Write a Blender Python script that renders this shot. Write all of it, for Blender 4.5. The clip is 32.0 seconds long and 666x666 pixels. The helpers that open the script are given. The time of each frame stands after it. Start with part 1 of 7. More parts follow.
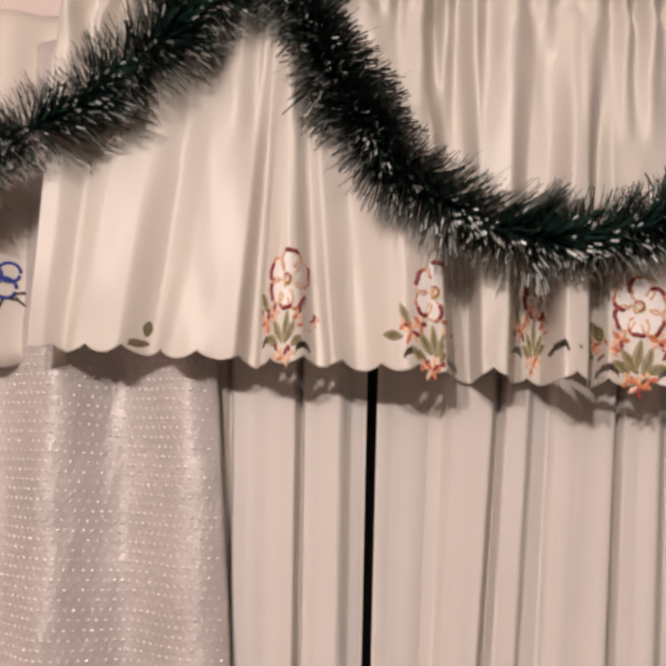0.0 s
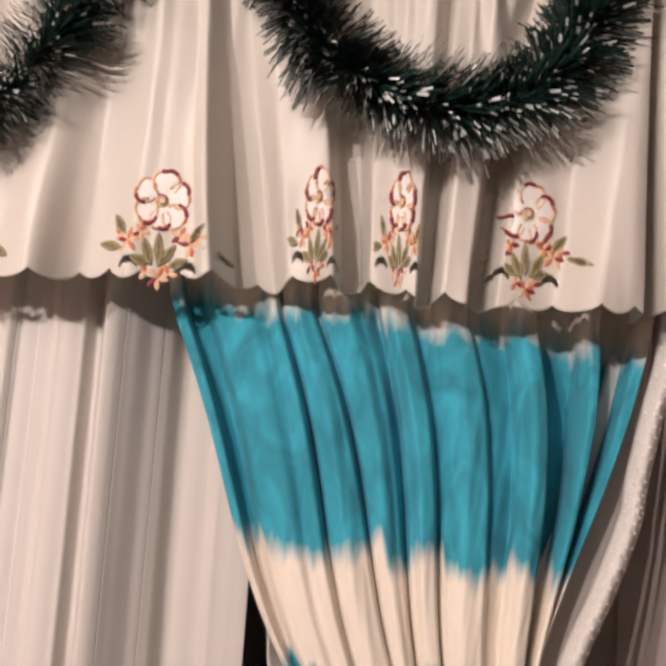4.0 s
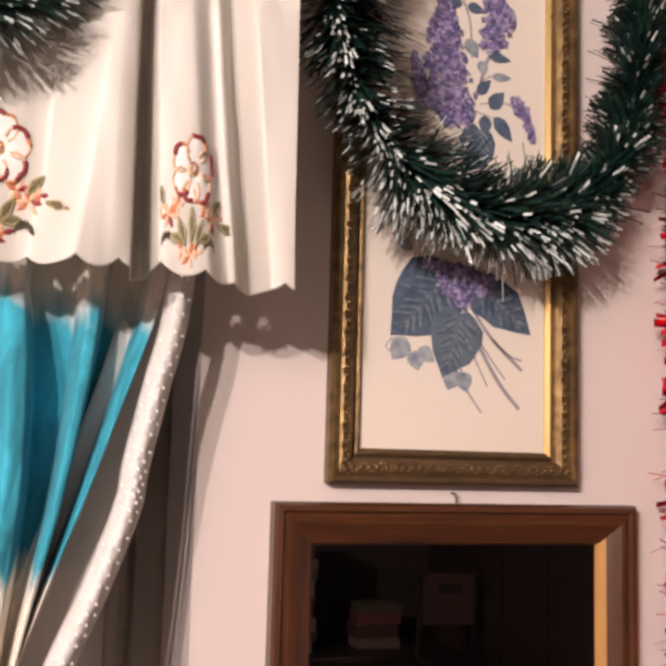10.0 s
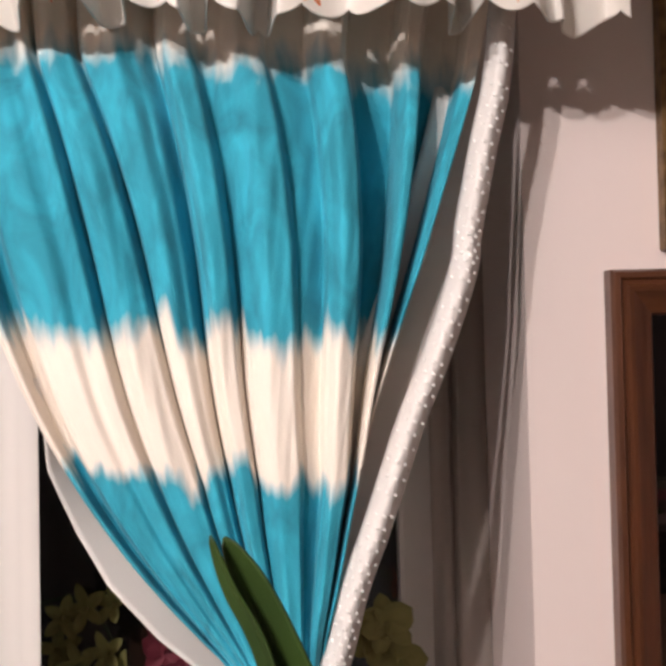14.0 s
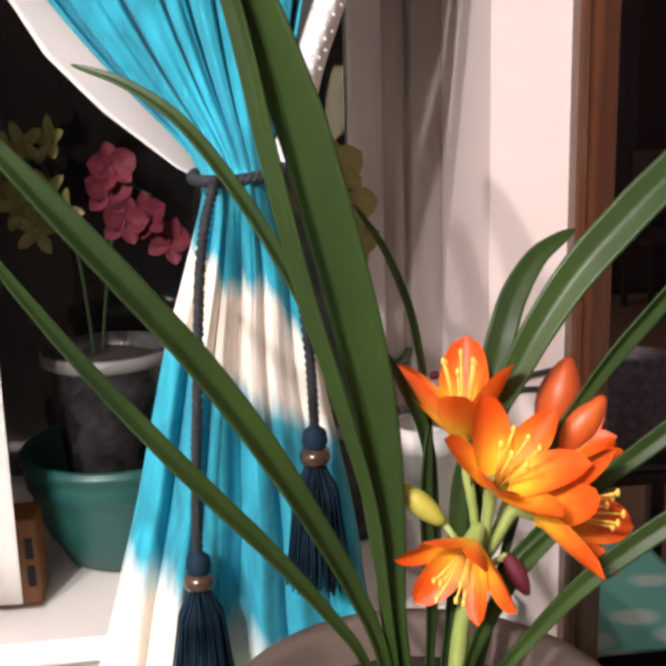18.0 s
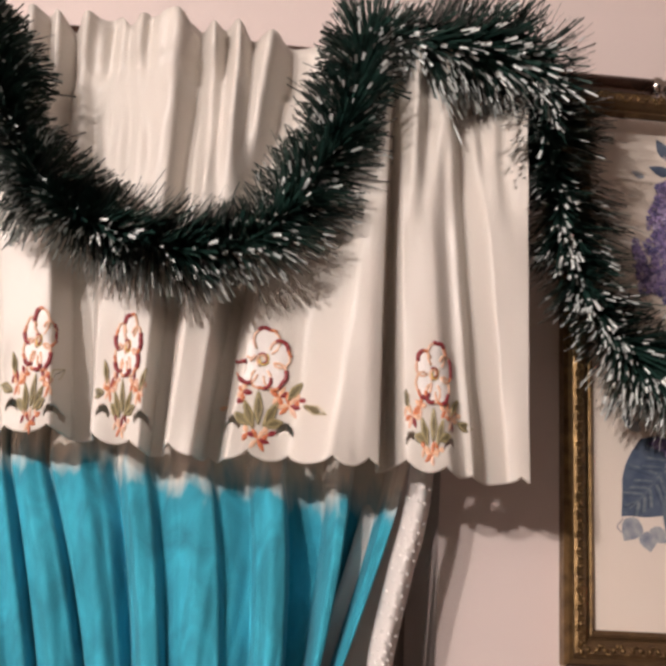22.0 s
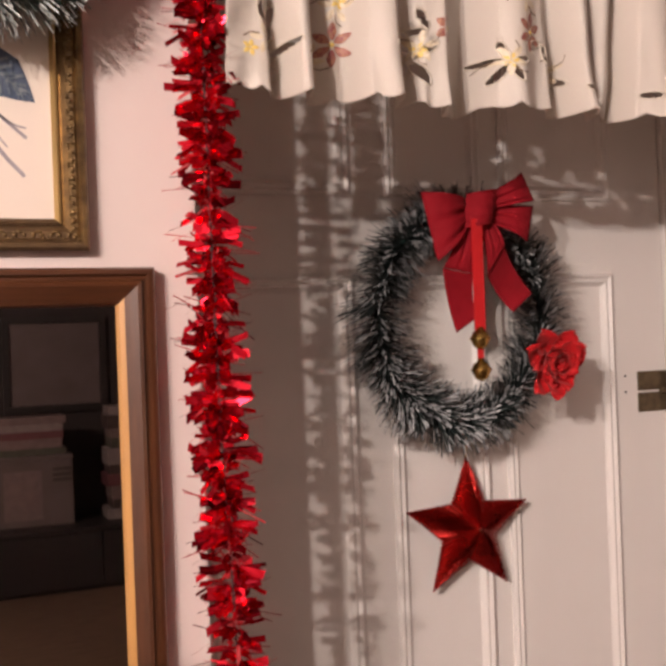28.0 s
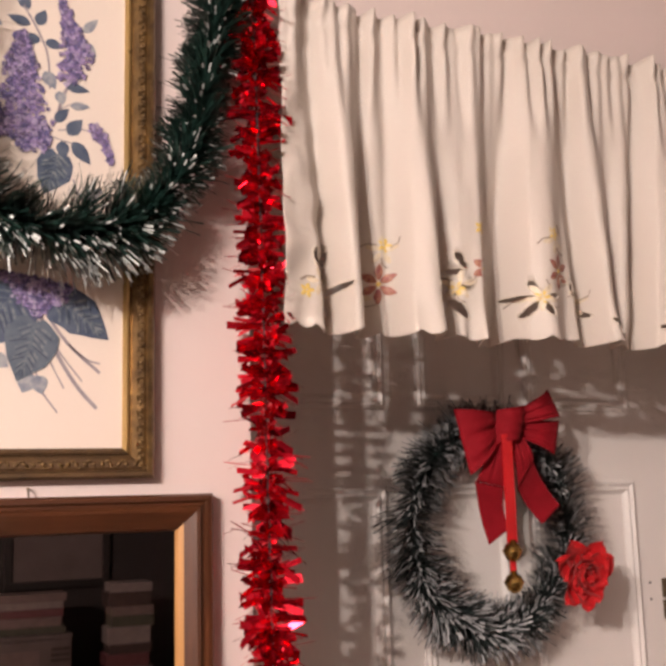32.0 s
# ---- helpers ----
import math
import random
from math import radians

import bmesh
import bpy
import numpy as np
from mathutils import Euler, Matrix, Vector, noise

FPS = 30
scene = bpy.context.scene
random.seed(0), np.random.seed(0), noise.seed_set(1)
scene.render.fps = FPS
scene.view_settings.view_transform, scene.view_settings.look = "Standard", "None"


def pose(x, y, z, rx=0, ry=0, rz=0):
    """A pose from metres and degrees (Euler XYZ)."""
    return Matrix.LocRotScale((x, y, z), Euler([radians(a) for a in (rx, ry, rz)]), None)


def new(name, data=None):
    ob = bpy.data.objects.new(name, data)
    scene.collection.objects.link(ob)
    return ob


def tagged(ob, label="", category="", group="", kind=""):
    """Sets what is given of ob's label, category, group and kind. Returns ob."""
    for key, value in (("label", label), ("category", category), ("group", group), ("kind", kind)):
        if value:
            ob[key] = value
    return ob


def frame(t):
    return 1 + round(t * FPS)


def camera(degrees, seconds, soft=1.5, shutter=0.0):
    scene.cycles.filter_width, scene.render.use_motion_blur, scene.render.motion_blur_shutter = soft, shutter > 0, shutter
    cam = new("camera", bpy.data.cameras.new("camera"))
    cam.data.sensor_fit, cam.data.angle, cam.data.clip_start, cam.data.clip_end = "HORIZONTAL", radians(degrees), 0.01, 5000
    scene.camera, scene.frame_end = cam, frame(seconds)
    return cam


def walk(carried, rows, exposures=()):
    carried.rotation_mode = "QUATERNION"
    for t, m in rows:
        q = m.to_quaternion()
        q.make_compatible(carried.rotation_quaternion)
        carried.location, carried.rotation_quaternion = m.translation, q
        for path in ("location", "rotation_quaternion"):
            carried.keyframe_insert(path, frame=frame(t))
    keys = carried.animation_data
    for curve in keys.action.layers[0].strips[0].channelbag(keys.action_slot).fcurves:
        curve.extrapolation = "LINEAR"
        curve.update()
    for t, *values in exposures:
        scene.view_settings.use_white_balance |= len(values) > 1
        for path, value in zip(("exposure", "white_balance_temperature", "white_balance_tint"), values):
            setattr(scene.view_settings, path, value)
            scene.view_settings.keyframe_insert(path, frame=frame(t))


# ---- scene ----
cam = camera(36.9, 32.0, soft=3.7)


def held(x, y, z, yaw, pitch, roll):
    """A camera pose from its place, its turn to the left of +y, its tilt up and its lean."""
    return pose(x, y, z, 90 + pitch, 0, yaw) @ pose(0, 0, 0, 0, 0, roll)


PATH = [
    (0.0, -1.442, -1.278, 1.806, 4.88, 8.39, 2.81),
    (0.5, -1.362, -1.274, 1.780, 3.39, 9.11, 3.16),
    (1.0, -1.283, -1.281, 1.756, 2.06, 9.95, 2.72),
    (1.5, -1.198, -1.289, 1.753, 2.62, 10.30, 4.16),
    (2.0, -1.114, -1.295, 1.744, 3.70, 11.73, 4.38),
    (2.5, -1.031, -1.293, 1.746, 3.62, 10.35, 3.90),
    (3.0, -0.943, -1.297, 1.757, 1.94, 8.35, 3.88),
    (3.5, -0.852, -1.296, 1.769, 0.72, 7.10, 3.66),
    (5.5, -0.557, -1.157, 1.753, -2.93, 5.26, 4.89),
    (6.0, -0.538, -1.129, 1.757, -6.73, 5.66, 4.09),
    (6.5, -0.506, -1.132, 1.765, -10.73, 5.55, 3.25),
    (7.0, -0.473, -1.141, 1.769, -13.07, 5.04, 2.94),
    (7.5, -0.451, -1.152, 1.775, -15.10, 5.08, 3.11),
    (8.0, -0.443, -1.157, 1.776, -16.93, 5.31, 3.69),
    (8.5, -0.446, -1.163, 1.778, -18.36, 5.41, 4.11),
    (9.0, -0.453, -1.169, 1.759, -19.00, 6.14, 3.92),
    (9.5, -0.470, -1.156, 1.737, -18.75, 6.29, 2.83),
    (10.0, -0.506, -1.146, 1.762, -16.89, 6.62, 1.62),
    (10.5, -0.508, -1.129, 1.773, -13.10, 6.25, 1.79),
    (11.0, -0.524, -1.124, 1.779, -10.74, 6.72, 1.53),
    (11.5, -0.556, -1.112, 1.776, -6.41, 7.87, 1.73),
    (12.0, -0.603, -1.110, 1.759, -1.10, 9.97, 3.00),
    (12.5, -0.659, -1.112, 1.745, 2.26, 9.64, 4.11),
    (13.0, -0.652, -1.106, 1.717, 1.42, 6.51, 2.75),
    (13.5, -0.621, -1.088, 1.671, -1.73, 3.37, 0.38),
    (14.0, -0.584, -1.081, 1.619, -2.97, 1.06, -1.38),
    (14.5, -0.570, -1.069, 1.569, -3.65, -1.69, -0.76),
    (15.0, -0.569, -1.056, 1.522, -4.44, -4.88, -0.76),
    (15.5, -0.571, -1.047, 1.480, -4.44, -6.77, -1.49),
    (17.5, -0.571, -1.070, 1.323, -7.57, -13.61, -1.96),
    (18.0, -0.617, -1.058, 1.353, -6.76, -13.30, -1.66),
    (18.5, -0.620, -1.072, 1.437, -5.3, -8.86, -1.5),
    (19.0, -0.623, -1.090, 1.530, -4.50, -5.44, -1.36),
    (19.5, -0.639, -1.107, 1.619, -3.40, -2.65, -0.78),
    (20.0, -0.652, -1.125, 1.692, -3.98, 2.92, 0.43),
    (20.5, -0.655, -1.158, 1.756, -3.22, 7.69, 0.84),
    (21.0, -0.648, -1.195, 1.797, -3.04, 11.17, 1.36),
    (21.5, -0.618, -1.222, 1.822, -3.38, 13.05, 2.05),
    (22.0, -0.565, -1.231, 1.827, -4.93, 12.97, 2.93),
    (22.5, -0.514, -1.228, 1.800, -7.39, 12.58, 2.42),
    (23.0, -0.460, -1.233, 1.777, -8.85, 11.81, 1.34),
    (23.5, -0.418, -1.255, 1.767, -11.78, 11.40, 0.66),
    (24.0, -0.350, -1.272, 1.752, -15.50, 11.07, 0.53),
    (24.5, -0.249, -1.295, 1.740, -17.06, 8.42, 0.37),
    (25.0, -0.161, -1.313, 1.721, -18.27, 6.60, -0.27),
    (25.5, -0.118, -1.327, 1.698, -20.02, 5.31, -0.58),
    (26.0, -0.088, -1.335, 1.672, -19.70, 4.00, -0.86),
    (26.5, -0.068, -1.316, 1.624, -21.9, 3.0, -2.1),
    (28.5, -0.051, -1.341, 1.603, -22.99, -0.30, -1.89),
    (29.0, -0.068, -1.354, 1.621, -23.45, 1.82, -1.91),
    (29.5, -0.086, -1.364, 1.639, -24.76, 3.77, -1.87),
    (30.0, -0.099, -1.367, 1.646, -25.96, 5.14, -1.70),
    (30.5, -0.110, -1.370, 1.666, -26.36, 6.33, -1.47),
    (31.0, -0.124, -1.368, 1.670, -25.45, 7.31, -1.12),
    (31.5, -0.129, -1.382, 1.675, -24.89, 7.98, -1.10),
    (32.0, -0.153, -1.385, 1.689, -23.39, 9.38, -1.57),
]
walk(cam, [(r[0], held(*r[1:])) for r in PATH], [
    (0.0, -0.85, 6600, 11), (3.0, -0.55, 6600, 11), (6.0, -0.11, 6350, 9), (9.0, 0.34, 6500, 11), (11.0, -0.08, 6400, 9), (12.0, -0.45, 6300, 8), (13.0, -0.36, 6300, 8), (14.0, 0.06, 6100, 7), (15.2, 0.17, 6050, 7), (18.0, 0.64, 5900, 6),
    (19.0, 0.38, 6000, 6), (20.0, -0.20, 6150, 7), (21.0, -0.35, 6300, 8), (22.0, -0.17, 6350, 9), (23.0, -0.08, 6450, 10), (25.0, 0.50, 6620, 13), (28.0, 0.47, 6700, 13), (32.0, 0.47, 6700, 13),
])

# ---- world and lights ----
world = bpy.data.worlds.new("night")
world.use_nodes = True
world.node_tree.nodes["Background"].inputs[0].default_value = (0.012, 0.013, 0.018, 1)
world.node_tree.nodes["Background"].inputs[1].default_value = 1.0
scene.world = world
LAMP = Vector((-1.95, -2.55, 2.62))
for dx, dy, dz in ((-0.15, 0.08, 0.0), (0.16, -0.07, 0.02)):
    bulb = bpy.data.lights.new("bulb_light", "POINT")
    bulb.energy, bulb.color, bulb.shadow_soft_size = 165, (1.0, 0.86, 0.79), 0.034
    new("bulb_light", bulb).location = LAMP + Vector((dx, dy, dz))

# ---- building helpers ----
rnd = random.Random(7)


def mesh_of(name, verts, faces, mat=None, smooth=True):
    me = bpy.data.meshes.new(name)
    me.from_pydata([tuple(v) for v in verts], [], faces)
    if smooth:
        me.polygons.foreach_set("use_smooth", [True] * len(me.polygons))
    for m in (mat if isinstance(mat, (list, tuple)) else [mat]):
        if m:
            me.materials.append(m)
    return me


def data_part(name, me, parent=None, label="", at=None):
    ob = new(name, me)
    if parent:
        ob.parent = parent
    if at is not None:
        ob.matrix_basis = at
    if label:
        tagged(ob, label)
    return ob


def part(name, bm, material, parent=None, label="", smooth=False):
    """Links a bmesh as one mesh object under a thing or under a part."""
    me = bpy.data.meshes.new(name)
    bm.to_mesh(me)
    bm.free()
    for m in (material if isinstance(material, (list, tuple)) else [material]):
        me.materials.append(m)
    if smooth:
        me.polygons.foreach_set("use_smooth", [True] * len(me.polygons))
    return data_part(name, me, parent, label)


def thing(name, label, category, group="", kind="", at=(0, 0, 0)):
    ob = tagged(new(name), label, category, group, kind)
    ob.location = at
    ob.empty_display_size = 0.05
    return ob


def add_box(bm, x0, x1, y0, y1, z0, z1, bevel=0.0):
    m = Matrix.Translation(((x0 + x1) / 2, (y0 + y1) / 2, (z0 + z1) / 2)) @ Matrix.Diagonal((x1 - x0, y1 - y0, z1 - z0, 1))
    made = bmesh.ops.create_cube(bm, size=1, matrix=m)
    if bevel:
        edges = list({e for v in made["verts"] for e in v.link_edges})
        bmesh.ops.bevel(bm, geom=edges, offset=bevel, segments=2, affect="EDGES")
    return bm


def box(x0, x1, y0, y1, z0, z1, bevel=0.0):
    return add_box(bmesh.new(), x0, x1, y0, y1, z0, z1, bevel)


def add_lathe(bm, profile, steps=32, m=Matrix.Identity(4), squash=1.0):
    """Turns a profile of (radius, height) round z."""
    rings = []
    for r, z in profile:
        rings.append([bm.verts.new(m @ Vector((r * math.cos(6.28318 * k / steps), squash * r * math.sin(6.28318 * k / steps), z))) for k in range(steps)])
    for a, b in zip(rings, rings[1:]):
        for k in range(steps):
            bm.faces.new((a[k], a[(k + 1) % steps], b[(k + 1) % steps], b[k]))
    return bm


def lathe(profile, steps=32, m=Matrix.Identity(4)):
    return add_lathe(bmesh.new(), profile, steps, m)


def curve_points(knots, per=12):
    """A smooth line through the knots (Catmull-Rom)."""
    k = [Vector(p) for p in knots]
    k = [2 * k[0] - k[1]] + k + [2 * k[-1] - k[-2]]
    out = []
    for a, b, c, d in zip(k, k[1:], k[2:], k[3:]):
        for n in range(per):
            t = n / per
            out.append(0.5 * (2 * b + (c - a) * t + (2 * a - 5 * b + 4 * c - d) * t * t + (3 * b - a - 3 * c + d) * t ** 3))
    return out + [k[-2]]


def add_tube(bm, points, radius, sides=8, cap=True):
    """A tube along points; radius is a number or a function of the way along, 0 to 1."""
    rings = []
    n = len(points)
    for i, p in enumerate(points):
        ahead = (points[min(i + 1, n - 1)] - points[max(i - 1, 0)]).normalized()
        side = ahead.cross(Vector((0.13, 0.21, 0.97)))
        if side.length < 0.05:
            side = ahead.cross(Vector((1, 0, 0)))
        side.normalize()
        up = side.cross(ahead)
        r = radius(i / (n - 1)) if callable(radius) else radius
        rings.append([bm.verts.new(p + r * (math.cos(6.28318 * k / sides) * side + math.sin(6.28318 * k / sides) * up)) for k in range(sides)])
    for a, b in zip(rings, rings[1:]):
        for k in range(sides):
            bm.faces.new((a[k], a[(k + 1) % sides], b[(k + 1) % sides], b[k]))
    if cap:
        bm.faces.new(rings[0][::-1])
        bm.faces.new(rings[-1])
    return bm


def tube(points, radius, sides=8):
    return add_tube(bmesh.new(), [Vector(p) for p in points], radius, sides)


def interp(x, pairs):
    xs = [p[0] for p in pairs]
    return float(np.interp(x, xs, [p[1] for p in pairs]))


# ---- materials ----
def material(name, color, rough=0.6, metal=0.0, sheen=0.0, spec=0.5, mix=None, scale=8.0, detail=6.0, amount=0.5, bump=0.0, bump_scale=200.0,
             stretch=(1, 1, 1), transmission=0.0, alpha=1.0, coat=0.0, subsurface=0.0, random_value=0.0):
    """A surface with a second colour in soft noise, fine relief and roughness that varies."""
    m = bpy.data.materials.new(name)
    m.use_nodes = True
    nt = m.node_tree
    b = nt.nodes["Principled BSDF"]
    b.inputs["Base Color"].default_value = (*color, 1)
    b.inputs["Roughness"].default_value = rough
    b.inputs["Metallic"].default_value = metal
    b.inputs["Specular IOR Level"].default_value = spec
    b.inputs["Sheen Weight"].default_value = sheen
    b.inputs["Coat Weight"].default_value = coat
    b.inputs["Transmission Weight"].default_value = transmission
    b.inputs["Alpha"].default_value = alpha
    b.inputs["Subsurface Weight"].default_value = subsurface
    b.inputs["Subsurface Scale"].default_value = 0.01
    link = nt.links.new
    coord = nt.nodes.new("ShaderNodeTexCoord")
    mapping = nt.nodes.new("ShaderNodeMapping")
    mapping.inputs["Scale"].default_value = stretch
    link(coord.outputs["Object"], mapping.inputs["Vector"])
    if mix:
        big = nt.nodes.new("ShaderNodeTexNoise")
        big.inputs["Scale"].default_value, big.inputs["Detail"].default_value = scale, detail
        link(mapping.outputs[0], big.inputs["Vector"])
        ramp = nt.nodes.new("ShaderNodeValToRGB")
        ramp.color_ramp.elements[0].position, ramp.color_ramp.elements[1].position = 0.5 - amount / 2, 0.5 + amount / 2
        ramp.color_ramp.elements[0].color, ramp.color_ramp.elements[1].color = (*color, 1), (*mix, 1)
        link(big.outputs["Fac"], ramp.inputs["Fac"])
        last = ramp.outputs["Color"]
        if random_value:
            info = nt.nodes.new("ShaderNodeNewGeometry")
            hsv = nt.nodes.new("ShaderNodeHueSaturation")
            scaled = nt.nodes.new("ShaderNodeMapRange")
            scaled.inputs["To Min"].default_value, scaled.inputs["To Max"].default_value = 1 - random_value, 1 + random_value
            link(info.outputs["Random Per Island"], scaled.inputs["Value"])
            link(scaled.outputs[0], hsv.inputs["Value"])
            link(last, hsv.inputs["Color"])
            last = hsv.outputs["Color"]
        link(last, b.inputs["Base Color"])
        vary = nt.nodes.new("ShaderNodeMapRange")
        vary.inputs["To Min"].default_value, vary.inputs["To Max"].default_value = max(rough - 0.08, 0.02), min(rough + 0.08, 1)
        link(big.outputs["Fac"], vary.inputs["Value"])
        link(vary.outputs[0], b.inputs["Roughness"])
    if bump:
        fine = nt.nodes.new("ShaderNodeTexNoise")
        fine.inputs["Scale"].default_value, fine.inputs["Detail"].default_value = bump_scale, 4
        link(mapping.outputs[0], fine.inputs["Vector"])
        rel = nt.nodes.new("ShaderNodeBump")
        rel.inputs["Strength"].default_value, rel.inputs["Distance"].default_value = bump, 0.002
        link(fine.outputs["Fac"], rel.inputs["Height"])
        link(rel.outputs[0], b.inputs["Normal"])
    return m


def let_through(m, share, tint):
    """Lets part of the light pass through a thin cloth."""
    nt = m.node_tree
    b = nt.nodes["Principled BSDF"]
    thin = nt.nodes.new("ShaderNodeBsdfTranslucent")
    thin.inputs["Color"].default_value = (*tint, 1)
    mixer = nt.nodes.new("ShaderNodeMixShader")
    mixer.inputs["Fac"].default_value = share
    nt.links.new(b.outputs[0], mixer.inputs[1])
    nt.links.new(thin.outputs[0], mixer.inputs[2])
    nt.links.new(mixer.outputs[0], nt.nodes["Material Output"].inputs["Surface"])
    return m


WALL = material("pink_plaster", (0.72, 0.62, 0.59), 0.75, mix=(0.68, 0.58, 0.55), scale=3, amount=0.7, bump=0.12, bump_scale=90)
# Side walls coloured darker than the north wall to cut bounced light.
SIDE_WALL = material("low_bounce_plaster", (0.46, 0.38, 0.355), 0.8, mix=(0.40, 0.33, 0.31), scale=3, amount=0.7, bump=0.12, bump_scale=90)
CEILING = material("ceiling_paint", (0.66, 0.62, 0.59), 0.8, mix=(0.6, 0.56, 0.53), scale=2, bump=0.1, bump_scale=60)
WHITE_PAINT = material("white_gloss_paint", (0.82, 0.79, 0.76), 0.42, mix=(0.77, 0.74, 0.71), scale=6, bump=0.05, bump_scale=40, stretch=(1, 1, 0.2))
SATIN = let_through(material("cream_satin", (0.83, 0.79, 0.745), 0.42, spec=0.5, sheen=0.15, mix=(0.79, 0.745, 0.69), scale=5, bump=0.08, bump_scale=700), 0.25, (0.82, 0.77, 0.68))
COTTON = let_through(material("cream_cotton", (0.79, 0.74, 0.685), 0.52, sheen=0.1, mix=(0.75, 0.695, 0.63), scale=5, bump=0.15, bump_scale=900), 0.26, (0.8, 0.70, 0.60))
SHEER = let_through(material("sheer_voile", (0.82, 0.785, 0.75), 0.7, mix=(0.78, 0.74, 0.705), scale=4, bump=0.12, bump_scale=900, stretch=(1, 1, 0.1)), 0.2, (0.7, 0.65, 0.6))
SHEER_THIN = let_through(material("single_voile", (0.79, 0.76, 0.735), 0.7, mix=(0.74, 0.71, 0.685), scale=4, bump=0.12, bump_scale=900, stretch=(1, 1, 0.1), alpha=0.92), 0.15, (0.7, 0.65, 0.6))
# White voile in the recess: the shade there is put in as brown.
SIDE_SHEER = let_through(material("shaded_single_voile", (0.50, 0.44, 0.40), 0.7, mix=(0.42, 0.36, 0.33), scale=4, bump=0.12, bump_scale=900, stretch=(1, 1, 0.1), alpha=0.6), 0.15, (0.6, 0.52, 0.46))
LINING = material("white_lining", (0.72, 0.69, 0.66), 0.6, mix=(0.68, 0.64, 0.61), scale=8, bump=0.15, bump_scale=500)
TINSEL = material("green_tinsel_foil", (0.004, 0.014, 0.012), 0.30, spec=0.8, mix=(0.016, 0.044, 0.035), scale=30, random_value=0.7)
SNOW_TIP = material("white_tinsel_tip", (0.72, 0.75, 0.74), 0.35, mix=(0.6, 0.66, 0.66), scale=30, random_value=0.25)
RED_FOIL = material("red_foil", (0.80, 0.016, 0.044), 0.15, metal=0.90, spec=0.9, mix=(0.66, 0.010, 0.028), scale=40, random_value=0.55)
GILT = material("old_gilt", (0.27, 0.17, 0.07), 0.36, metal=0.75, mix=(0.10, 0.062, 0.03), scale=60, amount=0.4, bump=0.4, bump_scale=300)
# Gilt copies for lit and shaded frame sides: the light is in the colour.
LIT_GILT = material("lit_gilt_lip", (0.70, 0.50, 0.22), 0.3, metal=0.85, mix=(0.58, 0.40, 0.16), scale=20)
SHADED_GILT = material("shaded_gilt", (0.17, 0.10, 0.045), 0.45, metal=0.5, mix=(0.09, 0.055, 0.03), scale=50, bump=0.4, bump_scale=250)
PAPER = material("cream_print_paper", (0.76, 0.68, 0.60), 0.7, mix=(0.73, 0.64, 0.56), scale=5, bump=0.05, bump_scale=600)
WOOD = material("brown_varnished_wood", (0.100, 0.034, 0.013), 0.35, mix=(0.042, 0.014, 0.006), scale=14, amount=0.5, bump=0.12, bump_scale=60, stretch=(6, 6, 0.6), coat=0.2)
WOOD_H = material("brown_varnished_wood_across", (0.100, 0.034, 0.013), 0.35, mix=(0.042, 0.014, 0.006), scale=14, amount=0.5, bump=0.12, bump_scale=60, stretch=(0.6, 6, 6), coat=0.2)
# The mirror's right lip: lighter wood colour that carries the light it catches.
LIT_LIP_WOOD = material("lit_lip_wood", (0.50, 0.27, 0.09), 0.32, mix=(0.42, 0.21, 0.07), scale=14, stretch=(6, 6, 0.6), coat=0.3)
MIRROR = material("mirror_silver", (0.43, 0.40, 0.39), 0.015, metal=1.0)
BLACK = material("black_night", (0.004, 0.004, 0.005), 0.6)
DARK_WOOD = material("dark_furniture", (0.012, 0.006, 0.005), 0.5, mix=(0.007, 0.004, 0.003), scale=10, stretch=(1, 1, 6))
FLOOR = material("brown_floor", (0.11, 0.062, 0.038), 0.5, mix=(0.05, 0.028, 0.017), scale=8, stretch=(1, 8, 1))
# The back wall's dimness is put into its colour, far darker than plaster.
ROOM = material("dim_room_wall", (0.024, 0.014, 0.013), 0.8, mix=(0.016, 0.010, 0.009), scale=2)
LEAF = let_through(material("strap_leaf", (0.042, 0.076, 0.014), 0.42, mix=(0.012, 0.025, 0.009), scale=9, stretch=(1, 1, 0.4), amount=0.7, bump=0.12, bump_scale=120, spec=0.25), 0.08, (0.08, 0.17, 0.03))
BRASS = material("brass", (0.62, 0.40, 0.12), 0.25, metal=1.0, mix=(0.45, 0.28, 0.08), scale=40)
OLD_BRASS = material("worn_brass_hinge", (0.22, 0.17, 0.10), 0.5, metal=0.7, mix=(0.12, 0.09, 0.06), scale=60, bump=0.3, bump_scale=200)

# ---- the setting ----
DEEP = 0.366        # depth of the window and door recesses
W0, W1 = -2.05, -0.316   # window opening
D0, D1 = 0.311, 1.62     # door recess
SILL = 0.775
TOP = 2.36          # head of both openings
ROOF = 2.86


def wall_with_openings():
    bm = bmesh.new()
    add_box(bm, -3.4, W0, 0, 0.5, 0, ROOF)
    add_box(bm, W1, D0, 0, 0.5, 0, ROOF)
    add_box(bm, D1, 2.6, 0, 0.5, 0, ROOF)
    add_box(bm, W0, W1, 0, 0.5, TOP, ROOF)
    add_box(bm, D0, D1, 0, 0.5, TOP, ROOF)
    add_box(bm, W0, W1, 0, 0.5, 0, SILL - 0.03)
    return part("wall_north", bm, WALL)


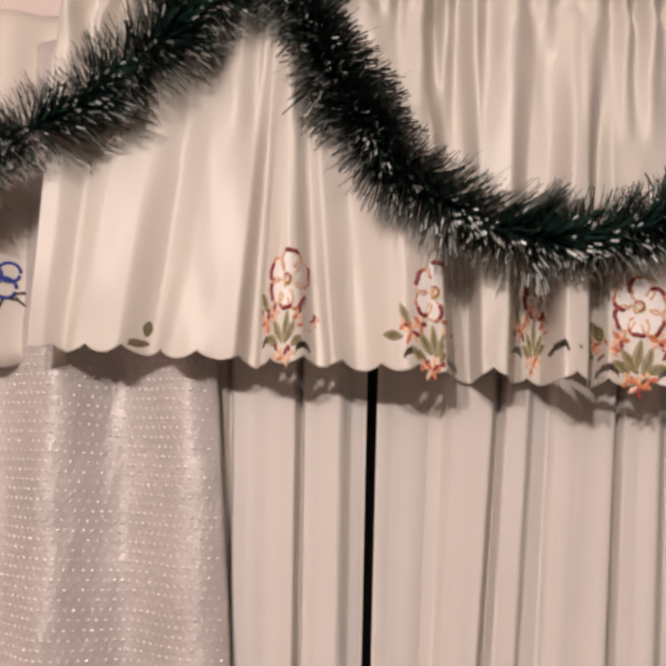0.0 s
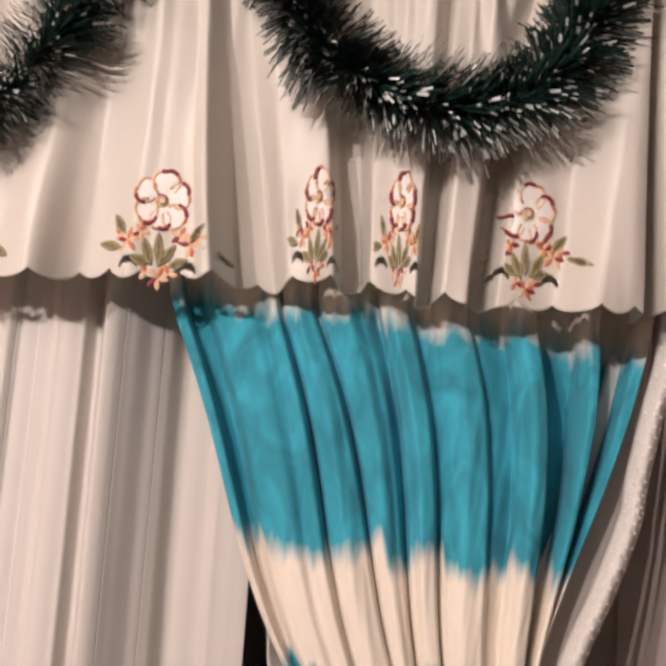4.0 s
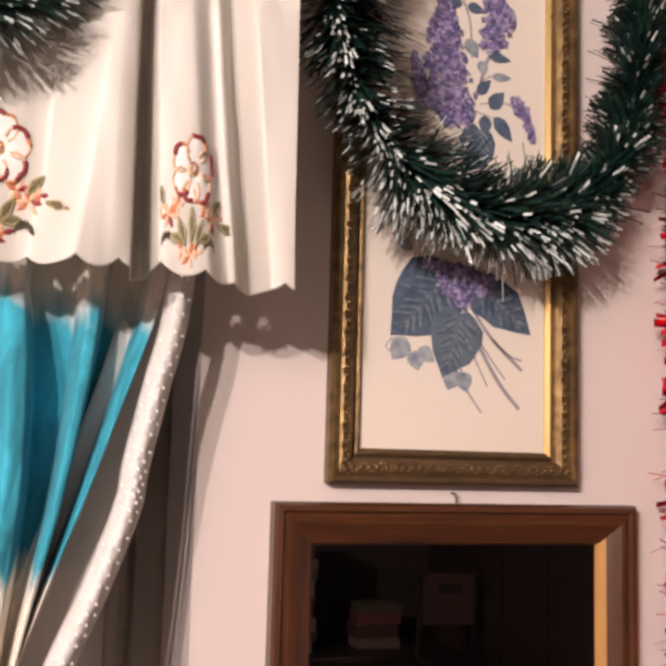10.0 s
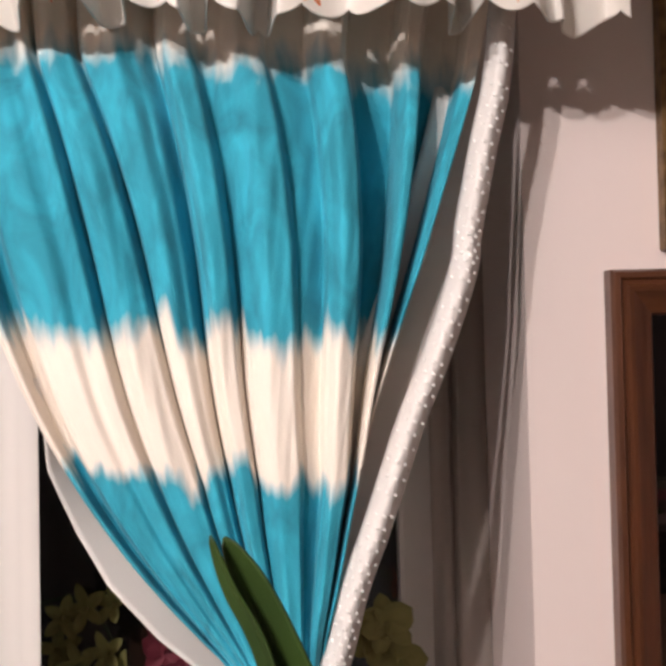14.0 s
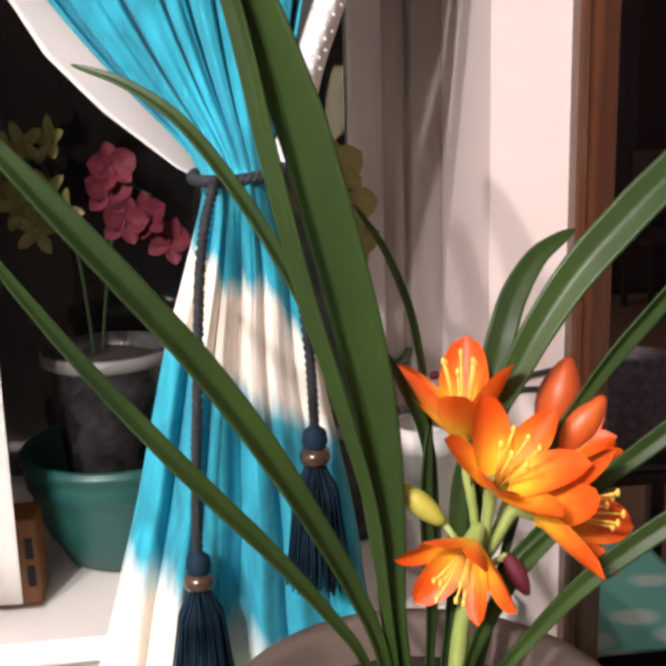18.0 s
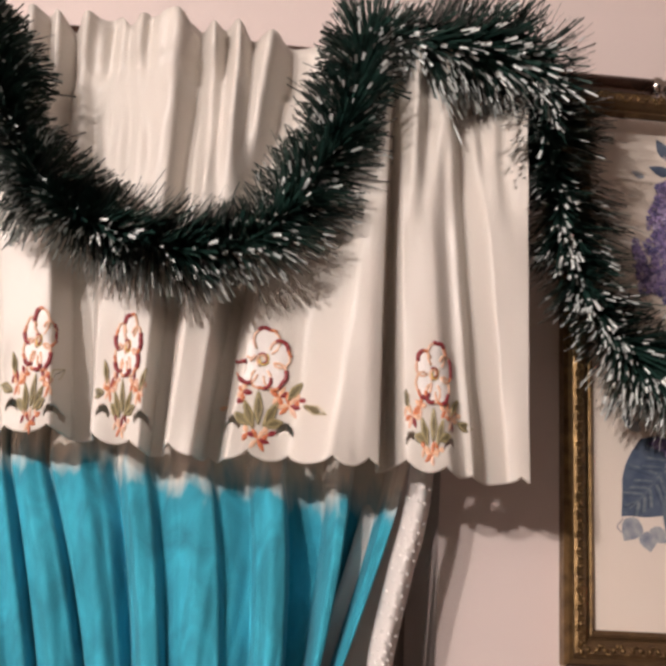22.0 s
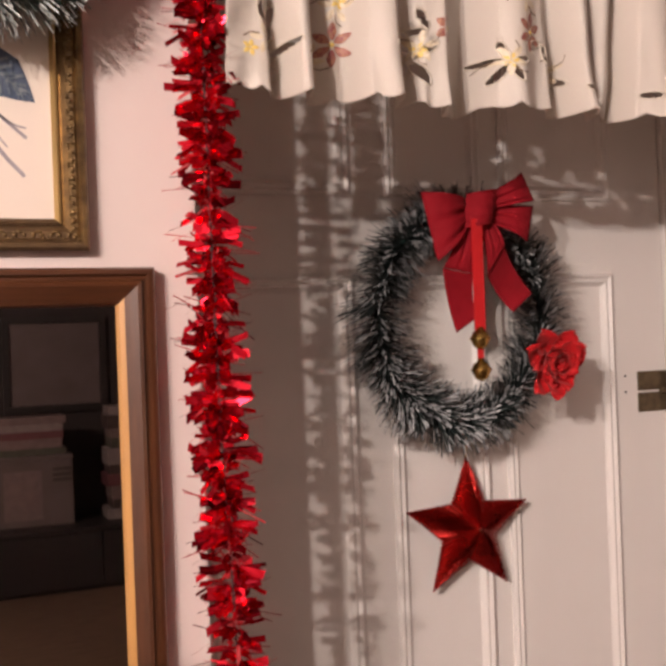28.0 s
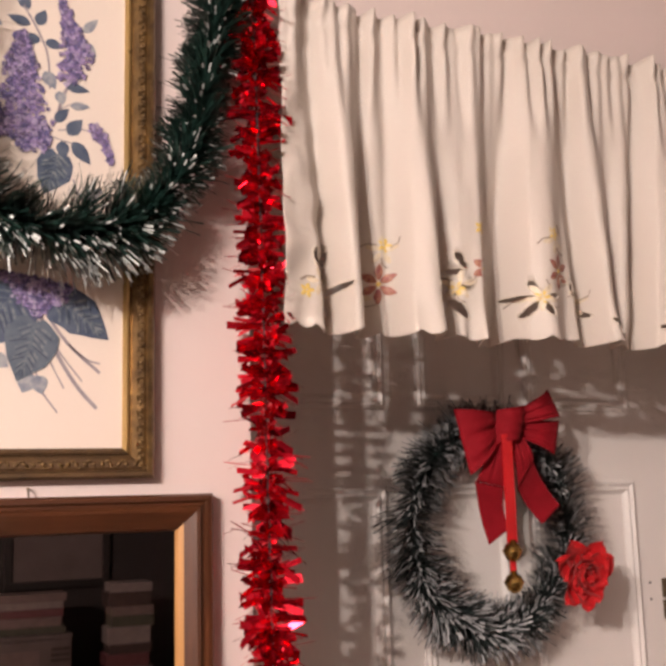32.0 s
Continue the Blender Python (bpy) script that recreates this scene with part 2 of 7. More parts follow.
tagged(wall_with_openings(), "pale pink plastered wall with a window recess and a doorway", "wall", kind="structure")
tagged(part("floor", box(-3.5, 2.7, -6.1, 0.6, -0.1, 0), FLOOR), "brown wooden floor", "floor", kind="structure")
tagged(part("ceiling", box(-3.5, 2.7, -6.1, 0.6, ROOF, ROOF + 0.1), CEILING), "plain off-white ceiling", "ceiling", kind="structure")
tagged(part("wall_west", box(-3.5, -3.4, -6.1, 0.6, 0, ROOF), SIDE_WALL), "plain pink side wall, darkened to cut bounced light", "wall", kind="structure")
tagged(part("wall_east", box(2.6, 2.7, -6.1, 0.6, 0, ROOF), SIDE_WALL), "plain pink side wall, darkened to cut bounced light", "wall", kind="structure")
tagged(part("wall_south", box(-3.5, 2.7, -6.1, -6.0, 0, ROOF), ROOM), "plain back wall coloured dark for a dim room", "wall", kind="structure")
tagged(part("window_sill", box(W0 - 0.03, W1 + 0.03, -0.03, DEEP - 0.03, SILL - 0.03, SILL, 0.004), WHITE_PAINT), "white painted window sill", "sill", kind="structure")
tagged(part("backdrop", box(-2.4, 0, 0.62, 0.64, 0.3, 2.8), BLACK), "black night outside the window", "night", kind="structure")

win = thing("window_1", "dark night window with painted wooden frame", "window", kind="structure")
for x0, x1 in ((W0, W0 + 0.06), (-1.24, -1.18), (W1 - 0.11, W1 - 0.05)):
    part("window_frame", box(x0, x1, 0.30, 0.35, SILL, TOP, 0.004), WHITE_PAINT, win)
for z0, z1 in ((SILL, SILL + 0.06), (TOP - 0.06, TOP)):
    part("window_frame", box(W0 + 0.06, W1 - 0.11, 0.302, 0.348, z0, z1, 0.004), WHITE_PAINT, win)
GLASS = material("window_glass", (0.9, 0.9, 0.9), 0.02, transmission=1.0)
pane = part("pane", box(W0 + 0.05, W1 - 0.10, 0.322, 0.327, SILL + 0.05, TOP - 0.05), GLASS, win, "thin clear window pane")
pane.visible_shadow = False


# ---- folded cloth ----
def cloth(name, nu, nv, place, mat, parent, label="", thick=0.0012):
    """A sheet through place(u, v), u across and v down, both 0 to 1."""
    verts = [place(i / nu, j / nv) for j in range(nv + 1) for i in range(nu + 1)]
    w = nu + 1
    faces = [(j * w + i, j * w + i + 1, (j + 1) * w + i + 1, (j + 1) * w + i) for j in range(nv) for i in range(nu)]
    ob = data_part(name, mesh_of(name, verts, faces, mat), parent, label)
    if thick:
        s = ob.modifiers.new("thickness", "SOLIDIFY")
        s.thickness, s.offset = thick, 0
    return ob


def step(t):
    t = min(max(t, -1.0), 1.0)
    return 0.5 + 0.75 * t - 0.25 * t ** 3


# folds of the window valance: from, to, depth (towards the wall is positive), softness of the edges
V_X0, V_X1, V_TOP, V_HEM = -1.885, -0.255, 2.42, 1.938
V_FOLDS = [(-1.86, -1.84, 0.02, 0.012), (-1.768, -1.735, 0.030, 0.016), (-1.642, -1.622, 0.036, 0.007), (-1.605, -1.566, -0.018, 0.012), (-1.560, -1.540, 0.022, 0.007), (-1.522, -1.484, 0.030, 0.015),
           (-1.462, -1.44, -0.012, 0.012), (-1.404, -1.373, 0.070, 0.005), (-1.335, -1.292, 0.055, 0.008), (-1.290, -1.257, -0.024, 0.005), (-1.253, -1.236, 0.034, 0.005), (-1.13, -1.092, -0.022, 0.015),
           (-1.078, -1.03, 0.026, 0.022), (-1.005, -0.985, -0.010, 0.012), (-0.912, -0.893, -0.016, 0.008), (-0.889, -0.823, 0.046, 0.012), (-0.759, -0.726, 0.055, 0.005),
           (-0.668, -0.647, 0.045, 0.004), (-0.645, -0.613, -0.010, 0.005), (-0.610, -0.585, 0.05, 0.006), (-0.585, -0.495, 0.014, 0.02), (-0.490, -0.420, -0.028, 0.022),
           (-0.416, -0.396, 0.050, 0.005), (-0.336, -0.312, 0.020, 0.010), (-0.308, -0.285, 0.036, 0.007)]


def valance_y(x, z):
    down = min(max((V_TOP - z) / (V_TOP - V_HEM), 0), 1.1)
    y = -0.178
    hem_x = x
    for peak in (-1.63, -0.95, -0.42):
        hem_x += 0.9 * (1 - down) * (x - peak) * math.exp(-((x - peak) / 0.15) ** 2)
    for a, b, d, e in V_FOLDS:
        lean = 0.012 * (1 - down) * math.sin(a * 37)
        grow = (0.2 + 0.8 * down) * (1.5 if a > -0.9 and d > 0.03 else (1.3 if d > 0.05 else 1.0))
        soft = e * (1.9 - 0.9 * down)
        y += d * grow * (step((hem_x - a - lean) / soft) - step((hem_x - b - lean) / soft))
    gather = max(0.0, 1 - down * 2.1)
    pucker = max(0.0, 1 - abs(z - (V_TOP - 0.052)) / 0.020)
    y += gather * 0.019 * (math.sin(x * 120 + 3.2 * math.sin(x * 31)) + 0.7 * math.sin(x * 230 + 3 * math.sin(x * 17)) * noise.noise((x * 12, 0, z * 9)))
    y += 0.014 * pucker + 0.016 * gather * noise.noise((x * 34 + 6 * z, z * 18, 1.7))
    fan = hem_x
    roll = math.sin(fan * 60 + 2.6 * noise.noise((fan * 5, 0.2, z * 1.2)))
    y += 0.0040 * roll * (0.45 + 0.75 * noise.noise((fan * 6, z * 1.5, 2.6)) ** 2 + 0.3 * noise.noise((fan * 4, 0.5, 7.1)))
    sweep = fan * 21 + 1.8 * noise.noise((fan * 3, 0.9, z * 2.2)) + 1.1 * math.sin(fan * 9.3)
    y += 0.011 * (0.35 + 0.65 * (1 - down)) * math.sin(sweep) + 0.006 * noise.noise((fan * 13 + 0.8 * z, z * 5.5, 3.9))
    ruffle = max(0.0, (down - 0.8) / 0.2) ** 2
    y += 0.010 * ruffle * noise.noise((x * 24, 0.4, 5.2))
    y += 0.012 * noise.noise((hem_x * 8, z * 3.5, 0.3)) + 0.0022 * noise.noise((x * 40, z * 14, 0.8))
    return y


def valance_hem(x):
    scallop = abs(math.sin((x + 0.012 + 0.012 * noise.noise((x * 7, 0, 1.1))) * math.pi / 0.042))
    return V_HEM + 0.006 - 0.010 * scallop ** 0.7 + 0.006 * math.sin(x * 6.0 + 0.5) + 0.011 * noise.noise((x * 14, 2.2, 0.6)) - 0.010 * step((x + 1.33) / 0.03) * step((-1.06 - x) / 0.05) - 0.010 * step((x + 0.29) / 0.04)


def down_rows(v):
    """Rows of cloth stand closer together near the hem, where the cutwork is."""
    return v / 0.55 * 0.84 if v < 0.55 else 0.84 + (v - 0.55) / 0.45 * 0.16


def valance_place(u, v):
    v = down_rows(v)
    x = V_X0 + (V_X1 - V_X0) * u
    hem = valance_hem(x)
    z = V_TOP + (0.012 * noise.noise((x * 40, 0, 0)) + 0.009 * abs(math.sin(x * 58 + 2 * math.sin(x * 19)))) * (1 - v) - (V_TOP - hem) * v
    return x + 0.05 * (1 - v) * (0.5 - u) * 0.2, valance_y(x, z), z


def cut(ob, inside):
    """Cuts holes into a cloth where inside(x, z) is true."""
    bm = bmesh.new()
    bm.from_mesh(ob.data)
    gone = [f for f in bm.faces if inside(*f.calc_center_median().xz)]
    bmesh.ops.delete(bm, geom=gone, context="FACES")
    bm.to_mesh(ob.data)
    bm.free()


# embroidered sprays: middle, share of the full width that the folds leave, height of the base, size of the blossom
SPRAYS = [(-1.588, 0.62, 1.928, 0.95), (-1.424, 0.70, 1.922, 0.95), (-1.307, 0.42, 1.938, 0.9), (-1.200, 0.92, 1.914, 0.92), (-0.961, 0.98, 1.926, 0.92), (-0.786, 0.46, 1.945, 1.0),
          (-0.692, 0.42, 1.944, 0.95), (-0.548, 0.88, 1.941, 0.98), (-0.364, 0.62, 1.934, 0.98)]


def in_crescent(x, z):
    for cx, sx, base, size in SPRAYS:
        for a, b in ((-0.033, 0.022), (0.033, 0.018)):
            dx, dz = (x - cx) / max(sx, 0.6) - a, z - base - b
            if dx * dx + dz * dz < 0.0115 ** 2 and dx * dx + (dz + 0.008) ** 2 > 0.0115 ** 2 and dz > -0.002:
                return True
    return False


valance = thing("window_valance", "cream satin gathered valance with scalloped hem and embroidered blossoms", "valance")
val_cloth = cloth("cloth", 1150, 64, valance_place, SATIN, valance, "cream satin with cutwork along the hem")
cut(val_cloth, in_crescent)


# ---- sheers and heavy curtains ----
SHEER_FOLDS = [(-1.672, -1.666, 0.026, 0.003), (-1.628, -1.60, 0.006, 0.012), (-1.585, -1.578, 0.045, 0.003), (-1.526, -1.40, 0.024, 0.006), (-1.344, -1.335, 0.050, 0.004), (-1.303, -1.276, 0.020, 0.004),
               (-1.201, -1.194, 0.042, 0.003), (-1.148, -1.102, 0.024, 0.005), (-1.060, -1.044, 0.060, 0.004), (-1.018, -0.985, 0.014, 0.006), (-0.960, -0.90, 0.035, 0.006), (-0.405, -0.399, 0.03, 0.004),
               (-0.398, -0.380, 0.022, 0.006), (-0.362, -0.356, 0.03, 0.003)]


def sheer_folds(x, z):
    """Wide flat folds with sharp creases between them; away from the room is positive."""
    y = 0.0
    lean = 0.010 * noise.noise((x * 5, 0.3, z * 0.9)) * (2.1 - z)
    for a, b, d, e in SHEER_FOLDS:
        y += (0.6 if x < -1.12 else 0.42) * d * (step((x + lean - a) / (1.4 * e)) - step((x + lean - b) / (1.4 * e)))
    return y + 0.007 * noise.noise((x * 16, 0.7, z * 0.8)) + 0.004 * noise.noise((x * 45, 0.2, z * 0.7))


def hang(name, x0, x1, y, z0, z1, mat, label, category, nu=260, nv=24, thin=()):
    t = thing(name, label, category)

    def place(u, v):
        x = x0 + (x1 - x0) * u
        z = z1 + (z0 - z1) * v
        slant = interp(x, [(-1.75, 0.075), (-1.5, 0.022), (-1.35, -0.035), (-1.2, -0.03), (-1.05, -0.012), (-0.5, 0.0)]) * (1.93 - z)
        return x + slant, y + 0.085 * step((x + 0.99) / 0.05) + sheer_folds(x, z), z

    def piece(a, b, m, label=""):
        cloth("panel", max(12, int(nu * (b - a) / (x1 - x0))), nv, lambda u, v: place((a + (b - a) * u - x0) / (x1 - x0), v), m, t, label)

    at = x0
    for a, b in thin:
        piece(at, a, mat)
        piece(a, b, SHEER_THIN, "single layer of voile")
        at = b
    piece(at, x1, mat)
    return t


hang("sheer_curtain", -1.488, -0.846, -0.072, 0.80, 2.34, SHEER, "long white sheer voile curtain in straight folds before the window", "curtain", nu=520, thin=((-1.484, -1.425), (-1.302, -1.278), (-1.147, -1.104), (-1.016, -0.975)))
hang("sheer_curtain", -1.71, -1.501, -0.076, 0.80, 2.34, SHEER, "narrow white sheer voile curtain panel in straight folds", "curtain", nu=240, thin=((-1.526, -1.505),))
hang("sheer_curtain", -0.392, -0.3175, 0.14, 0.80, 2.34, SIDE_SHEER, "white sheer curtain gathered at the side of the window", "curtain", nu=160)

# the tied-back drape
TIE_Z = 1.288
D_LEFT = [(0.68, -0.79), (0.795, -0.754), (0.955, -0.708), (1.121, -0.668), (1.20, -0.643), (1.255, -0.626), (1.284, -0.618), (1.306, -0.632), (1.353, -0.676), (1.40, -0.717), (1.452, -0.756),
          (1.502, -0.788), (1.565, -0.822), (1.633, -0.850), (1.752, -0.888), (1.851, -0.922), (1.92, -0.946), (2.1, -0.97), (2.36, -0.98)]
D_RIGHT = [(0.68, -0.44), (0.84, -0.475), (0.914, -0.482), (1.092, -0.518), (1.194, -0.531), (1.255, -0.548), (1.288, -0.556), (1.33, -0.550), (1.395, -0.534), (1.454, -0.522), (1.52, -0.507), (1.573, -0.492),
           (1.629, -0.473), (1.712, -0.443), (1.822, -0.407), (1.898, -0.385), (2.1, -0.35), (2.36, -0.34)]
# the drape's folds above the tie: place across at the top, place lower down, depth (towards the wall is positive)
FOLDS = [(0.0, 0.0, -0.010), (0.022, 0.02, -0.016), (0.030, 0.03, 0.009), (0.058, 0.05, 0.011), (0.09, 0.09, -0.008), (0.165, 0.17, -0.014), (0.195, 0.20, -0.009), (0.228, 0.25, -0.016), (0.246, 0.275, 0.006), (0.258, 0.29, -0.008),
         (0.29, 0.34, -0.016), (0.325, 0.39, -0.010), (0.343, 0.41, 0.010), (0.355, 0.425, -0.008), (0.40, 0.46, -0.014), (0.43, 0.49, -0.004), (0.462, 0.515, 0.018), (0.473, 0.53, 0.0), (0.495, 0.56, -0.017), (0.525, 0.59, -0.015),
         (0.545, 0.61, 0.006), (0.575, 0.63, -0.004), (0.62, 0.69, -0.019), (0.66, 0.745, -0.016), (0.676, 0.765, 0.0), (0.738, 0.825, 0.010), (0.750, 0.84, -0.005), (0.78, 0.87, -0.020), (0.808, 0.905, -0.016), (0.826, 0.93, 0.032),
         (0.885, 0.955, 0.034), (0.894, 0.962, 0.0), (0.905, 0.97, -0.015), (0.920, 0.978, -0.014), (0.932, 0.983, 0.030), (0.975, 0.992, 0.034), (0.985, 0.996, 0.0), (1.0, 1.0, -0.008)]
LOW_CREASES = [0.0, 0.17, 0.31, 0.47, 0.66, 0.85, 1.0]
STAND = [0.7, 0.9, 0.7, 0.9, 0.75, 0.7]


def smooth_interp(z, pairs):
    return (interp(z - 0.02, pairs) + interp(z, pairs) + interp(z + 0.02, pairs)) / 3


def high_fold(u, z):
    """Depth of the cloth above the tie; the folds drift sideways on their way down."""
    q = min(max((1.80 - z) / 0.205, -0.6), 1.5)
    last = None
    for top, low, depth in FOLDS:
        at = min(max(top + (low - top) * q, 0.0), 1.0) if 0 < top < 1 else top
        if last and u <= at:
            t = (u - last[0]) / max(at - last[0], 1e-5)
            t = min(max(t, 0.0), 1.0)
            return (last[1] + (depth - last[1]) * t * t * (3 - 2 * t)) / 0.034
        last = (at, depth)
    return FOLDS[-1][2] / 0.034


def low_fold(u, z):
    """Rolls of cloth that fall from the tie."""
    u = min(max(u + 0.012 * math.sin(z * 7 + u * 9), 0.0), 1.0)
    for n in range(len(LOW_CREASES) - 1):
        if u <= LOW_CREASES[n + 1] or n == len(LOW_CREASES) - 2:
            s = (u - LOW_CREASES[n]) / (LOW_CREASES[n + 1] - LOW_CREASES[n])
            skew = s ** (0.75 + 0.5 * (n % 2))
            return 0.5 - 0.95 * STAND[n] * math.sin(math.pi * min(max(skew, 0), 1)) ** 0.8 + 0.08 * math.sin(s * 9 + n + z * 5)
    return 0.0


def drape_fold(u, z):
    """Depth of the cloth's folds; towards the room is negative."""
    w = step((z - TIE_Z - 0.01) / 0.05)
    return w * high_fold(u, z) + (1 - w) * low_fold(u, z) if 0 < w < 1 else (high_fold(u, z) if w else low_fold(u, z))


def drape_behind(z):
    """The drape hangs further back near its rail."""
    return 0.050 * step((z - 1.87) / 0.10)


def drape_y(u, z):
    pinch = math.exp(-((z - TIE_Z) / 0.05) ** 2)
    width = smooth_interp(z, D_RIGHT) - smooth_interp(z, D_LEFT)
    amp = 0.012 + ((0.036 - 0.016 * step((z - 1.87) / 0.06)) if z > TIE_Z else 0.045) * min(width / 0.5, 1)
    y = -0.105 + (1 - pinch) * amp * drape_fold(u, z) + 0.004 * noise.noise((u * 14, z * 6, 2)) + (0.0016 * step((z - 1.50) / 0.10) if z > TIE_Z else 0.0006) * noise.noise((u * 45, z * 7, 5))
    bundle = pinch * -0.03 * math.sin(math.pi * u) + pinch * 0.006 * drape_fold(u, z)
    return y + drape_behind(z) + bundle - 0.02 * math.sin(math.pi * u) * (1 if z < TIE_Z else 0.4)


def drape_place(u, v):
    z = 2.36 + (0.70 - 2.36) * v
    x = smooth_interp(z, D_LEFT) + (smooth_interp(z, D_RIGHT) - smooth_interp(z, D_LEFT)) * u
    return x + (x + 0.6) * 0.9 * drape_behind(z), drape_y(u, z), z


def dyed_cloth():
    """Blue and cream bands across the cloth, with dye that ran along the folds."""
    m = material("dip_dyed_velvet", (0.03, 0.30, 0.42), 0.85, sheen=0.08, spec=0.25, bump=0.2, bump_scale=500)
    nt = m.node_tree
    b = nt.nodes["Principled BSDF"]
    link = nt.links.new
    coord = nt.nodes.new("ShaderNodeTexCoord")
    sep = nt.nodes.new("ShaderNodeSeparateXYZ")
    link(coord.outputs["Object"], sep.inputs[0])
    mapping = nt.nodes.new("ShaderNodeMapping")
    mapping.inputs["Scale"].default_value = (1, 1, 0.12)
    cloudy = nt.nodes.new("ShaderNodeMapping")
    cloudy.inputs["Scale"].default_value = (1, 1, 0.45)
    link(coord.outputs["Object"], cloudy.inputs["Vector"])
    link(coord.outputs["Object"], mapping.inputs["Vector"])
    runs = nt.nodes.new("ShaderNodeTexNoise")
    runs.inputs["Scale"].default_value, runs.inputs["Detail"].default_value = 34, 3
    link(mapping.outputs[0], runs.inputs["Vector"])

    def calc(op, a, bb):
        n = nt.nodes.new("ShaderNodeMath")
        n.operation = op
        for k, v in enumerate((a, bb)):
            if isinstance(v, (int, float)):
                n.inputs[k].default_value = v
            else:
                link(v, n.inputs[k])
        return n.outputs[0]

    run = calc("MULTIPLY", calc("SUBTRACT", runs.outputs["Fac"], 0.5), 0.115)
    slope = calc("MULTIPLY", calc("ADD", sep.outputs["X"], 0.65), 0.09)
    below = nt.nodes.new("ShaderNodeMapRange")
    below.inputs["From Min"].default_value, below.inputs["From Max"].default_value = 1.31, 1.25
    link(sep.outputs["Z"], below.inputs["Value"])
    tilt = calc("MINIMUM", calc("MAXIMUM", calc("MULTIPLY", calc("ADD", sep.outputs["X"], 0.60), 0.75), -0.075), 0.05)
    slope = calc("ADD", slope, calc("MULTIPLY", tilt, below.outputs[0]))
    height = calc("ADD", calc("ADD", sep.outputs["Z"], run), slope)
    unit = calc("DIVIDE", calc("SUBTRACT", height, 0.6), 1.8)
    ramp = nt.nodes.new("ShaderNodeValToRGB")
    cream, blue = (0.82, 0.745, 0.66, 1), (0.036, 0.300, 0.410, 1)
    bands = [(0.60, cream), (0.78, cream), (0.84, blue), (1.070, blue), (1.098, cream), (1.182, cream), (1.204, blue), (1.495, blue), (1.514, cream),
             (1.630, cream), (1.654, blue), (1.900, blue), (1.940, cream)]
    el = ramp.color_ramp.elements
    for n, (z, c) in enumerate(bands):
        e = el[n] if n < 2 else el.new((z - 0.6) / 1.8)
        e.position, e.color = (z - 0.6) / 1.8, c
    link(unit, ramp.inputs["Fac"])
    mottle = nt.nodes.new("ShaderNodeTexNoise")
    mottle.inputs["Scale"].default_value, mottle.inputs["Detail"].default_value, mottle.inputs["Distortion"].default_value = 22, 9, 1.4
    link(cloudy.outputs[0], mottle.inputs["Vector"])
    hsv = nt.nodes.new("ShaderNodeHueSaturation")
    mr = nt.nodes.new("ShaderNodeMapRange")
    mr.inputs["From Min"].default_value, mr.inputs["From Max"].default_value = 0.25, 0.75
    mr.inputs["To Min"].default_value, mr.inputs["To Max"].default_value = 0.60, 1.42
    link(mottle.outputs["Fac"], mr.inputs["Value"])
    link(mr.outputs[0], hsv.inputs["Value"])
    link(ramp.outputs["Color"], hsv.inputs["Color"])
    shade = nt.nodes.new("ShaderNodeSeparateColor")
    link(ramp.outputs["Color"], shade.inputs[0])
    link(calc("SUBTRACT", 1.0, calc("MULTIPLY", shade.outputs[0], 1.1)), hsv.inputs["Fac"])
    link(hsv.outputs["Color"], b.inputs["Base Color"])
    return m


DYED = dyed_cloth()
drape = thing("drape", "turquoise and cream dip-dyed drape tied back with a grey cord", "curtain")
cloth("cloth", 620, 170, drape_place, DYED, drape, thick=0.002)

# lining that turns forward along the drape's edges
EDGE_R = [(-0.350, -0.11, 2.05), (-0.363, -0.11, 1.903), (-0.380, -0.11, 1.825), (-0.397, -0.112, 1.745), (-0.404, -0.113, 1.70), (-0.432, -0.115, 1.62), (-0.462, -0.116, 1.548), (-0.496, -0.117, 1.452), (-0.520, -0.118, 1.39), (-0.535, -0.119, 1.335), (-0.548, -0.12, 1.30), (-0.553, -0.12, 1.288)]


def lining_strip(knots, w_in, w_out, depth):
    pts = curve_points(knots, 14)

    def place(u, v):
        p = pts[min(int(v * (len(pts) - 1) + 0.5), len(pts) - 1)]
        wide = (w_in + w_out) * min(1.0, 0.25 + (1 - v) * 7)
        roll = math.sin(u * math.pi)
        return p.x - w_in + wide * u, p.y - depth * roll + 0.012, p.z - 0.3 * wide * u
    return place


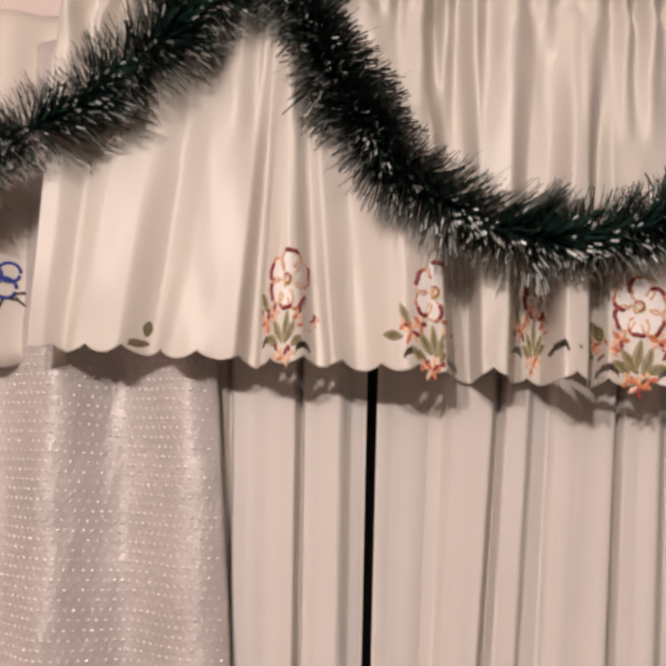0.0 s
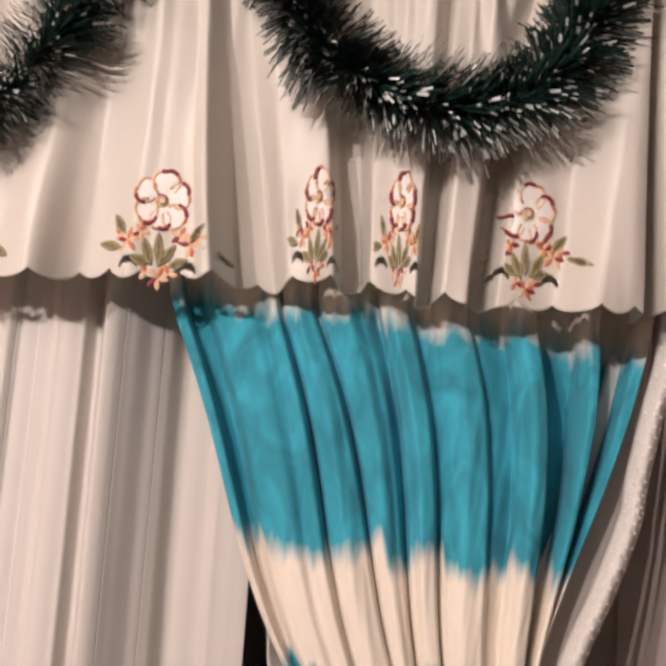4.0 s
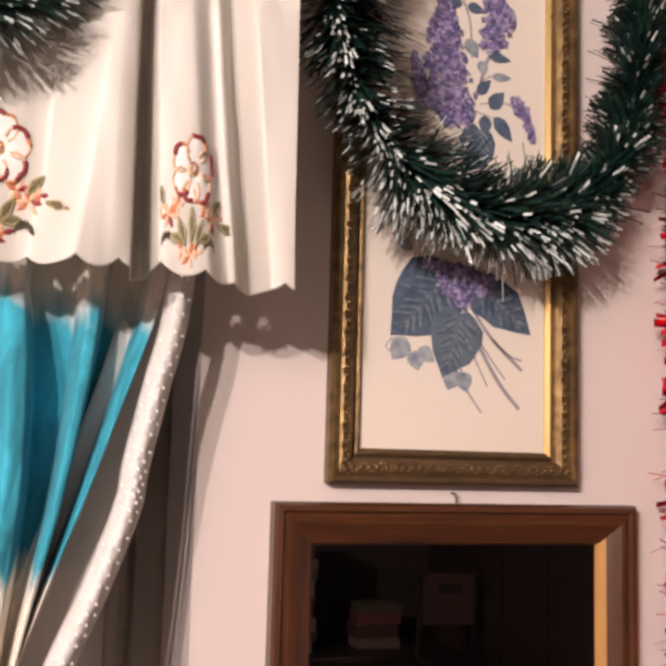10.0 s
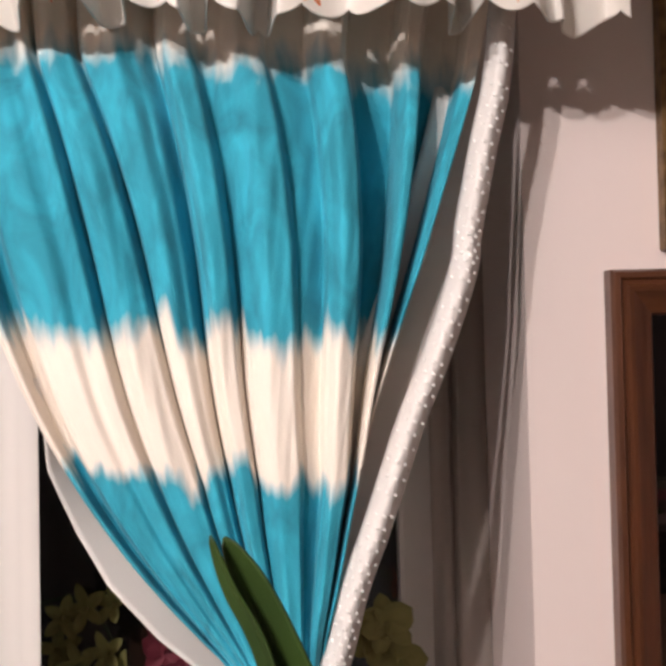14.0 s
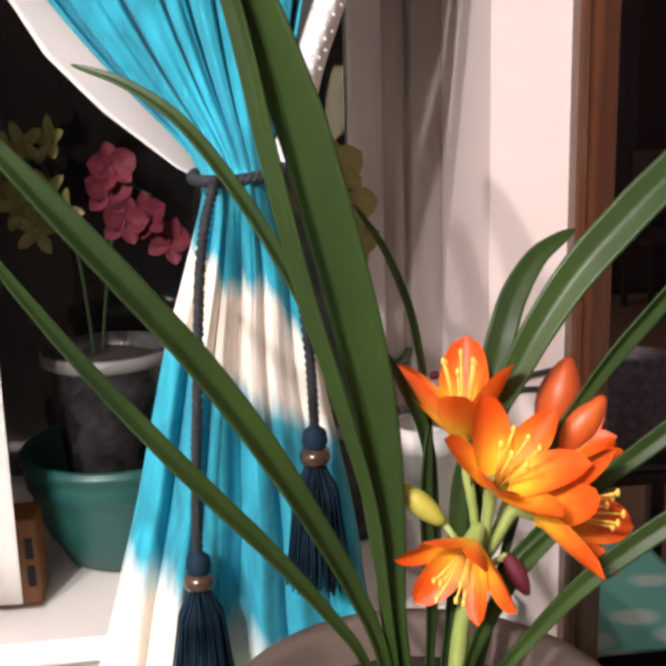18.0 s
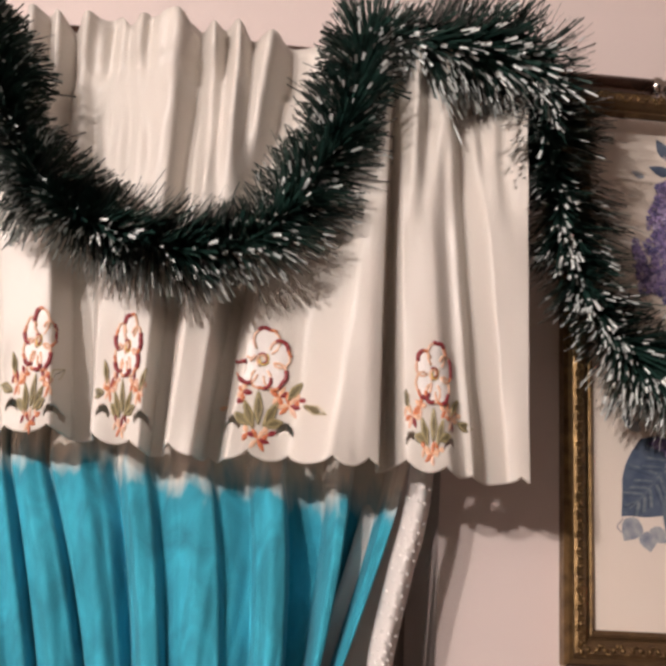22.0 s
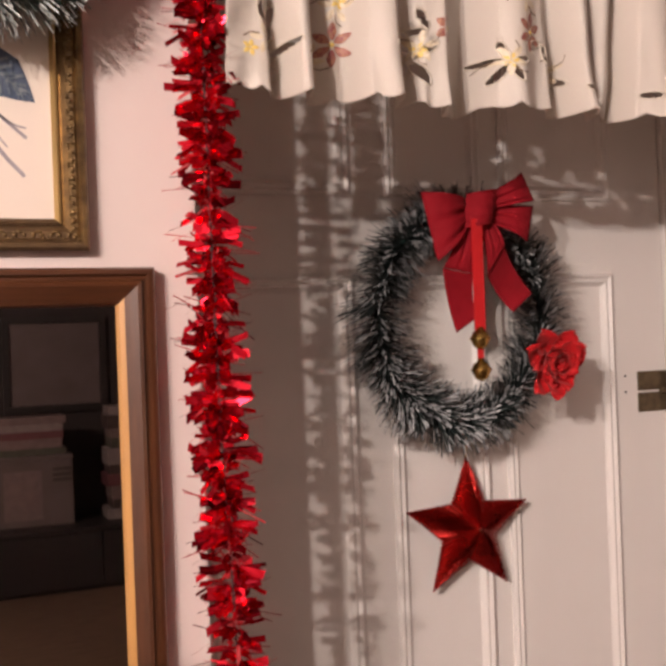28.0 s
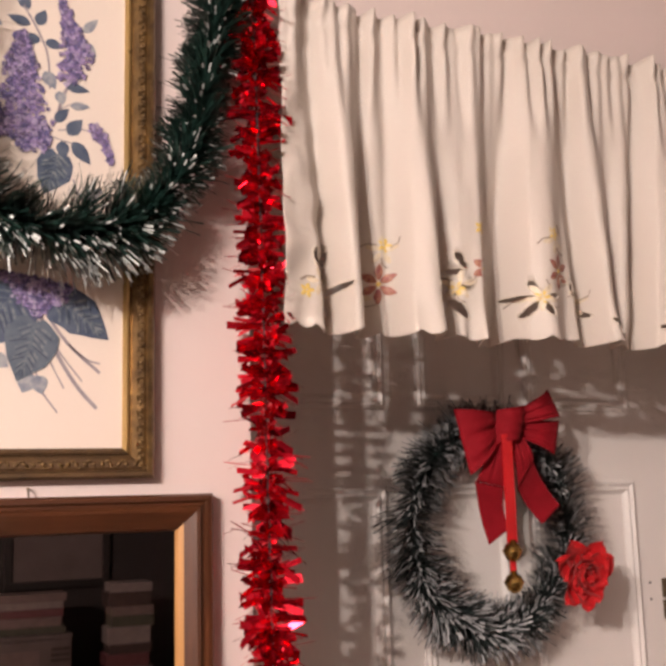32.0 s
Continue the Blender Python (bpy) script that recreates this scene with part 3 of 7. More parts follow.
def dotted_lining():
    m = material("white_dotted_lining", (0.70, 0.665, 0.645), 0.55, mix=(0.64, 0.61, 0.59), scale=8)
    nt = m.node_tree
    b = nt.nodes["Principled BSDF"]
    coord = nt.nodes.new("ShaderNodeTexCoord")
    mp = nt.nodes.new("ShaderNodeMapping")
    mp.inputs["Scale"].default_value = (95, 1, 70)
    nt.links.new(coord.outputs["Object"], mp.inputs["Vector"])
    dots = nt.nodes.new("ShaderNodeTexVoronoi")
    dots.inputs["Scale"].default_value, dots.inputs["Randomness"].default_value = 1.0, 0.35
    nt.links.new(mp.outputs[0], dots.inputs["Vector"])
    ramp = nt.nodes.new("ShaderNodeMapRange")
    ramp.inputs["From Min"].default_value, ramp.inputs["From Max"].default_value = 0.18, 0.3
    ramp.inputs["To Min"].default_value, ramp.inputs["To Max"].default_value = 0.12, 0.6
    nt.links.new(dots.outputs["Distance"], ramp.inputs["Value"])
    nt.links.new(ramp.outputs[0], b.inputs["Roughness"])
    rel = nt.nodes.new("ShaderNodeBump")
    rel.invert = True
    rel.inputs["Strength"].default_value, rel.inputs["Distance"].default_value = 0.8, 0.002
    nt.links.new(dots.outputs["Distance"], rel.inputs["Height"])
    nt.links.new(rel.outputs[0], b.inputs["Normal"])
    return m


DOTTED = dotted_lining()
strip_place = lining_strip(EDGE_R, 0.012, 0.015, 0.017)
cloth("lining", 14, 120, strip_place, DOTTED, drape, "white dotted lining rolled forward")
# small shiny raised dots on the rolled lining
dots_bm = bmesh.new()
for j in range(70):
    for i in range(3):
        u, v = (i + 0.5 + 0.5 * (j % 2)) / 3.6, (j + 0.5) / 70
        x, y, z = strip_place(min(u, 0.98), v)
        bmesh.ops.create_icosphere(dots_bm, subdivisions=1, radius=1, matrix=Matrix.Translation((x, y - 0.0008, z)) @ Matrix.Rotation(0.7, 4, 'Y') @ Matrix.Diagonal((0.0034, 0.0014, 0.0019, 1)))
DOT = material("silver_white_dot", (0.92, 0.90, 0.88), 0.22, mix=(0.86, 0.83, 0.80), scale=40, coat=0.6)
tagged(part("woven_dots", dots_bm, DOT, drape, "small shiny white woven dots", smooth=True), kind="stuff")


def inner_lining(u, v):
    """The lining behind the drape's edge, which turns away from the lamp."""
    z = 2.0 + (1.30 - 2.0) * v
    left = smooth_interp(z, D_RIGHT) - 0.03
    right = interp(z, [(p[2], p[0]) for p in EDGE_R[::-1]]) + 0.006
    return left + (right - left) * u, -0.074 + drape_behind(z) + 0.014 * u * min(1.0, (right - left) / 0.06), z


cloth("lining", 10, 70, inner_lining, LINING, drape, "white lining in shade")
EDGE_L = [(1.280, -0.622), (1.292, -0.645), (1.346, -0.710), (1.397, -0.758), (1.448, -0.787), (1.482, -0.801), (1.524, -0.817), (1.60, -0.838)]


def left_lining(u, v):
    z = 1.60 + (1.285 - 1.60) * v
    outer, inner = interp(z, EDGE_L), smooth_interp(z, D_LEFT) + 0.014
    outer = inner + (outer - inner) * min(1.0, 0.15 + 3 * v)
    return outer + (inner - outer) * u, -0.100 + 0.045 * u * min(1.0, (inner - outer) / 0.03) - 0.005 * math.sin(v * 9) * (1 - u), z


cloth("lining", 10, 80, left_lining, LINING, drape, "white lining along the inner edge")

CORD = material("dark_grey_cord", (0.011, 0.014, 0.018), 0.75, mix=(0.026, 0.030, 0.036), scale=60, bump=0.4, bump_scale=300)
TASSEL = material("navy_tassel", (0.003, 0.012, 0.026), 0.75, spec=0.2, mix=(0.006, 0.023, 0.042), scale=90, stretch=(1, 1, 0.05), random_value=0.4)
WOOD_BEAD = material("dark_wood_bead", (0.06, 0.03, 0.018), 0.25, mix=(0.03, 0.016, 0.01), scale=50, coat=0.4)
cord = thing("tieback_cord", "twisted dark grey tieback cord with two navy tassels", "tieback")


def twisted(points, radius, turns, mat, parent):
    bm = bmesh.new()
    pts = [Vector(p) for p in points]
    n = len(pts)
    for phase in (0, 2.094, 4.189):
        line = []
        for i in range(n):
            ahead = (pts[min(i + 1, n - 1)] - pts[max(i - 1, 0)]).normalized()
            side = ahead.cross(Vector((0.13, 0.91, 0.2))).normalized()
            up = side.cross(ahead)
            a = phase + turns * 6.283 * i / n
            line.append(pts[i] + 0.55 * radius * (math.cos(a) * side + math.sin(a) * up))
        add_tube(bm, line, 0.62 * radius, 6)
    return part("cord", bm, mat, parent, smooth=True)


ring = [(-0.59 + 0.042 * math.cos(a), -0.118 + 0.036 * math.sin(a), TIE_Z + 0.006 * math.sin(a + 0.6)) for a in [k * 6.2832 / 90 for k in range(91)]]
twisted(ring, 0.0055, 14, CORD, cord)
twisted(curve_points([(-0.612, -0.160, 1.285), (-0.628, -0.174, 1.22), (-0.638, -0.172, 1.10), (-0.645, -0.165, 1.01), (-0.648, -0.162, 0.932)], 30), 0.005, 26, CORD, cord)
twisted(curve_points([(-0.560, -0.158, 1.285), (-0.545, -0.172, 1.22), (-0.535, -0.174, 1.13), (-0.532, -0.170, 1.054)], 30), 0.005, 20, CORD, cord)


def tassel(x, y, z):
    """The head, bead and skirt of threads of a tassel whose cord ends at the given place."""
    part("tassel_head", lathe([(0.004, 0), (0.011, -0.006), (0.0125, -0.016), (0.010, -0.022)], 20, Matrix.Translation((x, y, z))), TASSEL, cord, smooth=True)
    part("bead", lathe([(0.004, -0.020), (0.013, -0.024), (0.0155, -0.031), (0.013, -0.038), (0.005, -0.041)], 24, Matrix.Translation((x, y, z))), WOOD_BEAD, cord, "dark turned wooden bead", smooth=True)
    bm = bmesh.new()
    for k in range(260):
        a, r = rnd.uniform(0, 6.283), rnd.uniform(0.5, 1)
        top = Vector((x + 0.009 * r * math.cos(a), y + 0.009 * r * math.sin(a), z - 0.040))
        mid = Vector((x + 0.022 * r * math.cos(a), y + 0.022 * r * math.sin(a), z - 0.065))
        low = Vector((x + rnd.uniform(0.026, 0.037) * r * math.cos(a), y + 0.031 * r * math.sin(a), z - rnd.uniform(0.145, 0.165)))
        add_tube(bm, [top, mid, (mid + low) / 2 + Vector((0, 0, 0)), low], 0.0011, 3)
    part("tassel_skirt", bm, TASSEL, cord, "navy threads hanging loose", smooth=True)


tassel(-0.648, -0.162, 0.932)
tassel(-0.532, -0.170, 1.054)

# shiny patterned curtain and the next valance, further along the rail
JACQUARD = material("white_jacquard", (0.58, 0.54, 0.53), 0.44, mix=(0.45, 0.42, 0.41), scale=14, bump=1.0, bump_scale=120, spec=0.8, metal=0.1)
JACQUARD_DOT = material("shiny_woven_dot", (0.86, 0.82, 0.80), 0.25, mix=(0.76, 0.72, 0.70), scale=60, spec=0.9, metal=0.2)
jac = thing("jacquard_curtain", "white shiny jacquard curtain with raised dots", "curtain")


def jacquard_place(u, v):
    x = -2.32 + 0.640 * u
    return x + 0.11 * u * (1.6 * v - 0.41), -0.092 + 0.022 * math.sin(x * 38 + 0.9) + 0.008 * noise.noise((x * 22 + v * 9, v * 11, 0.2)) + 0.0035 * noise.noise((x * 60 + v * 30, v * 40, 0.9)), 2.34 - 1.6 * v


cloth("panel", 160, 80, jacquard_place, JACQUARD, jac)
dots_bm, r = bmesh.new(), random.Random(8)
for j in range(46):
    for i in range(32):
        u, v = 0.55 + 0.45 * (i + 0.5 + 0.5 * (j % 2)) / 33, 0.24 + 0.33 * (j + 0.5) / 46
        x, y, z = jacquard_place(u, v)
        wide = r.uniform(0.0020, 0.0036)
        bmesh.ops.create_icosphere(dots_bm, subdivisions=1, radius=1, matrix=Matrix.Translation((x + r.uniform(-0.001, 0.001), y - 0.0006, z)) @ Matrix.Diagonal((wide, 0.0013, 0.0020, 1)))
tagged(part("woven_dots", dots_bm, JACQUARD_DOT, jac, "raised shiny dots", smooth=True), kind="stuff")
blue_val = thing("blue_embroidered_valance", "white valance with blue embroidered blossoms", "valance")
cloth("cloth", 120, 20, lambda u, v: (-2.42 + 0.56 * u, -0.105 + 0.012 * math.sin(u * 30), 2.38 - (0.445 + 0.012 * abs(math.sin(u * 28))) * v), COTTON, blue_val)


# ---- tinsel ----
def tinsel(name, label, knots, radius, per_metre, group="", width=0.0013, seed=1, snow=0.36, even=False, parent=None, taper=(1.0, 1.0), dark=None, frost=None, white=(0.66, 0.9)):
    """A wire with foil needles in tufts all round it; needles that hang down or forward end in white."""
    r = random.Random(seed)
    pts = curve_points(knots, 16)
    t = parent or thing(name, label, "garland", group)
    part("wire", tube(pts, 0.004, 6), TINSEL, t)
    verts, faces, tips_v, tips_f = [], [], [], []
    for i, (a, b) in enumerate(zip(pts, pts[1:])):
        d = b - a
        ahead = d.normalized()
        side = ahead.cross(Vector((0.0, 1.0, 0.05))).normalized()
        up = side.cross(ahead)
        full = radius * (taper[0] + (taper[1] - taper[0]) * i / len(pts))
        for _ in range(max(1, int(d.length * per_metre))):
            base = a + d * r.random()
            ang = r.uniform(0, 6.283)
            out = (math.cos(ang) * side + math.sin(ang) * up)
            tuft = noise.noise((base.x * 24 + seed, base.z * 24, 1.7 * math.cos(ang)))
            way = (out + ahead * (0.22 + 0.55 * tuft + r.gauss(0, 0.16))).normalized()
            swell = 1 + 0.30 * noise.noise((base.x * 15 + seed, base.z * 15, 0.5)) + 0.42 * tuft + (0.3 if r.random() < 0.03 else 0)
            length = full * swell * (1 - 0.5 * r.random() ** 2.0)
            thin = way.cross(ahead + 0.6 * Vector((r.random() - 0.5, r.random() - 0.5, r.random() - 0.5))).normalized() * width * r.uniform(0.6, 1.2)
            sag = Vector((0, 0, -0.05 * length * r.random())) + ahead * length * 0.10 * tuft
            tip = base + way * length + sag
            split = 1.0
            hang = 0.06 + 1.6 * max(0.0, -way.z - 0.12) + 0.12 * max(0.0, -way.y)
            if r.random() < snow * (1.0 if even else 1.25 * hang):
                split = r.uniform(*white)
            mid = base.lerp(tip, split)
            n = len(verts)
            verts += [base - thin * 0.7, base + thin * 0.7, mid + thin * 0.9, mid - thin * 0.9]
            faces.append((n, n + 1, n + 2, n + 3))
            if split < 1:
                n = len(tips_v)
                tips_v += [mid - thin * 1.05, mid + thin * 1.05, tip + thin, tip - thin]
                tips_f.append((n, n + 1, n + 2, n + 3))
    tagged(data_part("needles", mesh_of("needles", verts, faces, dark or TINSEL, False), t), kind="stuff")
    if tips_f:
        tagged(data_part("frosting", mesh_of("frosting", tips_v, tips_f, frost or SNOW_TIP, False), t, "white frosted needle tips"), kind="stuff")
    return t


SWAG = "swags of green tinsel"
tinsel("tinsel_garland", "dark green white-tipped tinsel garland hung in a low swag",
       [(-2.12, -0.17, 2.12), (-2.02, -0.2, 2.12), (-1.913, -0.22, 2.17), (-1.829, -0.22, 2.227), (-1.739, -0.215, 2.305), (-1.684, -0.205, 2.36), (-1.63, -0.2, 2.40)], 0.058, 12000, SWAG, seed=11, width=0.0015, snow=0.58)
tinsel("tinsel_garland", "dark green white-tipped tinsel garland in a deep swag",
       [(-1.63, -0.2, 2.41), (-1.584, -0.205, 2.345), (-1.540, -0.21, 2.25), (-1.475, -0.22, 2.155), (-1.37, -0.22, 2.088), (-1.257, -0.22, 2.075), (-1.163, -0.22, 2.108), (-1.095, -0.22, 2.184), (-1.045, -0.215, 2.29), (-0.985, -0.2, 2.39), (-0.95, -0.195, 2.42)], 0.059, 12000, SWAG, seed=12, width=0.0015, snow=0.58)
tinsel("tinsel_garland", "dark green tinsel garland with white tips looped above the turquoise drape",
       [(-0.95, -0.195, 2.42), (-0.90, -0.205, 2.39), (-0.855, -0.215, 2.325), (-0.824, -0.22, 2.243), (-0.755, -0.225, 2.17), (-0.646, -0.225, 2.138), (-0.559, -0.225, 2.162), (-0.502, -0.22, 2.238), (-0.468, -0.215, 2.335), (-0.450, -0.2, 2.412), (-0.40, -0.185, 2.425)], 0.056, 12000, SWAG, seed=13, width=0.0015, snow=0.58)
tinsel("tinsel_garland", "dark green tinsel garland with white tips draped across the lilac picture",
       [(-0.40, -0.185, 2.425), (-0.308, -0.17, 2.428), (-0.245, -0.155, 2.42), (-0.225, -0.15, 2.37), (-0.214, -0.14, 2.286), (-0.184, -0.12, 2.19), (-0.114, -0.10, 2.095), (-0.013, -0.09, 2.045), (0.075, -0.085, 2.05), (0.136, -0.08, 2.078), (0.193, -0.08, 2.15), (0.222, -0.07, 2.26), (0.245, -0.06, 2.372), (0.264, -0.05, 2.435)], 0.060, 12000, SWAG, seed=14, width=0.0015, snow=0.44, taper=(1.38, 0.84))


def foil_tinsel(name, label, knots, radius, seed):
    """A hanging garland of short square-cut foil strips that stand out in whorls."""
    r = random.Random(seed)
    pts = curve_points(knots, 24)
    t = thing(name, label, "garland")
    part("wire", tube(pts, 0.0012, 6), CORD, t)
    verts, faces, fine, fine_f = [], [], [], []
    total, gone, due = 0.0, 0.0, []
    for a, b in zip(pts, pts[1:]):
        total += (b - a).length
    while gone < total:
        full = r.uniform(0.75, 1.15)
        due += [(gone + r.gauss(0, 0.0045), full * r.uniform(0.8, 1.1)) for _ in range(r.randint(12, 18))]
        due += [(gone + r.uniform(0, 0.026), r.uniform(0.35, 0.6)) for _ in range(12)]
        gone += r.uniform(0.018, 0.030)
    for along, reach in due:
        f = min(max(along / total, 0.0), 0.9999) * (len(pts) - 1)
        base = pts[int(f)].lerp(pts[int(f) + 1], f - int(f))
        ang = r.uniform(0, 6.283)
        out = Vector((math.cos(ang), math.sin(ang), r.gauss(0.0, 0.14))).normalized()
        length = radius * reach
        roll = r.uniform(-1.1, 1.1)
        across = out.cross(Vector((0, 0, 1))).normalized()
        up = across.cross(out).normalized()
        w = (up * math.cos(roll) + across * math.sin(roll)) * r.uniform(0.0038, 0.0064)
        curl = Vector((0, 0, r.gauss(-0.002, 0.005)))
        n = len(verts)
        m = base + out * length * 0.5 - curl * 0.5
        e = base + out * length + curl
        verts += [base + out * 0.002 - w * 0.6, base + out * 0.002 + w * 0.6, m + w, m - w, e + w, e - w]
        faces += [(n, n + 1, n + 2, n + 3), (n + 3, n + 2, n + 4, n + 5)]
        if r.random() < 0.3:
            n = len(fine)
            e = base + out * radius * r.uniform(0.9, 1.5) + curl * 4
            s = Vector((0.0005, 0, 0.0005))
            fine += [base - s, base + s, e + s, e - s]
            fine_f.append((n, n + 1, n + 2, n + 3))
    tagged(data_part("foil_fringe", mesh_of("foil_fringe", verts, faces, RED_FOIL, False), t), kind="stuff")
    tagged(data_part("fine_threads", mesh_of("fine_threads", fine, fine_f, RED_FOIL, False), t, "thin curled red foil threads"), kind="stuff")
    return t


foil_tinsel("red_tinsel_garland", "shiny red foil tinsel garland hanging straight down beside the doorway",
            [(0.294, -0.07, 2.56), (0.300, -0.07, 2.42), (0.307, -0.062, 2.25), (0.313, -0.056, 2.05), (0.316, -0.055, 1.85), (0.318, -0.055, 1.65), (0.322, -0.055, 1.45), (0.330, -0.055, 1.25), (0.334, -0.055, 1.05)], 0.043, 21)

# ---- lilac picture ----
PX0, PX1, PZ0, PZ1 = -0.165, 0.165, 1.722, 2.482
picture = thing("framed_picture", "tall lilac print in an ornate old gilt frame", "picture", at=(0, 0, 0))


def frame_bar(a, b, profile, mat, parent, name="frame_bar"):
    """A mitred bar of a frame from corner a to corner b (x, z); profile: (inward, forward) pairs; inward is to the left of a to b."""
    a, b = Vector(a), Vector(b)
    d = (b - a).normalized()
    n = Vector((-d.y, d.x))
    verts, faces = [], []
    for s, o in ((0, a), (1, b)):
        for inn, fwd in profile:
            p = o + n * inn + d * (inn if s == 0 else -inn)
            verts.append((p.x, -fwd, p.y))
    k = len(profile)
    for i in range(k):
        j = (i + 1) % k
        faces.append((i, j, k + j, k + i))
    faces += [tuple(range(k))[::-1], tuple(range(k, 2 * k))]
    me = mesh_of(name, verts, faces, mat, False)
    bm = bmesh.new()
    bm.from_mesh(me)
    bmesh.ops.recalc_face_normals(bm, faces=bm.faces)
    bm.to_mesh(me)
    bm.free()
    return data_part(name, me, parent)


PIC_PROFILE = [(0, 0.002), (0, 0.020), (0.004, 0.026), (0.009, 0.026), (0.012, 0.021), (0.016, 0.023), (0.024, 0.022), (0.030, 0.016), (0.034, 0.010), (0.034, 0.002)]
LIP_PROFILE = [(0.034, 0.002), (0.034, 0.013), (0.037, 0.014), (0.042, 0.009), (0.042, 0.002)]
ends = [(PX0, PZ0), (PX1, PZ0), (PX1, PZ1), (PX0, PZ1)]
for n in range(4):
    # Right lip takes the lit copy; bottom and top take the shaded one.
    frame_bar(ends[n], ends[(n + 1) % 4], PIC_PROFILE, SHADED_GILT if n in (0, 2) else GILT, picture)
    frame_bar(ends[n], ends[(n + 1) % 4], LIP_PROFILE, LIT_GILT if n == 1 else (GILT if n == 3 else SHADED_GILT), picture, "inner_lip")


def ornament(a, b, parent):
    """Cast leaves and scrolls along a bar, 20 mm in from its outer edge."""
    a, b = Vector(a), Vector(b)
    d = (b - a).normalized()
    n = Vector((-d.y, d.x))
    length = (b - a).length
    bm = bmesh.new()
    count = int(length / 0.011)
    for i in range(count):
        s = (i + 0.5) * length / count
        for side, size, lift in ((0.0, 0.0042, 0.0235), (-0.0045, 0.0028, 0.0225), (0.0045, 0.0028, 0.0225)):
            p = a + d * (s + rnd.uniform(-0.001, 0.001) + side * (1 if i % 2 else -0.6)) + n * (0.020 + side)
            m = Matrix.Translation((p.x, -lift, p.y)) @ Matrix.Rotation(rnd.uniform(0, 3), 4, "Y") @ Matrix.Diagonal((size * rnd.uniform(0.7, 1.3), size * 0.55, size * rnd.uniform(0.5, 0.9), 1))
            bmesh.ops.create_icosphere(bm, subdivisions=1, radius=1, matrix=m)
    part("ornament", bm, GILT, parent, "raised cast scroll ornament", smooth=True)


for n in range(4):
    ornament(ends[n], ends[(n + 1) % 4], picture)
part("print_paper", box(PX0 + 0.040, PX1 - 0.040, -0.006, -0.003, PZ0 + 0.040, PZ1 - 0.040), PAPER, picture, "cream paper")

# ---- wood-framed mirror ----
MX0, MX1, MZ0, MZ1 = -0.228, 0.247, 0.40, 1.70
mirror = thing("wall_mirror", "tall mirror in a moulded brown wooden frame", "mirror")
MIR_PROFILE = [(0, 0.0), (0, 0.022), (0.003, 0.028), (0.009, 0.029), (0.012, 0.024), (0.016, 0.024), (0.019, 0.028), (0.024, 0.027), (0.034, 0.021), (0.040, 0.017), (0.040, 0.0)]
MIR_LIP = [(0.040, 0.0), (0.040, 0.017), (0.047, 0.013), (0.050, 0.007), (0.050, 0.0)]
ends = [(MX0, MZ0), (MX1, MZ0), (MX1, MZ1), (MX0, MZ1)]
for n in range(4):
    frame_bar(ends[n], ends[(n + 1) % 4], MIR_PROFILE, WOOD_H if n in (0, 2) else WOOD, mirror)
    frame_bar(ends[n], ends[(n + 1) % 4], MIR_LIP, LIT_LIP_WOOD if n == 1 else (WOOD_H if n in (0, 2) else WOOD), mirror, "inner_lip")
part("mirror_glass", box(MX0 + 0.046, MX1 - 0.046, -0.006, -0.002, MZ0 + 0.046, MZ1 - 0.046), MIRROR, mirror, "silvered glass")

# ---- doorway ----
door = thing("door_1", "white painted panelled door set back in the doorway", "door", kind="structure")
DX0, DX1 = 0.34, 1.432
part("door_leaf", box(DX0, DX1, DEEP, DEEP + 0.04, 0.01, 2.2), WHITE_PAINT, door)
tagged(part("trim", box(D0, DX0 - 0.004, DEEP - 0.006, DEEP + 0.06, 0, TOP), WHITE_PAINT), "white painted door lining", "trim", kind="structure")
tagged(part("trim", box(DX1 + 0.004, D1, DEEP - 0.012, DEEP + 0.06, 0, TOP), WHITE_PAINT), "white painted door lining", "trim", kind="structure")
tagged(part("trim", box(DX0, DX1, DEEP - 0.004, DEEP + 0.06, 2.206, TOP), WHITE_PAINT), "white painted door head", "trim", kind="structure")


def panel_moulding(x0, x1, z0, z1):
    prof = [(0, -DEEP), (0, -DEEP + 0.008), (0.006, -DEEP + 0.012), (0.012, -DEEP + 0.007), (0.018, -DEEP + 0.010), (0.024, -DEEP + 0.003), (0.028, -DEEP)]
    e = [(x0, z0), (x1, z0), (x1, z1), (x0, z1)]
    for k in range(4):
        frame_bar(e[k], e[(k + 1) % 4], prof, WHITE_PAINT, door, "moulding")


for x0, x1 in ((0.42, 0.705), (0.778, 0.985), (1.03, 1.296)):
    for z0, z1 in ((0.25, 1.708), (1.858, 2.15)):
        panel_moulding(x0, x1, z0, z1)
for x0, x1, dy in ((1.440, 1.452, 0.016), (1.456, 1.500, 0.024), (1.504, 1.512, 0.040), (1.516, 1.540, 0.030)):
    tagged(part("trim", box(x0, x1, DEEP - dy, DEEP - 0.012, 0, TOP, 0.003), WHITE_PAINT), "white painted door surround moulding", "trim", kind="structure")
tagged(part("trim", box(1.545, D1 + 0.0, 0.24, DEEP - 0.012, 0, TOP), BLACK), "black gap at the edge of the door surround", "trim", kind="structure")


# ---- embroidery ----
THREAD_RED = material("dark_red_thread", (0.26, 0.030, 0.035), 0.45, mix=(0.22, 0.015, 0.025), scale=200, bump=0.3, bump_scale=900)
THREAD_PEACH = material("peach_thread", (0.74, 0.42, 0.26), 0.45, mix=(0.76, 0.54, 0.38), scale=150, bump=0.3, bump_scale=900)
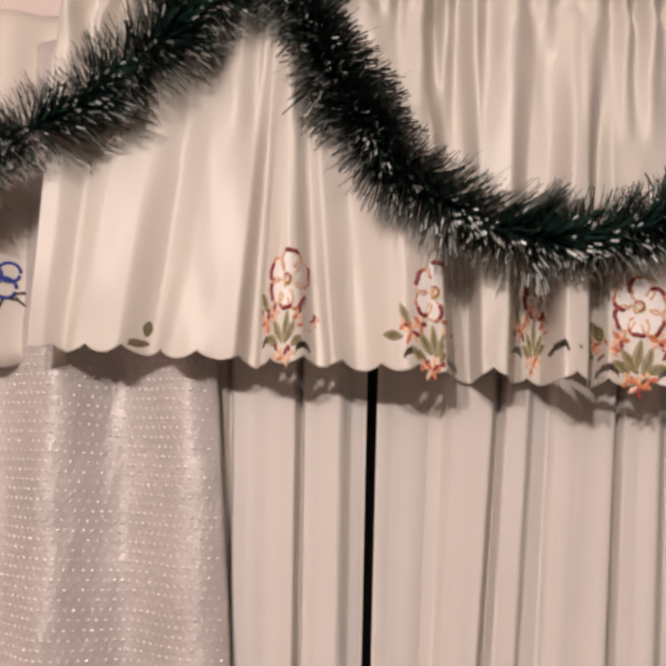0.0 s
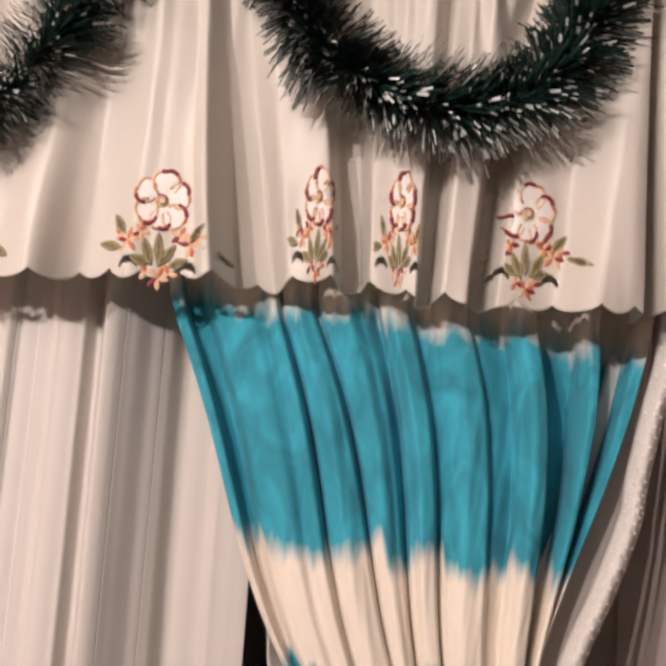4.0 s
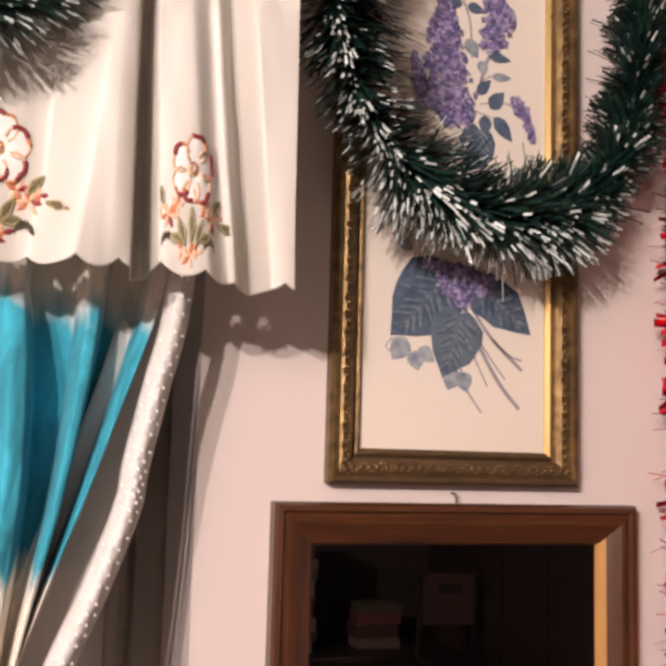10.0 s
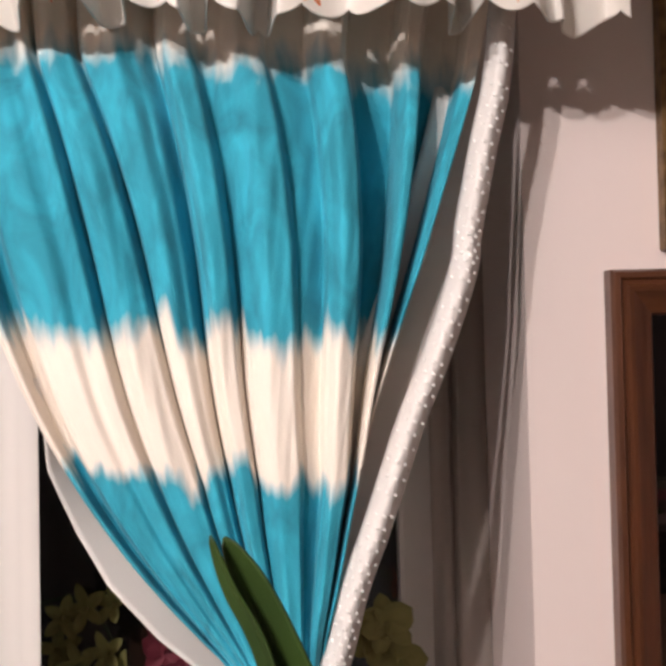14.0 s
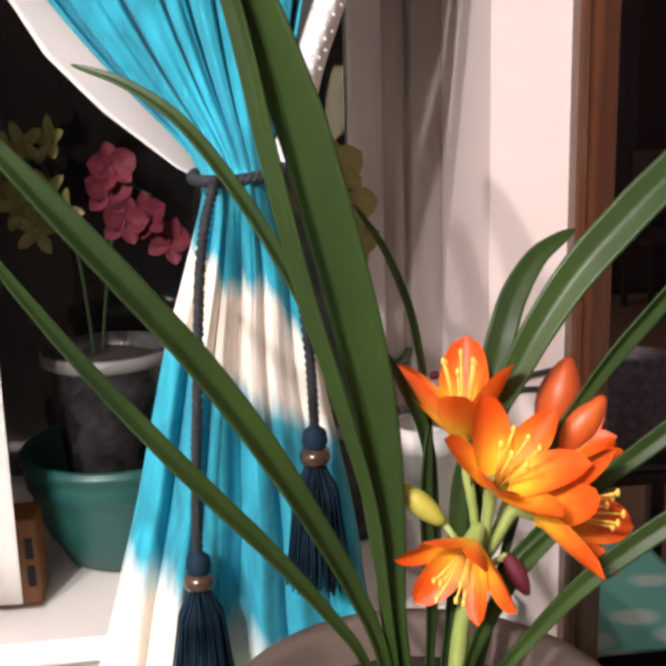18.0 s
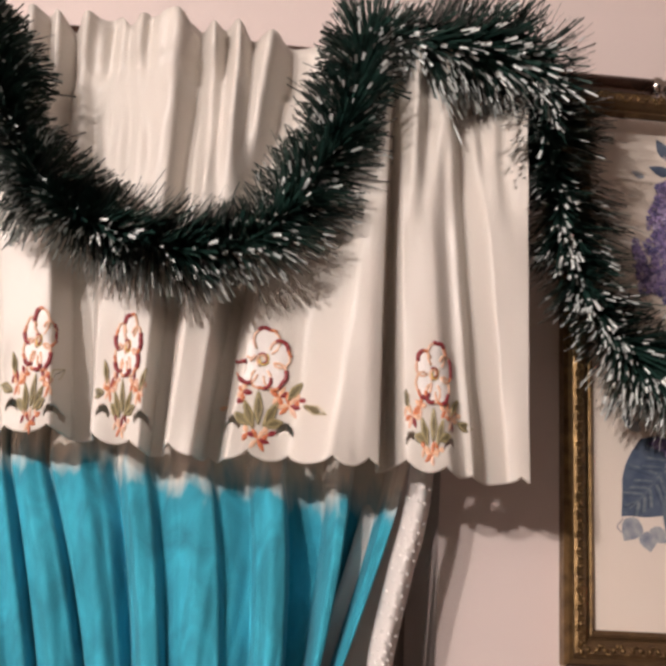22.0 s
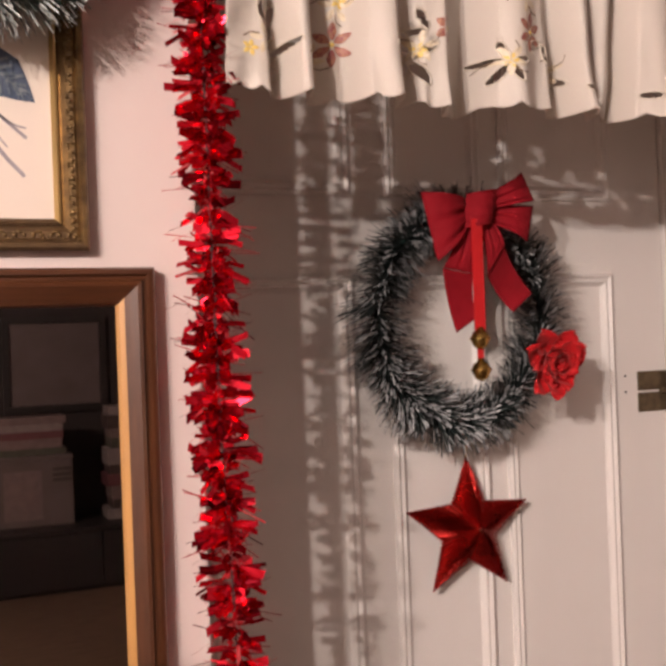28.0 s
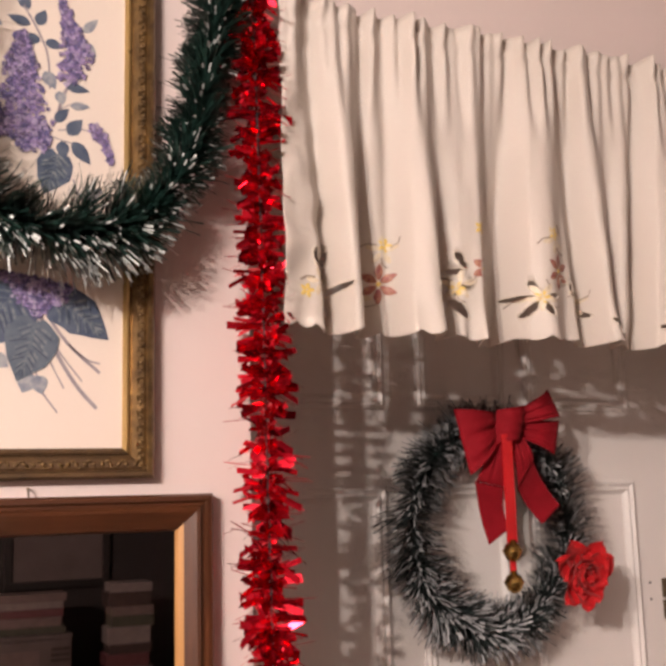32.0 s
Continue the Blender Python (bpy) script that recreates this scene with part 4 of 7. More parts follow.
THREAD_OLIVE = material("olive_thread", (0.185, 0.150, 0.080), 0.5, mix=(0.115, 0.095, 0.05), scale=160, bump=0.3, bump_scale=900)
THREAD_SAGE = material("sage_thread", (0.29, 0.245, 0.135), 0.5, mix=(0.21, 0.18, 0.09), scale=160)
THREAD_RUST = material("rust_thread", (0.50, 0.13, 0.06), 0.45, mix=(0.62, 0.24, 0.10), scale=160, bump=0.3, bump_scale=900)
THREAD_STRAW = material("straw_thread", (0.52, 0.44, 0.24), 0.45, mix=(0.42, 0.36, 0.18), scale=160)
THREAD_BLUSH = material("blush_thread", (0.78, 0.55, 0.42), 0.45, mix=(0.70, 0.42, 0.30), scale=160, bump=0.3, bump_scale=900)
THREAD_BLUE = material("blue_thread", (0.02, 0.03, 0.26), 0.45, mix=(0.05, 0.08, 0.36), scale=160)
THREAD_GOLD = material("yellow_thread", (0.75, 0.52, 0.12), 0.5, mix=(0.8, 0.62, 0.2), scale=160)
PETAL_SATIN = material("white_petal_satin", (0.84, 0.81, 0.79), 0.45, sheen=0.1, mix=(0.78, 0.74, 0.71), scale=120, bump=0.25, bump_scale=700)


def on_cloth(surface, cx, sx, base):
    """A map from a spray's own plane (across, up, out) to the cloth."""
    def put(a, b, out=0.0015):
        x, z = cx + a * sx, base + b
        return Vector((x, surface(x, z) - out, z))
    return put


def add_stitch(bm, put, points, r):
    add_tube(bm, [put(a, b, 0.0016) for a, b in points], r, 5)


def add_patch(bm, put, a, b, length, width, turn, out=0.002):
    """A filled satin-stitch leaf or petal, domed a little."""
    c, s = math.cos(turn), math.sin(turn)
    rim, n = [], 12
    for k in range(n):
        t = 6.2832 * k / n
        u, w = length / 2 * math.cos(t), width / 2 * math.sin(t) * (1 - 0.35 * abs(math.cos(t)))
        rim.append(bm.verts.new(put(a + c * u - s * w, b + s * u + c * w, 0.0008)))
    mid = bm.verts.new(put(a, b, out + 0.0012))
    for k in range(n):
        bm.faces.new((rim[k], rim[(k + 1) % n], mid))


def spray(parent, surface, cx, sx, base, size, seed):
    """A blossom of lobed petals over two leafy side sprigs, a fan of leaves and a floret at the hem."""
    r = random.Random(seed)
    put = on_cloth(surface, cx, sx, base)
    level = surface(cx, base + 0.06)

    def flat(points, reach):
        return max(abs(put(p, q, 0).y - level) for p, q in points) < reach

    bm = bmesh.new()
    petals = [(0.004, 0.117, 0.0150, 1.5), (-0.0200, 0.107, 0.0128, 2.7), (0.0215, 0.103, 0.0135, 0.2), (-0.0185, 0.084, 0.0130, -2.6), (0.0165, 0.079, 0.0138, -0.7), (-0.001, 0.075, 0.0115, -1.6)]
    for a, b, rad, away in petals:
        add_patch(bm, put, a * size, b, rad * 2.3, rad * 2.7, away, 0.0016)
    blossom = part("blossom", bm, PETAL_SATIN, parent, "white embroidered blossom outlined in dark red and peach", smooth=True)

    def rim(a, b, rad, q):
        """The outline of a petal, drawn in a little at its outer end."""
        dent = 1 - 0.16 * math.exp(-((math.remainder(q, 6.2832)) / 0.35) ** 2)
        return rad * dent * math.cos(q), rad * 1.12 * dent * math.sin(q)

    for a, b, rad, away in petals:
        away += r.uniform(-0.2, 0.2)
        dark = r.uniform(-1.3, 0.9)
        for mat, width, lo, hi in ((THREAD_PEACH, 0.0014, -2.5, 2.5), (THREAD_RED, 0.0025, dark, dark + r.uniform(1.0, 1.6)), (THREAD_RUST, 0.0019, dark - 0.6, dark + 0.1), (THREAD_BLUSH, 0.0016, dark + 1.5, dark + 2.2)):
            pts = []
            for k in range(10):
                u, w = rim(a, b, rad, lo + (hi - lo) * k / 9)
                pts.append((a * size + size * (u * math.cos(away) - w * math.sin(away)), b + u * math.sin(away) + w * math.cos(away)))
            if not flat(pts, 0.042):
                continue
            bm = bmesh.new()
            add_stitch(bm, put, pts, width)
            part("outline", bm, mat, blossom, "satin-stitch outline", smooth=True)
    for mat, turn, wide in ((THREAD_PEACH, 0.0, 0.0013), (THREAD_GOLD, 3.0, 0.0010), (THREAD_RED, 4.4, 0.0014)):
        bm = bmesh.new()
        add_stitch(bm, put, [((0.0035 + 0.0045 * t / 14) * math.cos(turn + t * 0.33), 0.096 + (0.0035 + 0.0045 * t / 14) * math.sin(turn + t * 0.33)) for t in range(14)], wide)
        part("flower_heart", bm, mat, blossom, "spiral satin-stitch heart", smooth=True)
    for a, b, length, turn in ((-0.061, 0.047, 0.032, 3.05), (-0.046, 0.070, 0.030, 2.15), (0.044, 0.064, 0.030, 0.95), (0.064, 0.043, 0.032, -0.35), (-0.012, 0.036, 0.034, 2.1), (0.011, 0.036, 0.034, 1.05), (0.0, 0.044, 0.038, 1.57), (-0.021, 0.028, 0.024, 2.75), (0.020, 0.028, 0.024, 0.4)):
        a, b = a + r.uniform(-0.003, 0.003), b + r.uniform(-0.003, 0.003)
        if abs(surface(cx + a * sx, base + b) - level) > 0.03:
            continue
        turn += r.uniform(-0.2, 0.2)
        bm = bmesh.new()
        add_patch(bm, put, a, b, length, 0.0125, turn, 0.0016)
        leaf = part("embroidered_leaf", bm, r.choice((THREAD_OLIVE, THREAD_OLIVE, THREAD_SAGE)) if abs(a) > 0.03 else THREAD_SAGE, blossom, smooth=True)
        for off, mat in ((0.0, THREAD_OLIVE), (0.0048, THREAD_STRAW), (-0.0048, THREAD_STRAW)):
            bm = bmesh.new()
            c, q = math.cos(turn), math.sin(turn)
            add_stitch(bm, lambda p, w, o=0: put(p, w, 0.0030), [(a - 0.42 * length * c, b - 0.42 * length * q), (a - off * q, b + off * c), (a + 0.42 * length * c, b + 0.42 * length * q)], 0.0006)
            part("midrib", bm, mat, leaf)
    tones = (THREAD_PEACH, THREAD_RUST, THREAD_BLUSH, THREAD_RED, THREAD_PEACH, THREAD_RUST)
    for a, b, n, long in ((-0.035, 0.050, 6, 0.0165), (0.036, 0.049, 6, 0.0165), (0.0, 0.010, 5, 0.0150), (-0.022, 0.060, 5, 0.013), (0.023, 0.058, 5, 0.013), (-0.047, 0.058, 3, 0.010), (0.048, 0.056, 3, 0.010), (-0.013, 0.016, 3, 0.011), (0.012, 0.016, 3, 0.011)):
        for k in range(n):
            if abs(put(a, b, 0).y - level) > 0.036:
                break
            bm = bmesh.new()
            turn = 6.283 * k / n + r.uniform(-0.35, 0.35)
            add_patch(bm, put, a + 0.47 * long * math.cos(turn), b + 0.47 * long * math.sin(turn), long * r.uniform(0.8, 1.1), 0.0066, turn, 0.0020)
            part("floret_petal", bm, tones[(k + seed) % 6], blossom, smooth=True)


for n, (cx, sx, base, size) in enumerate(SPRAYS):
    spray(valance, valance_y, cx, sx, base, size, 50 + n)

# two leaves of a spray that a fold hides
put = on_cloth(valance_y, -1.757, 1.0, 1.952)
for a, b, length, turn in ((-0.010, 0.0, 0.030, 0.05), (0.002, 0.018, 0.022, 1.4)):
    bm = bmesh.new()
    add_patch(bm, put, a, b, length, 0.0115, turn, 0.0016)
    part("embroidered_leaf", bm, THREAD_OLIVE, valance, smooth=True)

# blue spray on the next valance
put = on_cloth(lambda x, z: -0.105 + 0.012 * math.sin((x + 2.42) / 0.56 * 30), -1.955, 1.0, 1.985)
bm = bmesh.new()
for a, b, rad in ((-0.012, 0.05, 0.013), (0.008, 0.056, 0.012), (0.004, 0.036, 0.013)):
    add_stitch(bm, put, [(a + rad * math.cos(t * 0.4), b + rad * math.sin(t * 0.4)) for t in range(16)], 0.0022)
part("blossom", bm, THREAD_BLUE, blue_val, "blue embroidered blossom", smooth=True)
bm = bmesh.new()
for pts in ([(0.0, 0.025), (0.02, 0.022), (0.034, 0.012), (0.036, 0.0)], [(0.004, 0.022), (0.0, 0.008), (-0.010, 0.0)], [(0.02, 0.022), (0.016, 0.03), (0.028, 0.032)]):
    add_stitch(bm, put, pts, 0.0016)
part("sprig", bm, CORD, blue_val, "dark embroidered sprig", smooth=True)

# ---- curtain rod ----
ROD = material("dark_bronze_rod", (0.10, 0.055, 0.04), 0.28, metal=0.8, mix=(0.16, 0.09, 0.06), scale=30)
FINIAL = material("polished_silver", (0.72, 0.66, 0.61), 0.12, metal=1.0, mix=(0.55, 0.50, 0.46), scale=40)
rod = thing("curtain_rod", "dark bronze curtain rod with a polished silver ball finial", "curtain rod")
part("pole", tube([(-2.45, -0.115, 2.425), (-1.2, -0.115, 2.43), (-0.075, -0.105, 2.437)], 0.010, 14), ROD, rod, smooth=True)
part("finial", lathe([(0.010, 0), (0.013, 0.004), (0.013, 0.010), (0.008, 0.014), (0.012, 0.019), (0.017, 0.028), (0.018, 0.036), (0.014, 0.046), (0.006, 0.050), (0.0, 0.051)], 24,
                     Matrix.Translation((-0.078, -0.105, 2.437)) @ Matrix.Rotation(radians(90), 4, "Y")), FINIAL, rod, "polished silver ball finial", smooth=True)
part("bracket", box(-0.215, -0.200, -0.11, 0.0, 2.418, 2.428, 0.002), ROD, rod)

# ---- the printed lilac ----
INK_LEAF = material("blue_green_leaf_ink", (0.036, 0.060, 0.112), 0.7, mix=(0.105, 0.135, 0.190), scale=60, amount=0.5)
INK_LEAF_MID = material("mid_leaf_ink", (0.065, 0.095, 0.135), 0.7, mix=(0.135, 0.165, 0.205), scale=60, amount=0.5)
INK_LEAF_PALE = material("pale_leaf_ink", (0.17, 0.20, 0.26), 0.7, mix=(0.36, 0.37, 0.39), scale=90, amount=0.3)
INK_VEIN = material("pale_vein_ink", (0.070, 0.100, 0.145), 0.7, mix=(0.20, 0.225, 0.245), scale=120, amount=0.3)
INK_LILAC = material("lilac_ink", (0.13, 0.095, 0.24), 0.7, mix=(0.30, 0.23, 0.40), scale=150, amount=0.3, random_value=0.6)
INK_LILAC_BLUE = material("dark_violet_ink", (0.055, 0.055, 0.16), 0.7, mix=(0.12, 0.10, 0.22), scale=150, random_value=0.5)
INK_LILAC_PALE = material("pale_lilac_ink", (0.42, 0.36, 0.50), 0.7, mix=(0.30, 0.25, 0.42), scale=150, random_value=0.3)
INK_STEM = material("grey_stem_ink", (0.24, 0.21, 0.24), 0.7, mix=(0.34, 0.30, 0.32), scale=80)
INK_DARK = material("deep_blue_vein_ink", (0.028, 0.045, 0.080), 0.7, mix=(0.06, 0.085, 0.12), scale=120)
PRINT_Y = -0.0062


def flat_shape(name, rim, mat, parent, out=0.0):
    bm = bmesh.new()
    vs = [bm.verts.new((x, PRINT_Y - out, z)) for x, z in rim]
    bm.faces.new(vs)
    return part(name, bm, mat, parent)


LAYER = [0.0]   # every leaf lies a hair above the one before


def ink_leaf(x0, z0, x1, z1, width, mat, parent, veins=True, out=0.0):
    """A pointed leaf from its stalk to its tip; a large one is heart-shaped with a wavy rim and shaded between its veins."""
    dx, dz = x1 - x0, z1 - z0
    shape = [(0, 0), (-0.08, 0.34), (-0.02, 0.64), (0.14, 0.93), (0.32, 1.0), (0.5, 0.90), (0.66, 0.70), (0.80, 0.42), (0.92, 0.16), (1, 0)] if veins else [(0, 0), (0.12, 0.62), (0.3, 0.98), (0.5, 0.95), (0.7, 0.68), (0.88, 0.28), (1, 0)]

    def at(t, w):
        bend = 0.10 * width * math.sin(3.1 * t) if veins else 0.0
        return x0 + dx * t - dz * (w * width + bend), z0 + dz * t + dx * (w * width + bend)

    rim = []
    for n, (t, w) in enumerate(shape):
        rim.append(at(t, w * (1 + 0.06 * math.sin(n * 2.3 + x0 * 90)) if veins else w))
    for n, (t, w) in enumerate(shape[::-1][1:-1]):
        rim.append(at(t, -w * (0.94 + 0.06 * math.sin(n * 2.9 + z0 * 70)) if veins else -0.92 * w))
    LAYER[0] += 0.00002
    out += LAYER[0]
    leaf = flat_shape("printed_leaf", rim, mat, parent, out)
    if veins:
        pale, dark = bmesh.new(), bmesh.new()
        side_shape = shape[1:]
        for k in range(8):
            t = 0.02 + 0.10 * k
            for side in (-1, 1):
                w = interp(min(t + 0.14, 1), side_shape) * 0.84 * side
                w *= 0.75 + 0.25 * math.sin(k * 4.1 + side + x0 * 200)
                pts = [at(t + 0.16 * q, w * q ** 0.85) for q in (0.06, 0.3, 0.55, 0.8, 1.0)]
                add_ribbon(pale, pts, 0.0021 if side > 0 else 0.0012, out + 0.0004 + 0.00001 * k)
                add_ribbon(dark, [at(t + 0.05 + 0.16 * q, w * q ** 0.85) for q in (0.1, 0.4, 0.7, 0.9)], 0.0007, out + 0.0006 + 0.00001 * k)
        add_ribbon(pale, [at(t, 0) for t in (0.0, 0.25, 0.5, 0.75, 0.95)], 0.0007, out + 0.0008)
        part("vein_shading", pale, INK_VEIN, leaf, "pale bands along the veins")
        part("vein", dark, INK_DARK, leaf, "dark printed veins")
    return leaf


def add_ribbon(bm, pts, half, out):
    last = None
    for i, (x, z) in enumerate(pts):
        a, b = pts[max(i - 1, 0)], pts[min(i + 1, len(pts) - 1)]
        d = Vector((b[0] - a[0], b[1] - a[1])).normalized() * half
        pair = (bm.verts.new((x - d.y, PRINT_Y - out, z + d.x)), bm.verts.new((x + d.y, PRINT_Y - out, z - d.x)))
        if last:
            bm.faces.new((last[0], last[1], pair[1], pair[0]))
        last = pair


def ink_stem(knots, half, mat=None):
    pts = [(p.x, p.z) for p in curve_points([(x, 0, z) for x, z in knots], 8)]
    bm = bmesh.new()
    add_ribbon(bm, pts, half, 0.0001)
    part("printed_stem", bm, mat or INK_STEM, picture)


def lilac_head(spine, widths, count, seed):
    """A cone of many small four-petalled florets."""
    r = random.Random(seed)
    bm = bmesh.new()
    for k in range(count):
        t = r.random()
        n = len(spine) - 1
        i = min(int(t * n), n - 1)
        f = t * n - i
        cx, cz = (spine[i][0] * (1 - f) + spine[i + 1][0] * f, spine[i][1] * (1 - f) + spine[i + 1][1] * f)
        w = interp(t, widths)
        cx += w * r.uniform(-1, 1) * (0.4 + 0.6 * r.random())
        cz += r.uniform(-0.006, 0.006)
        tone = r.choice((0, 0, 0, 1, 1, 2))
        turn, size = r.uniform(0, 1.57), r.uniform(0.0018, 0.0034)
        for q in range(4):
            a = turn + q * 1.5708
            ox, oz = cx + size * 0.8 * math.cos(a), cz + size * 0.8 * math.sin(a)
            vs = [bm.verts.new((ox + size * 0.75 * math.cos(a + s), PRINT_Y - 0.0020 - 0.0000006 * k, oz + size * 0.75 * math.sin(a + s))) for s in (0, 1.4, 3.14, 4.9)]
            bm.faces.new(vs).material_index = tone
    tagged(part("lilac_head", bm, [INK_LILAC, INK_LILAC_BLUE, INK_LILAC_PALE], picture, "printed purple lilac florets"), kind="stuff")


lilac_head([(0.031, 2.406), (0.047, 2.363), (0.055, 2.327), (0.044, 2.285)], [(0, 0.003), (0.3, 0.015), (0.65, 0.026), (1, 0.018)], 420, 1)
lilac_head([(-0.022, 2.345), (-0.022, 2.29), (-0.018, 2.228), (0.0, 2.18)], [(0, 0.008), (0.3, 0.026), (0.65, 0.040), (1, 0.030)], 900, 2)
lilac_head([(-0.062, 2.262), (-0.055, 2.228), (-0.040, 2.195)], [(0, 0.004), (1, 0.022)], 190, 3)
lilac_head([(0.079, 2.219), (0.092, 2.203), (0.106, 2.172)], [(0, 0.008), (0.4, 0.011), (1, 0.003)], 110, 4)
lilac_head([(-0.042, 1.996), (0.0, 1.990), (0.044, 1.982), (0.030, 1.965)], [(0, 0.012), (0.5, 0.016), (1, 0.010)], 420, 5)
lilac_head([(-0.012, 1.982), (0.006, 1.968), (0.008, 1.948)], [(0, 0.020), (0.5, 0.030), (1, 0.006)], 420, 6)
ink_leaf(-0.012, 2.385, -0.030, 2.413, 0.28, INK_LEAF, picture, False)
ink_leaf(-0.010, 2.363, -0.042, 2.372, 0.24, INK_LEAF, picture, False)
ink_leaf(0.0, 2.363, 0.010, 2.388, 0.34, INK_LEAF, picture, False)
for a in ((-0.048, 2.356, -0.066, 2.364, 0.24), (0.064, 2.362, 0.084, 2.386, 0.24), (0.062, 2.345, 0.082, 2.326, 0.36), (0.01, 2.295, 0.026, 2.27, 0.34)):
    ink_leaf(*a, INK_LEAF_PALE, picture, False)
for a in ((0.004, 2.34, -0.024, 2.345, 0.3), (0.01, 2.34, 0.036, 2.334, 0.3), (0.04, 2.277, 0.074, 2.273, 0.22), (0.026, 2.222, 0.045, 2.244, 0.28), (0.044, 2.205, 0.064, 2.23, 0.34),
          (0.050, 2.195, 0.076, 2.164, 0.26), (0.036, 2.195, 0.038, 2.168, 0.36)):
    ink_leaf(*a, INK_LEAF, picture, False)
for a in ((0.046, 2.248, 0.075, 2.250, 0.22), (0.03, 2.268, 0.036, 2.248, 0.4), (0.072, 2.115, 0.094, 2.130, 0.3), (-0.06, 2.01, -0.085, 2.03, 0.25)):
    ink_leaf(*a, INK_LEAF_PALE, picture, False)
ink_leaf(0.03, 2.175, 0.012, 2.115, 0.42, INK_LEAF, picture, True)
ink_leaf(-0.017, 1.985, -0.087, 1.902, 0.46, INK_LEAF, picture, True)
ink_leaf(0.028, 1.968, 0.104, 1.913, 0.33, INK_LEAF, picture, True)
ink_leaf(0.004, 1.934, -0.018, 1.853, 0.44, INK_LEAF_MID, picture, True, 0.0008)
for a in ((-0.066, 1.900, -0.084, 1.872, 0.45), (-0.055, 1.885, -0.050, 1.860, 0.5), (-0.050, 1.888, -0.028, 1.872, 0.4), (0.0, 1.866, -0.010, 1.838, 0.5), (0.008, 1.862, 0.016, 1.836, 0.45)):
    ink_leaf(*a, INK_LEAF_PALE, picture, False)
for line, half in (([(0.006, 1.955), (0.03, 1.90), (0.06, 1.85), (0.088, 1.818)], 0.0026), ([(0.02, 1.945), (0.05, 1.905), (0.092, 1.867)], 0.0022), ([(0.05, 1.905), (0.075, 1.885), (0.092, 1.880)], 0.0012),
                   ([(0.012, 1.945), (0.034, 1.90), (0.068, 1.855)], 0.0011), ([(0.008, 1.94), (0.022, 1.89), (0.044, 1.845)], 0.001), ([(0.006, 1.87), (0.016, 1.84), (0.036, 1.812)], 0.0012),
                   ([(-0.02, 2.39), (0.0, 2.355), (0.014, 2.32), (0.018, 2.27)], 0.0014), ([(0.05, 2.29), (0.036, 2.26), (0.028, 2.225)], 0.0022), ([(0.02, 2.20), (0.06, 2.19)], 0.0009),
                   ([(0.03, 2.21), (0.06, 2.215), (0.082, 2.212)], 0.0009), ([(0.03, 2.24), (0.046, 2.25)], 0.0008), ([(-0.084, 1.90), (-0.092, 1.888), (-0.078, 1.88), (-0.066, 1.893)], 0.0008),
                   ([(0.052, 2.14), (0.060, 2.12), (0.072, 2.105)], 0.0012), ([(0.046, 2.125), (0.060, 2.12), (0.076, 2.135)], 0.0008)):
    ink_stem(line, half)
nail = thing("wall_hook", "small metal picture hook in the wall", "hook")
part("shank", tube([(0.0, 0.0, 1.712), (0.0, -0.012, 1.712), (0.0, -0.016, 1.706), (0.001, -0.013, 1.700)], 0.0013, 6), OLD_BRASS, nail)

# ---- door valance ----
R_X0, R_X1, R_TOP, R_HEM, R_Y = 0.338, 1.66, 2.44, 1.935, -0.075
R_FOLDS = [(0.408, 0.430, 0.035, 0.006), (0.433, 0.461, -0.018, 0.010), (0.463, 0.532, 0.034, 0.007), (0.535, 0.592, -0.016, 0.020), (0.598, 0.628, 0.026, 0.008), (0.683, 0.745, 0.040, 0.007), (0.765, 0.80, -0.010, 0.014),
           (0.862, 0.892, 0.036, 0.008), (0.897, 0.924, -0.016, 0.008), (0.928, 0.946, 0.030, 0.005), (0.950, 0.972, 0.012, 0.006), (0.975, 0.998, 0.036, 0.006), (1.01, 1.07, -0.014, 0.018), (1.15, 1.19, 0.035, 0.010),
           (1.25, 1.28, 0.03, 0.01), (1.36, 1.41, 0.03, 0.012), (1.5, 1.54, 0.03, 0.012)]


def door_valance_y(x, z):
    down = min(max((R_TOP - z) / (R_TOP - R_HEM), 0), 1.1)
    y = R_Y
    for a, b, d, e in R_FOLDS:
        lean = 0.03 * (1 - down) * math.sin(a * 41)
        soft = max(e * 1.9, 0.012) * (2.0 - 1.0 * down)
        y += 1.7 * d * (0.16 + 0.84 * down) * (step((x - a - lean) / soft) - step((x - b - lean) / soft))
    gather = max(0.0, 1 - down * 2.6)
    y += gather * (0.0095 - 0.006 * math.exp(-((z - 2.405) / 0.012) ** 2)) * (math.sin(x * 165 + 2.4 * math.sin(x * 23)) + 0.4 * math.sin(x * 290))
    fan = x + 0.04 * (1 - down) * math.sin(x * 13)
    y += 0.0125 * math.sin(fan * 70 + 2.4 * noise.noise((fan * 6, 0.2, z))) * (0.6 + 0.5 * noise.noise((fan * 5, z * 1.5, 3.6)))
    y += 0.020 * max(0.0, (down - 0.84) / 0.16) ** 2 * noise.noise((x * 34, 0.7, 2.2))
    y += 0.012 * step((0.425 - x) / 0.02) * noise.noise((x * 22, z * 26, 6.1))
    return y + 0.008 * noise.noise((x * 11, z * 4, 4.3)) + 0.002 * noise.noise((x * 50, z * 20, 1.8))


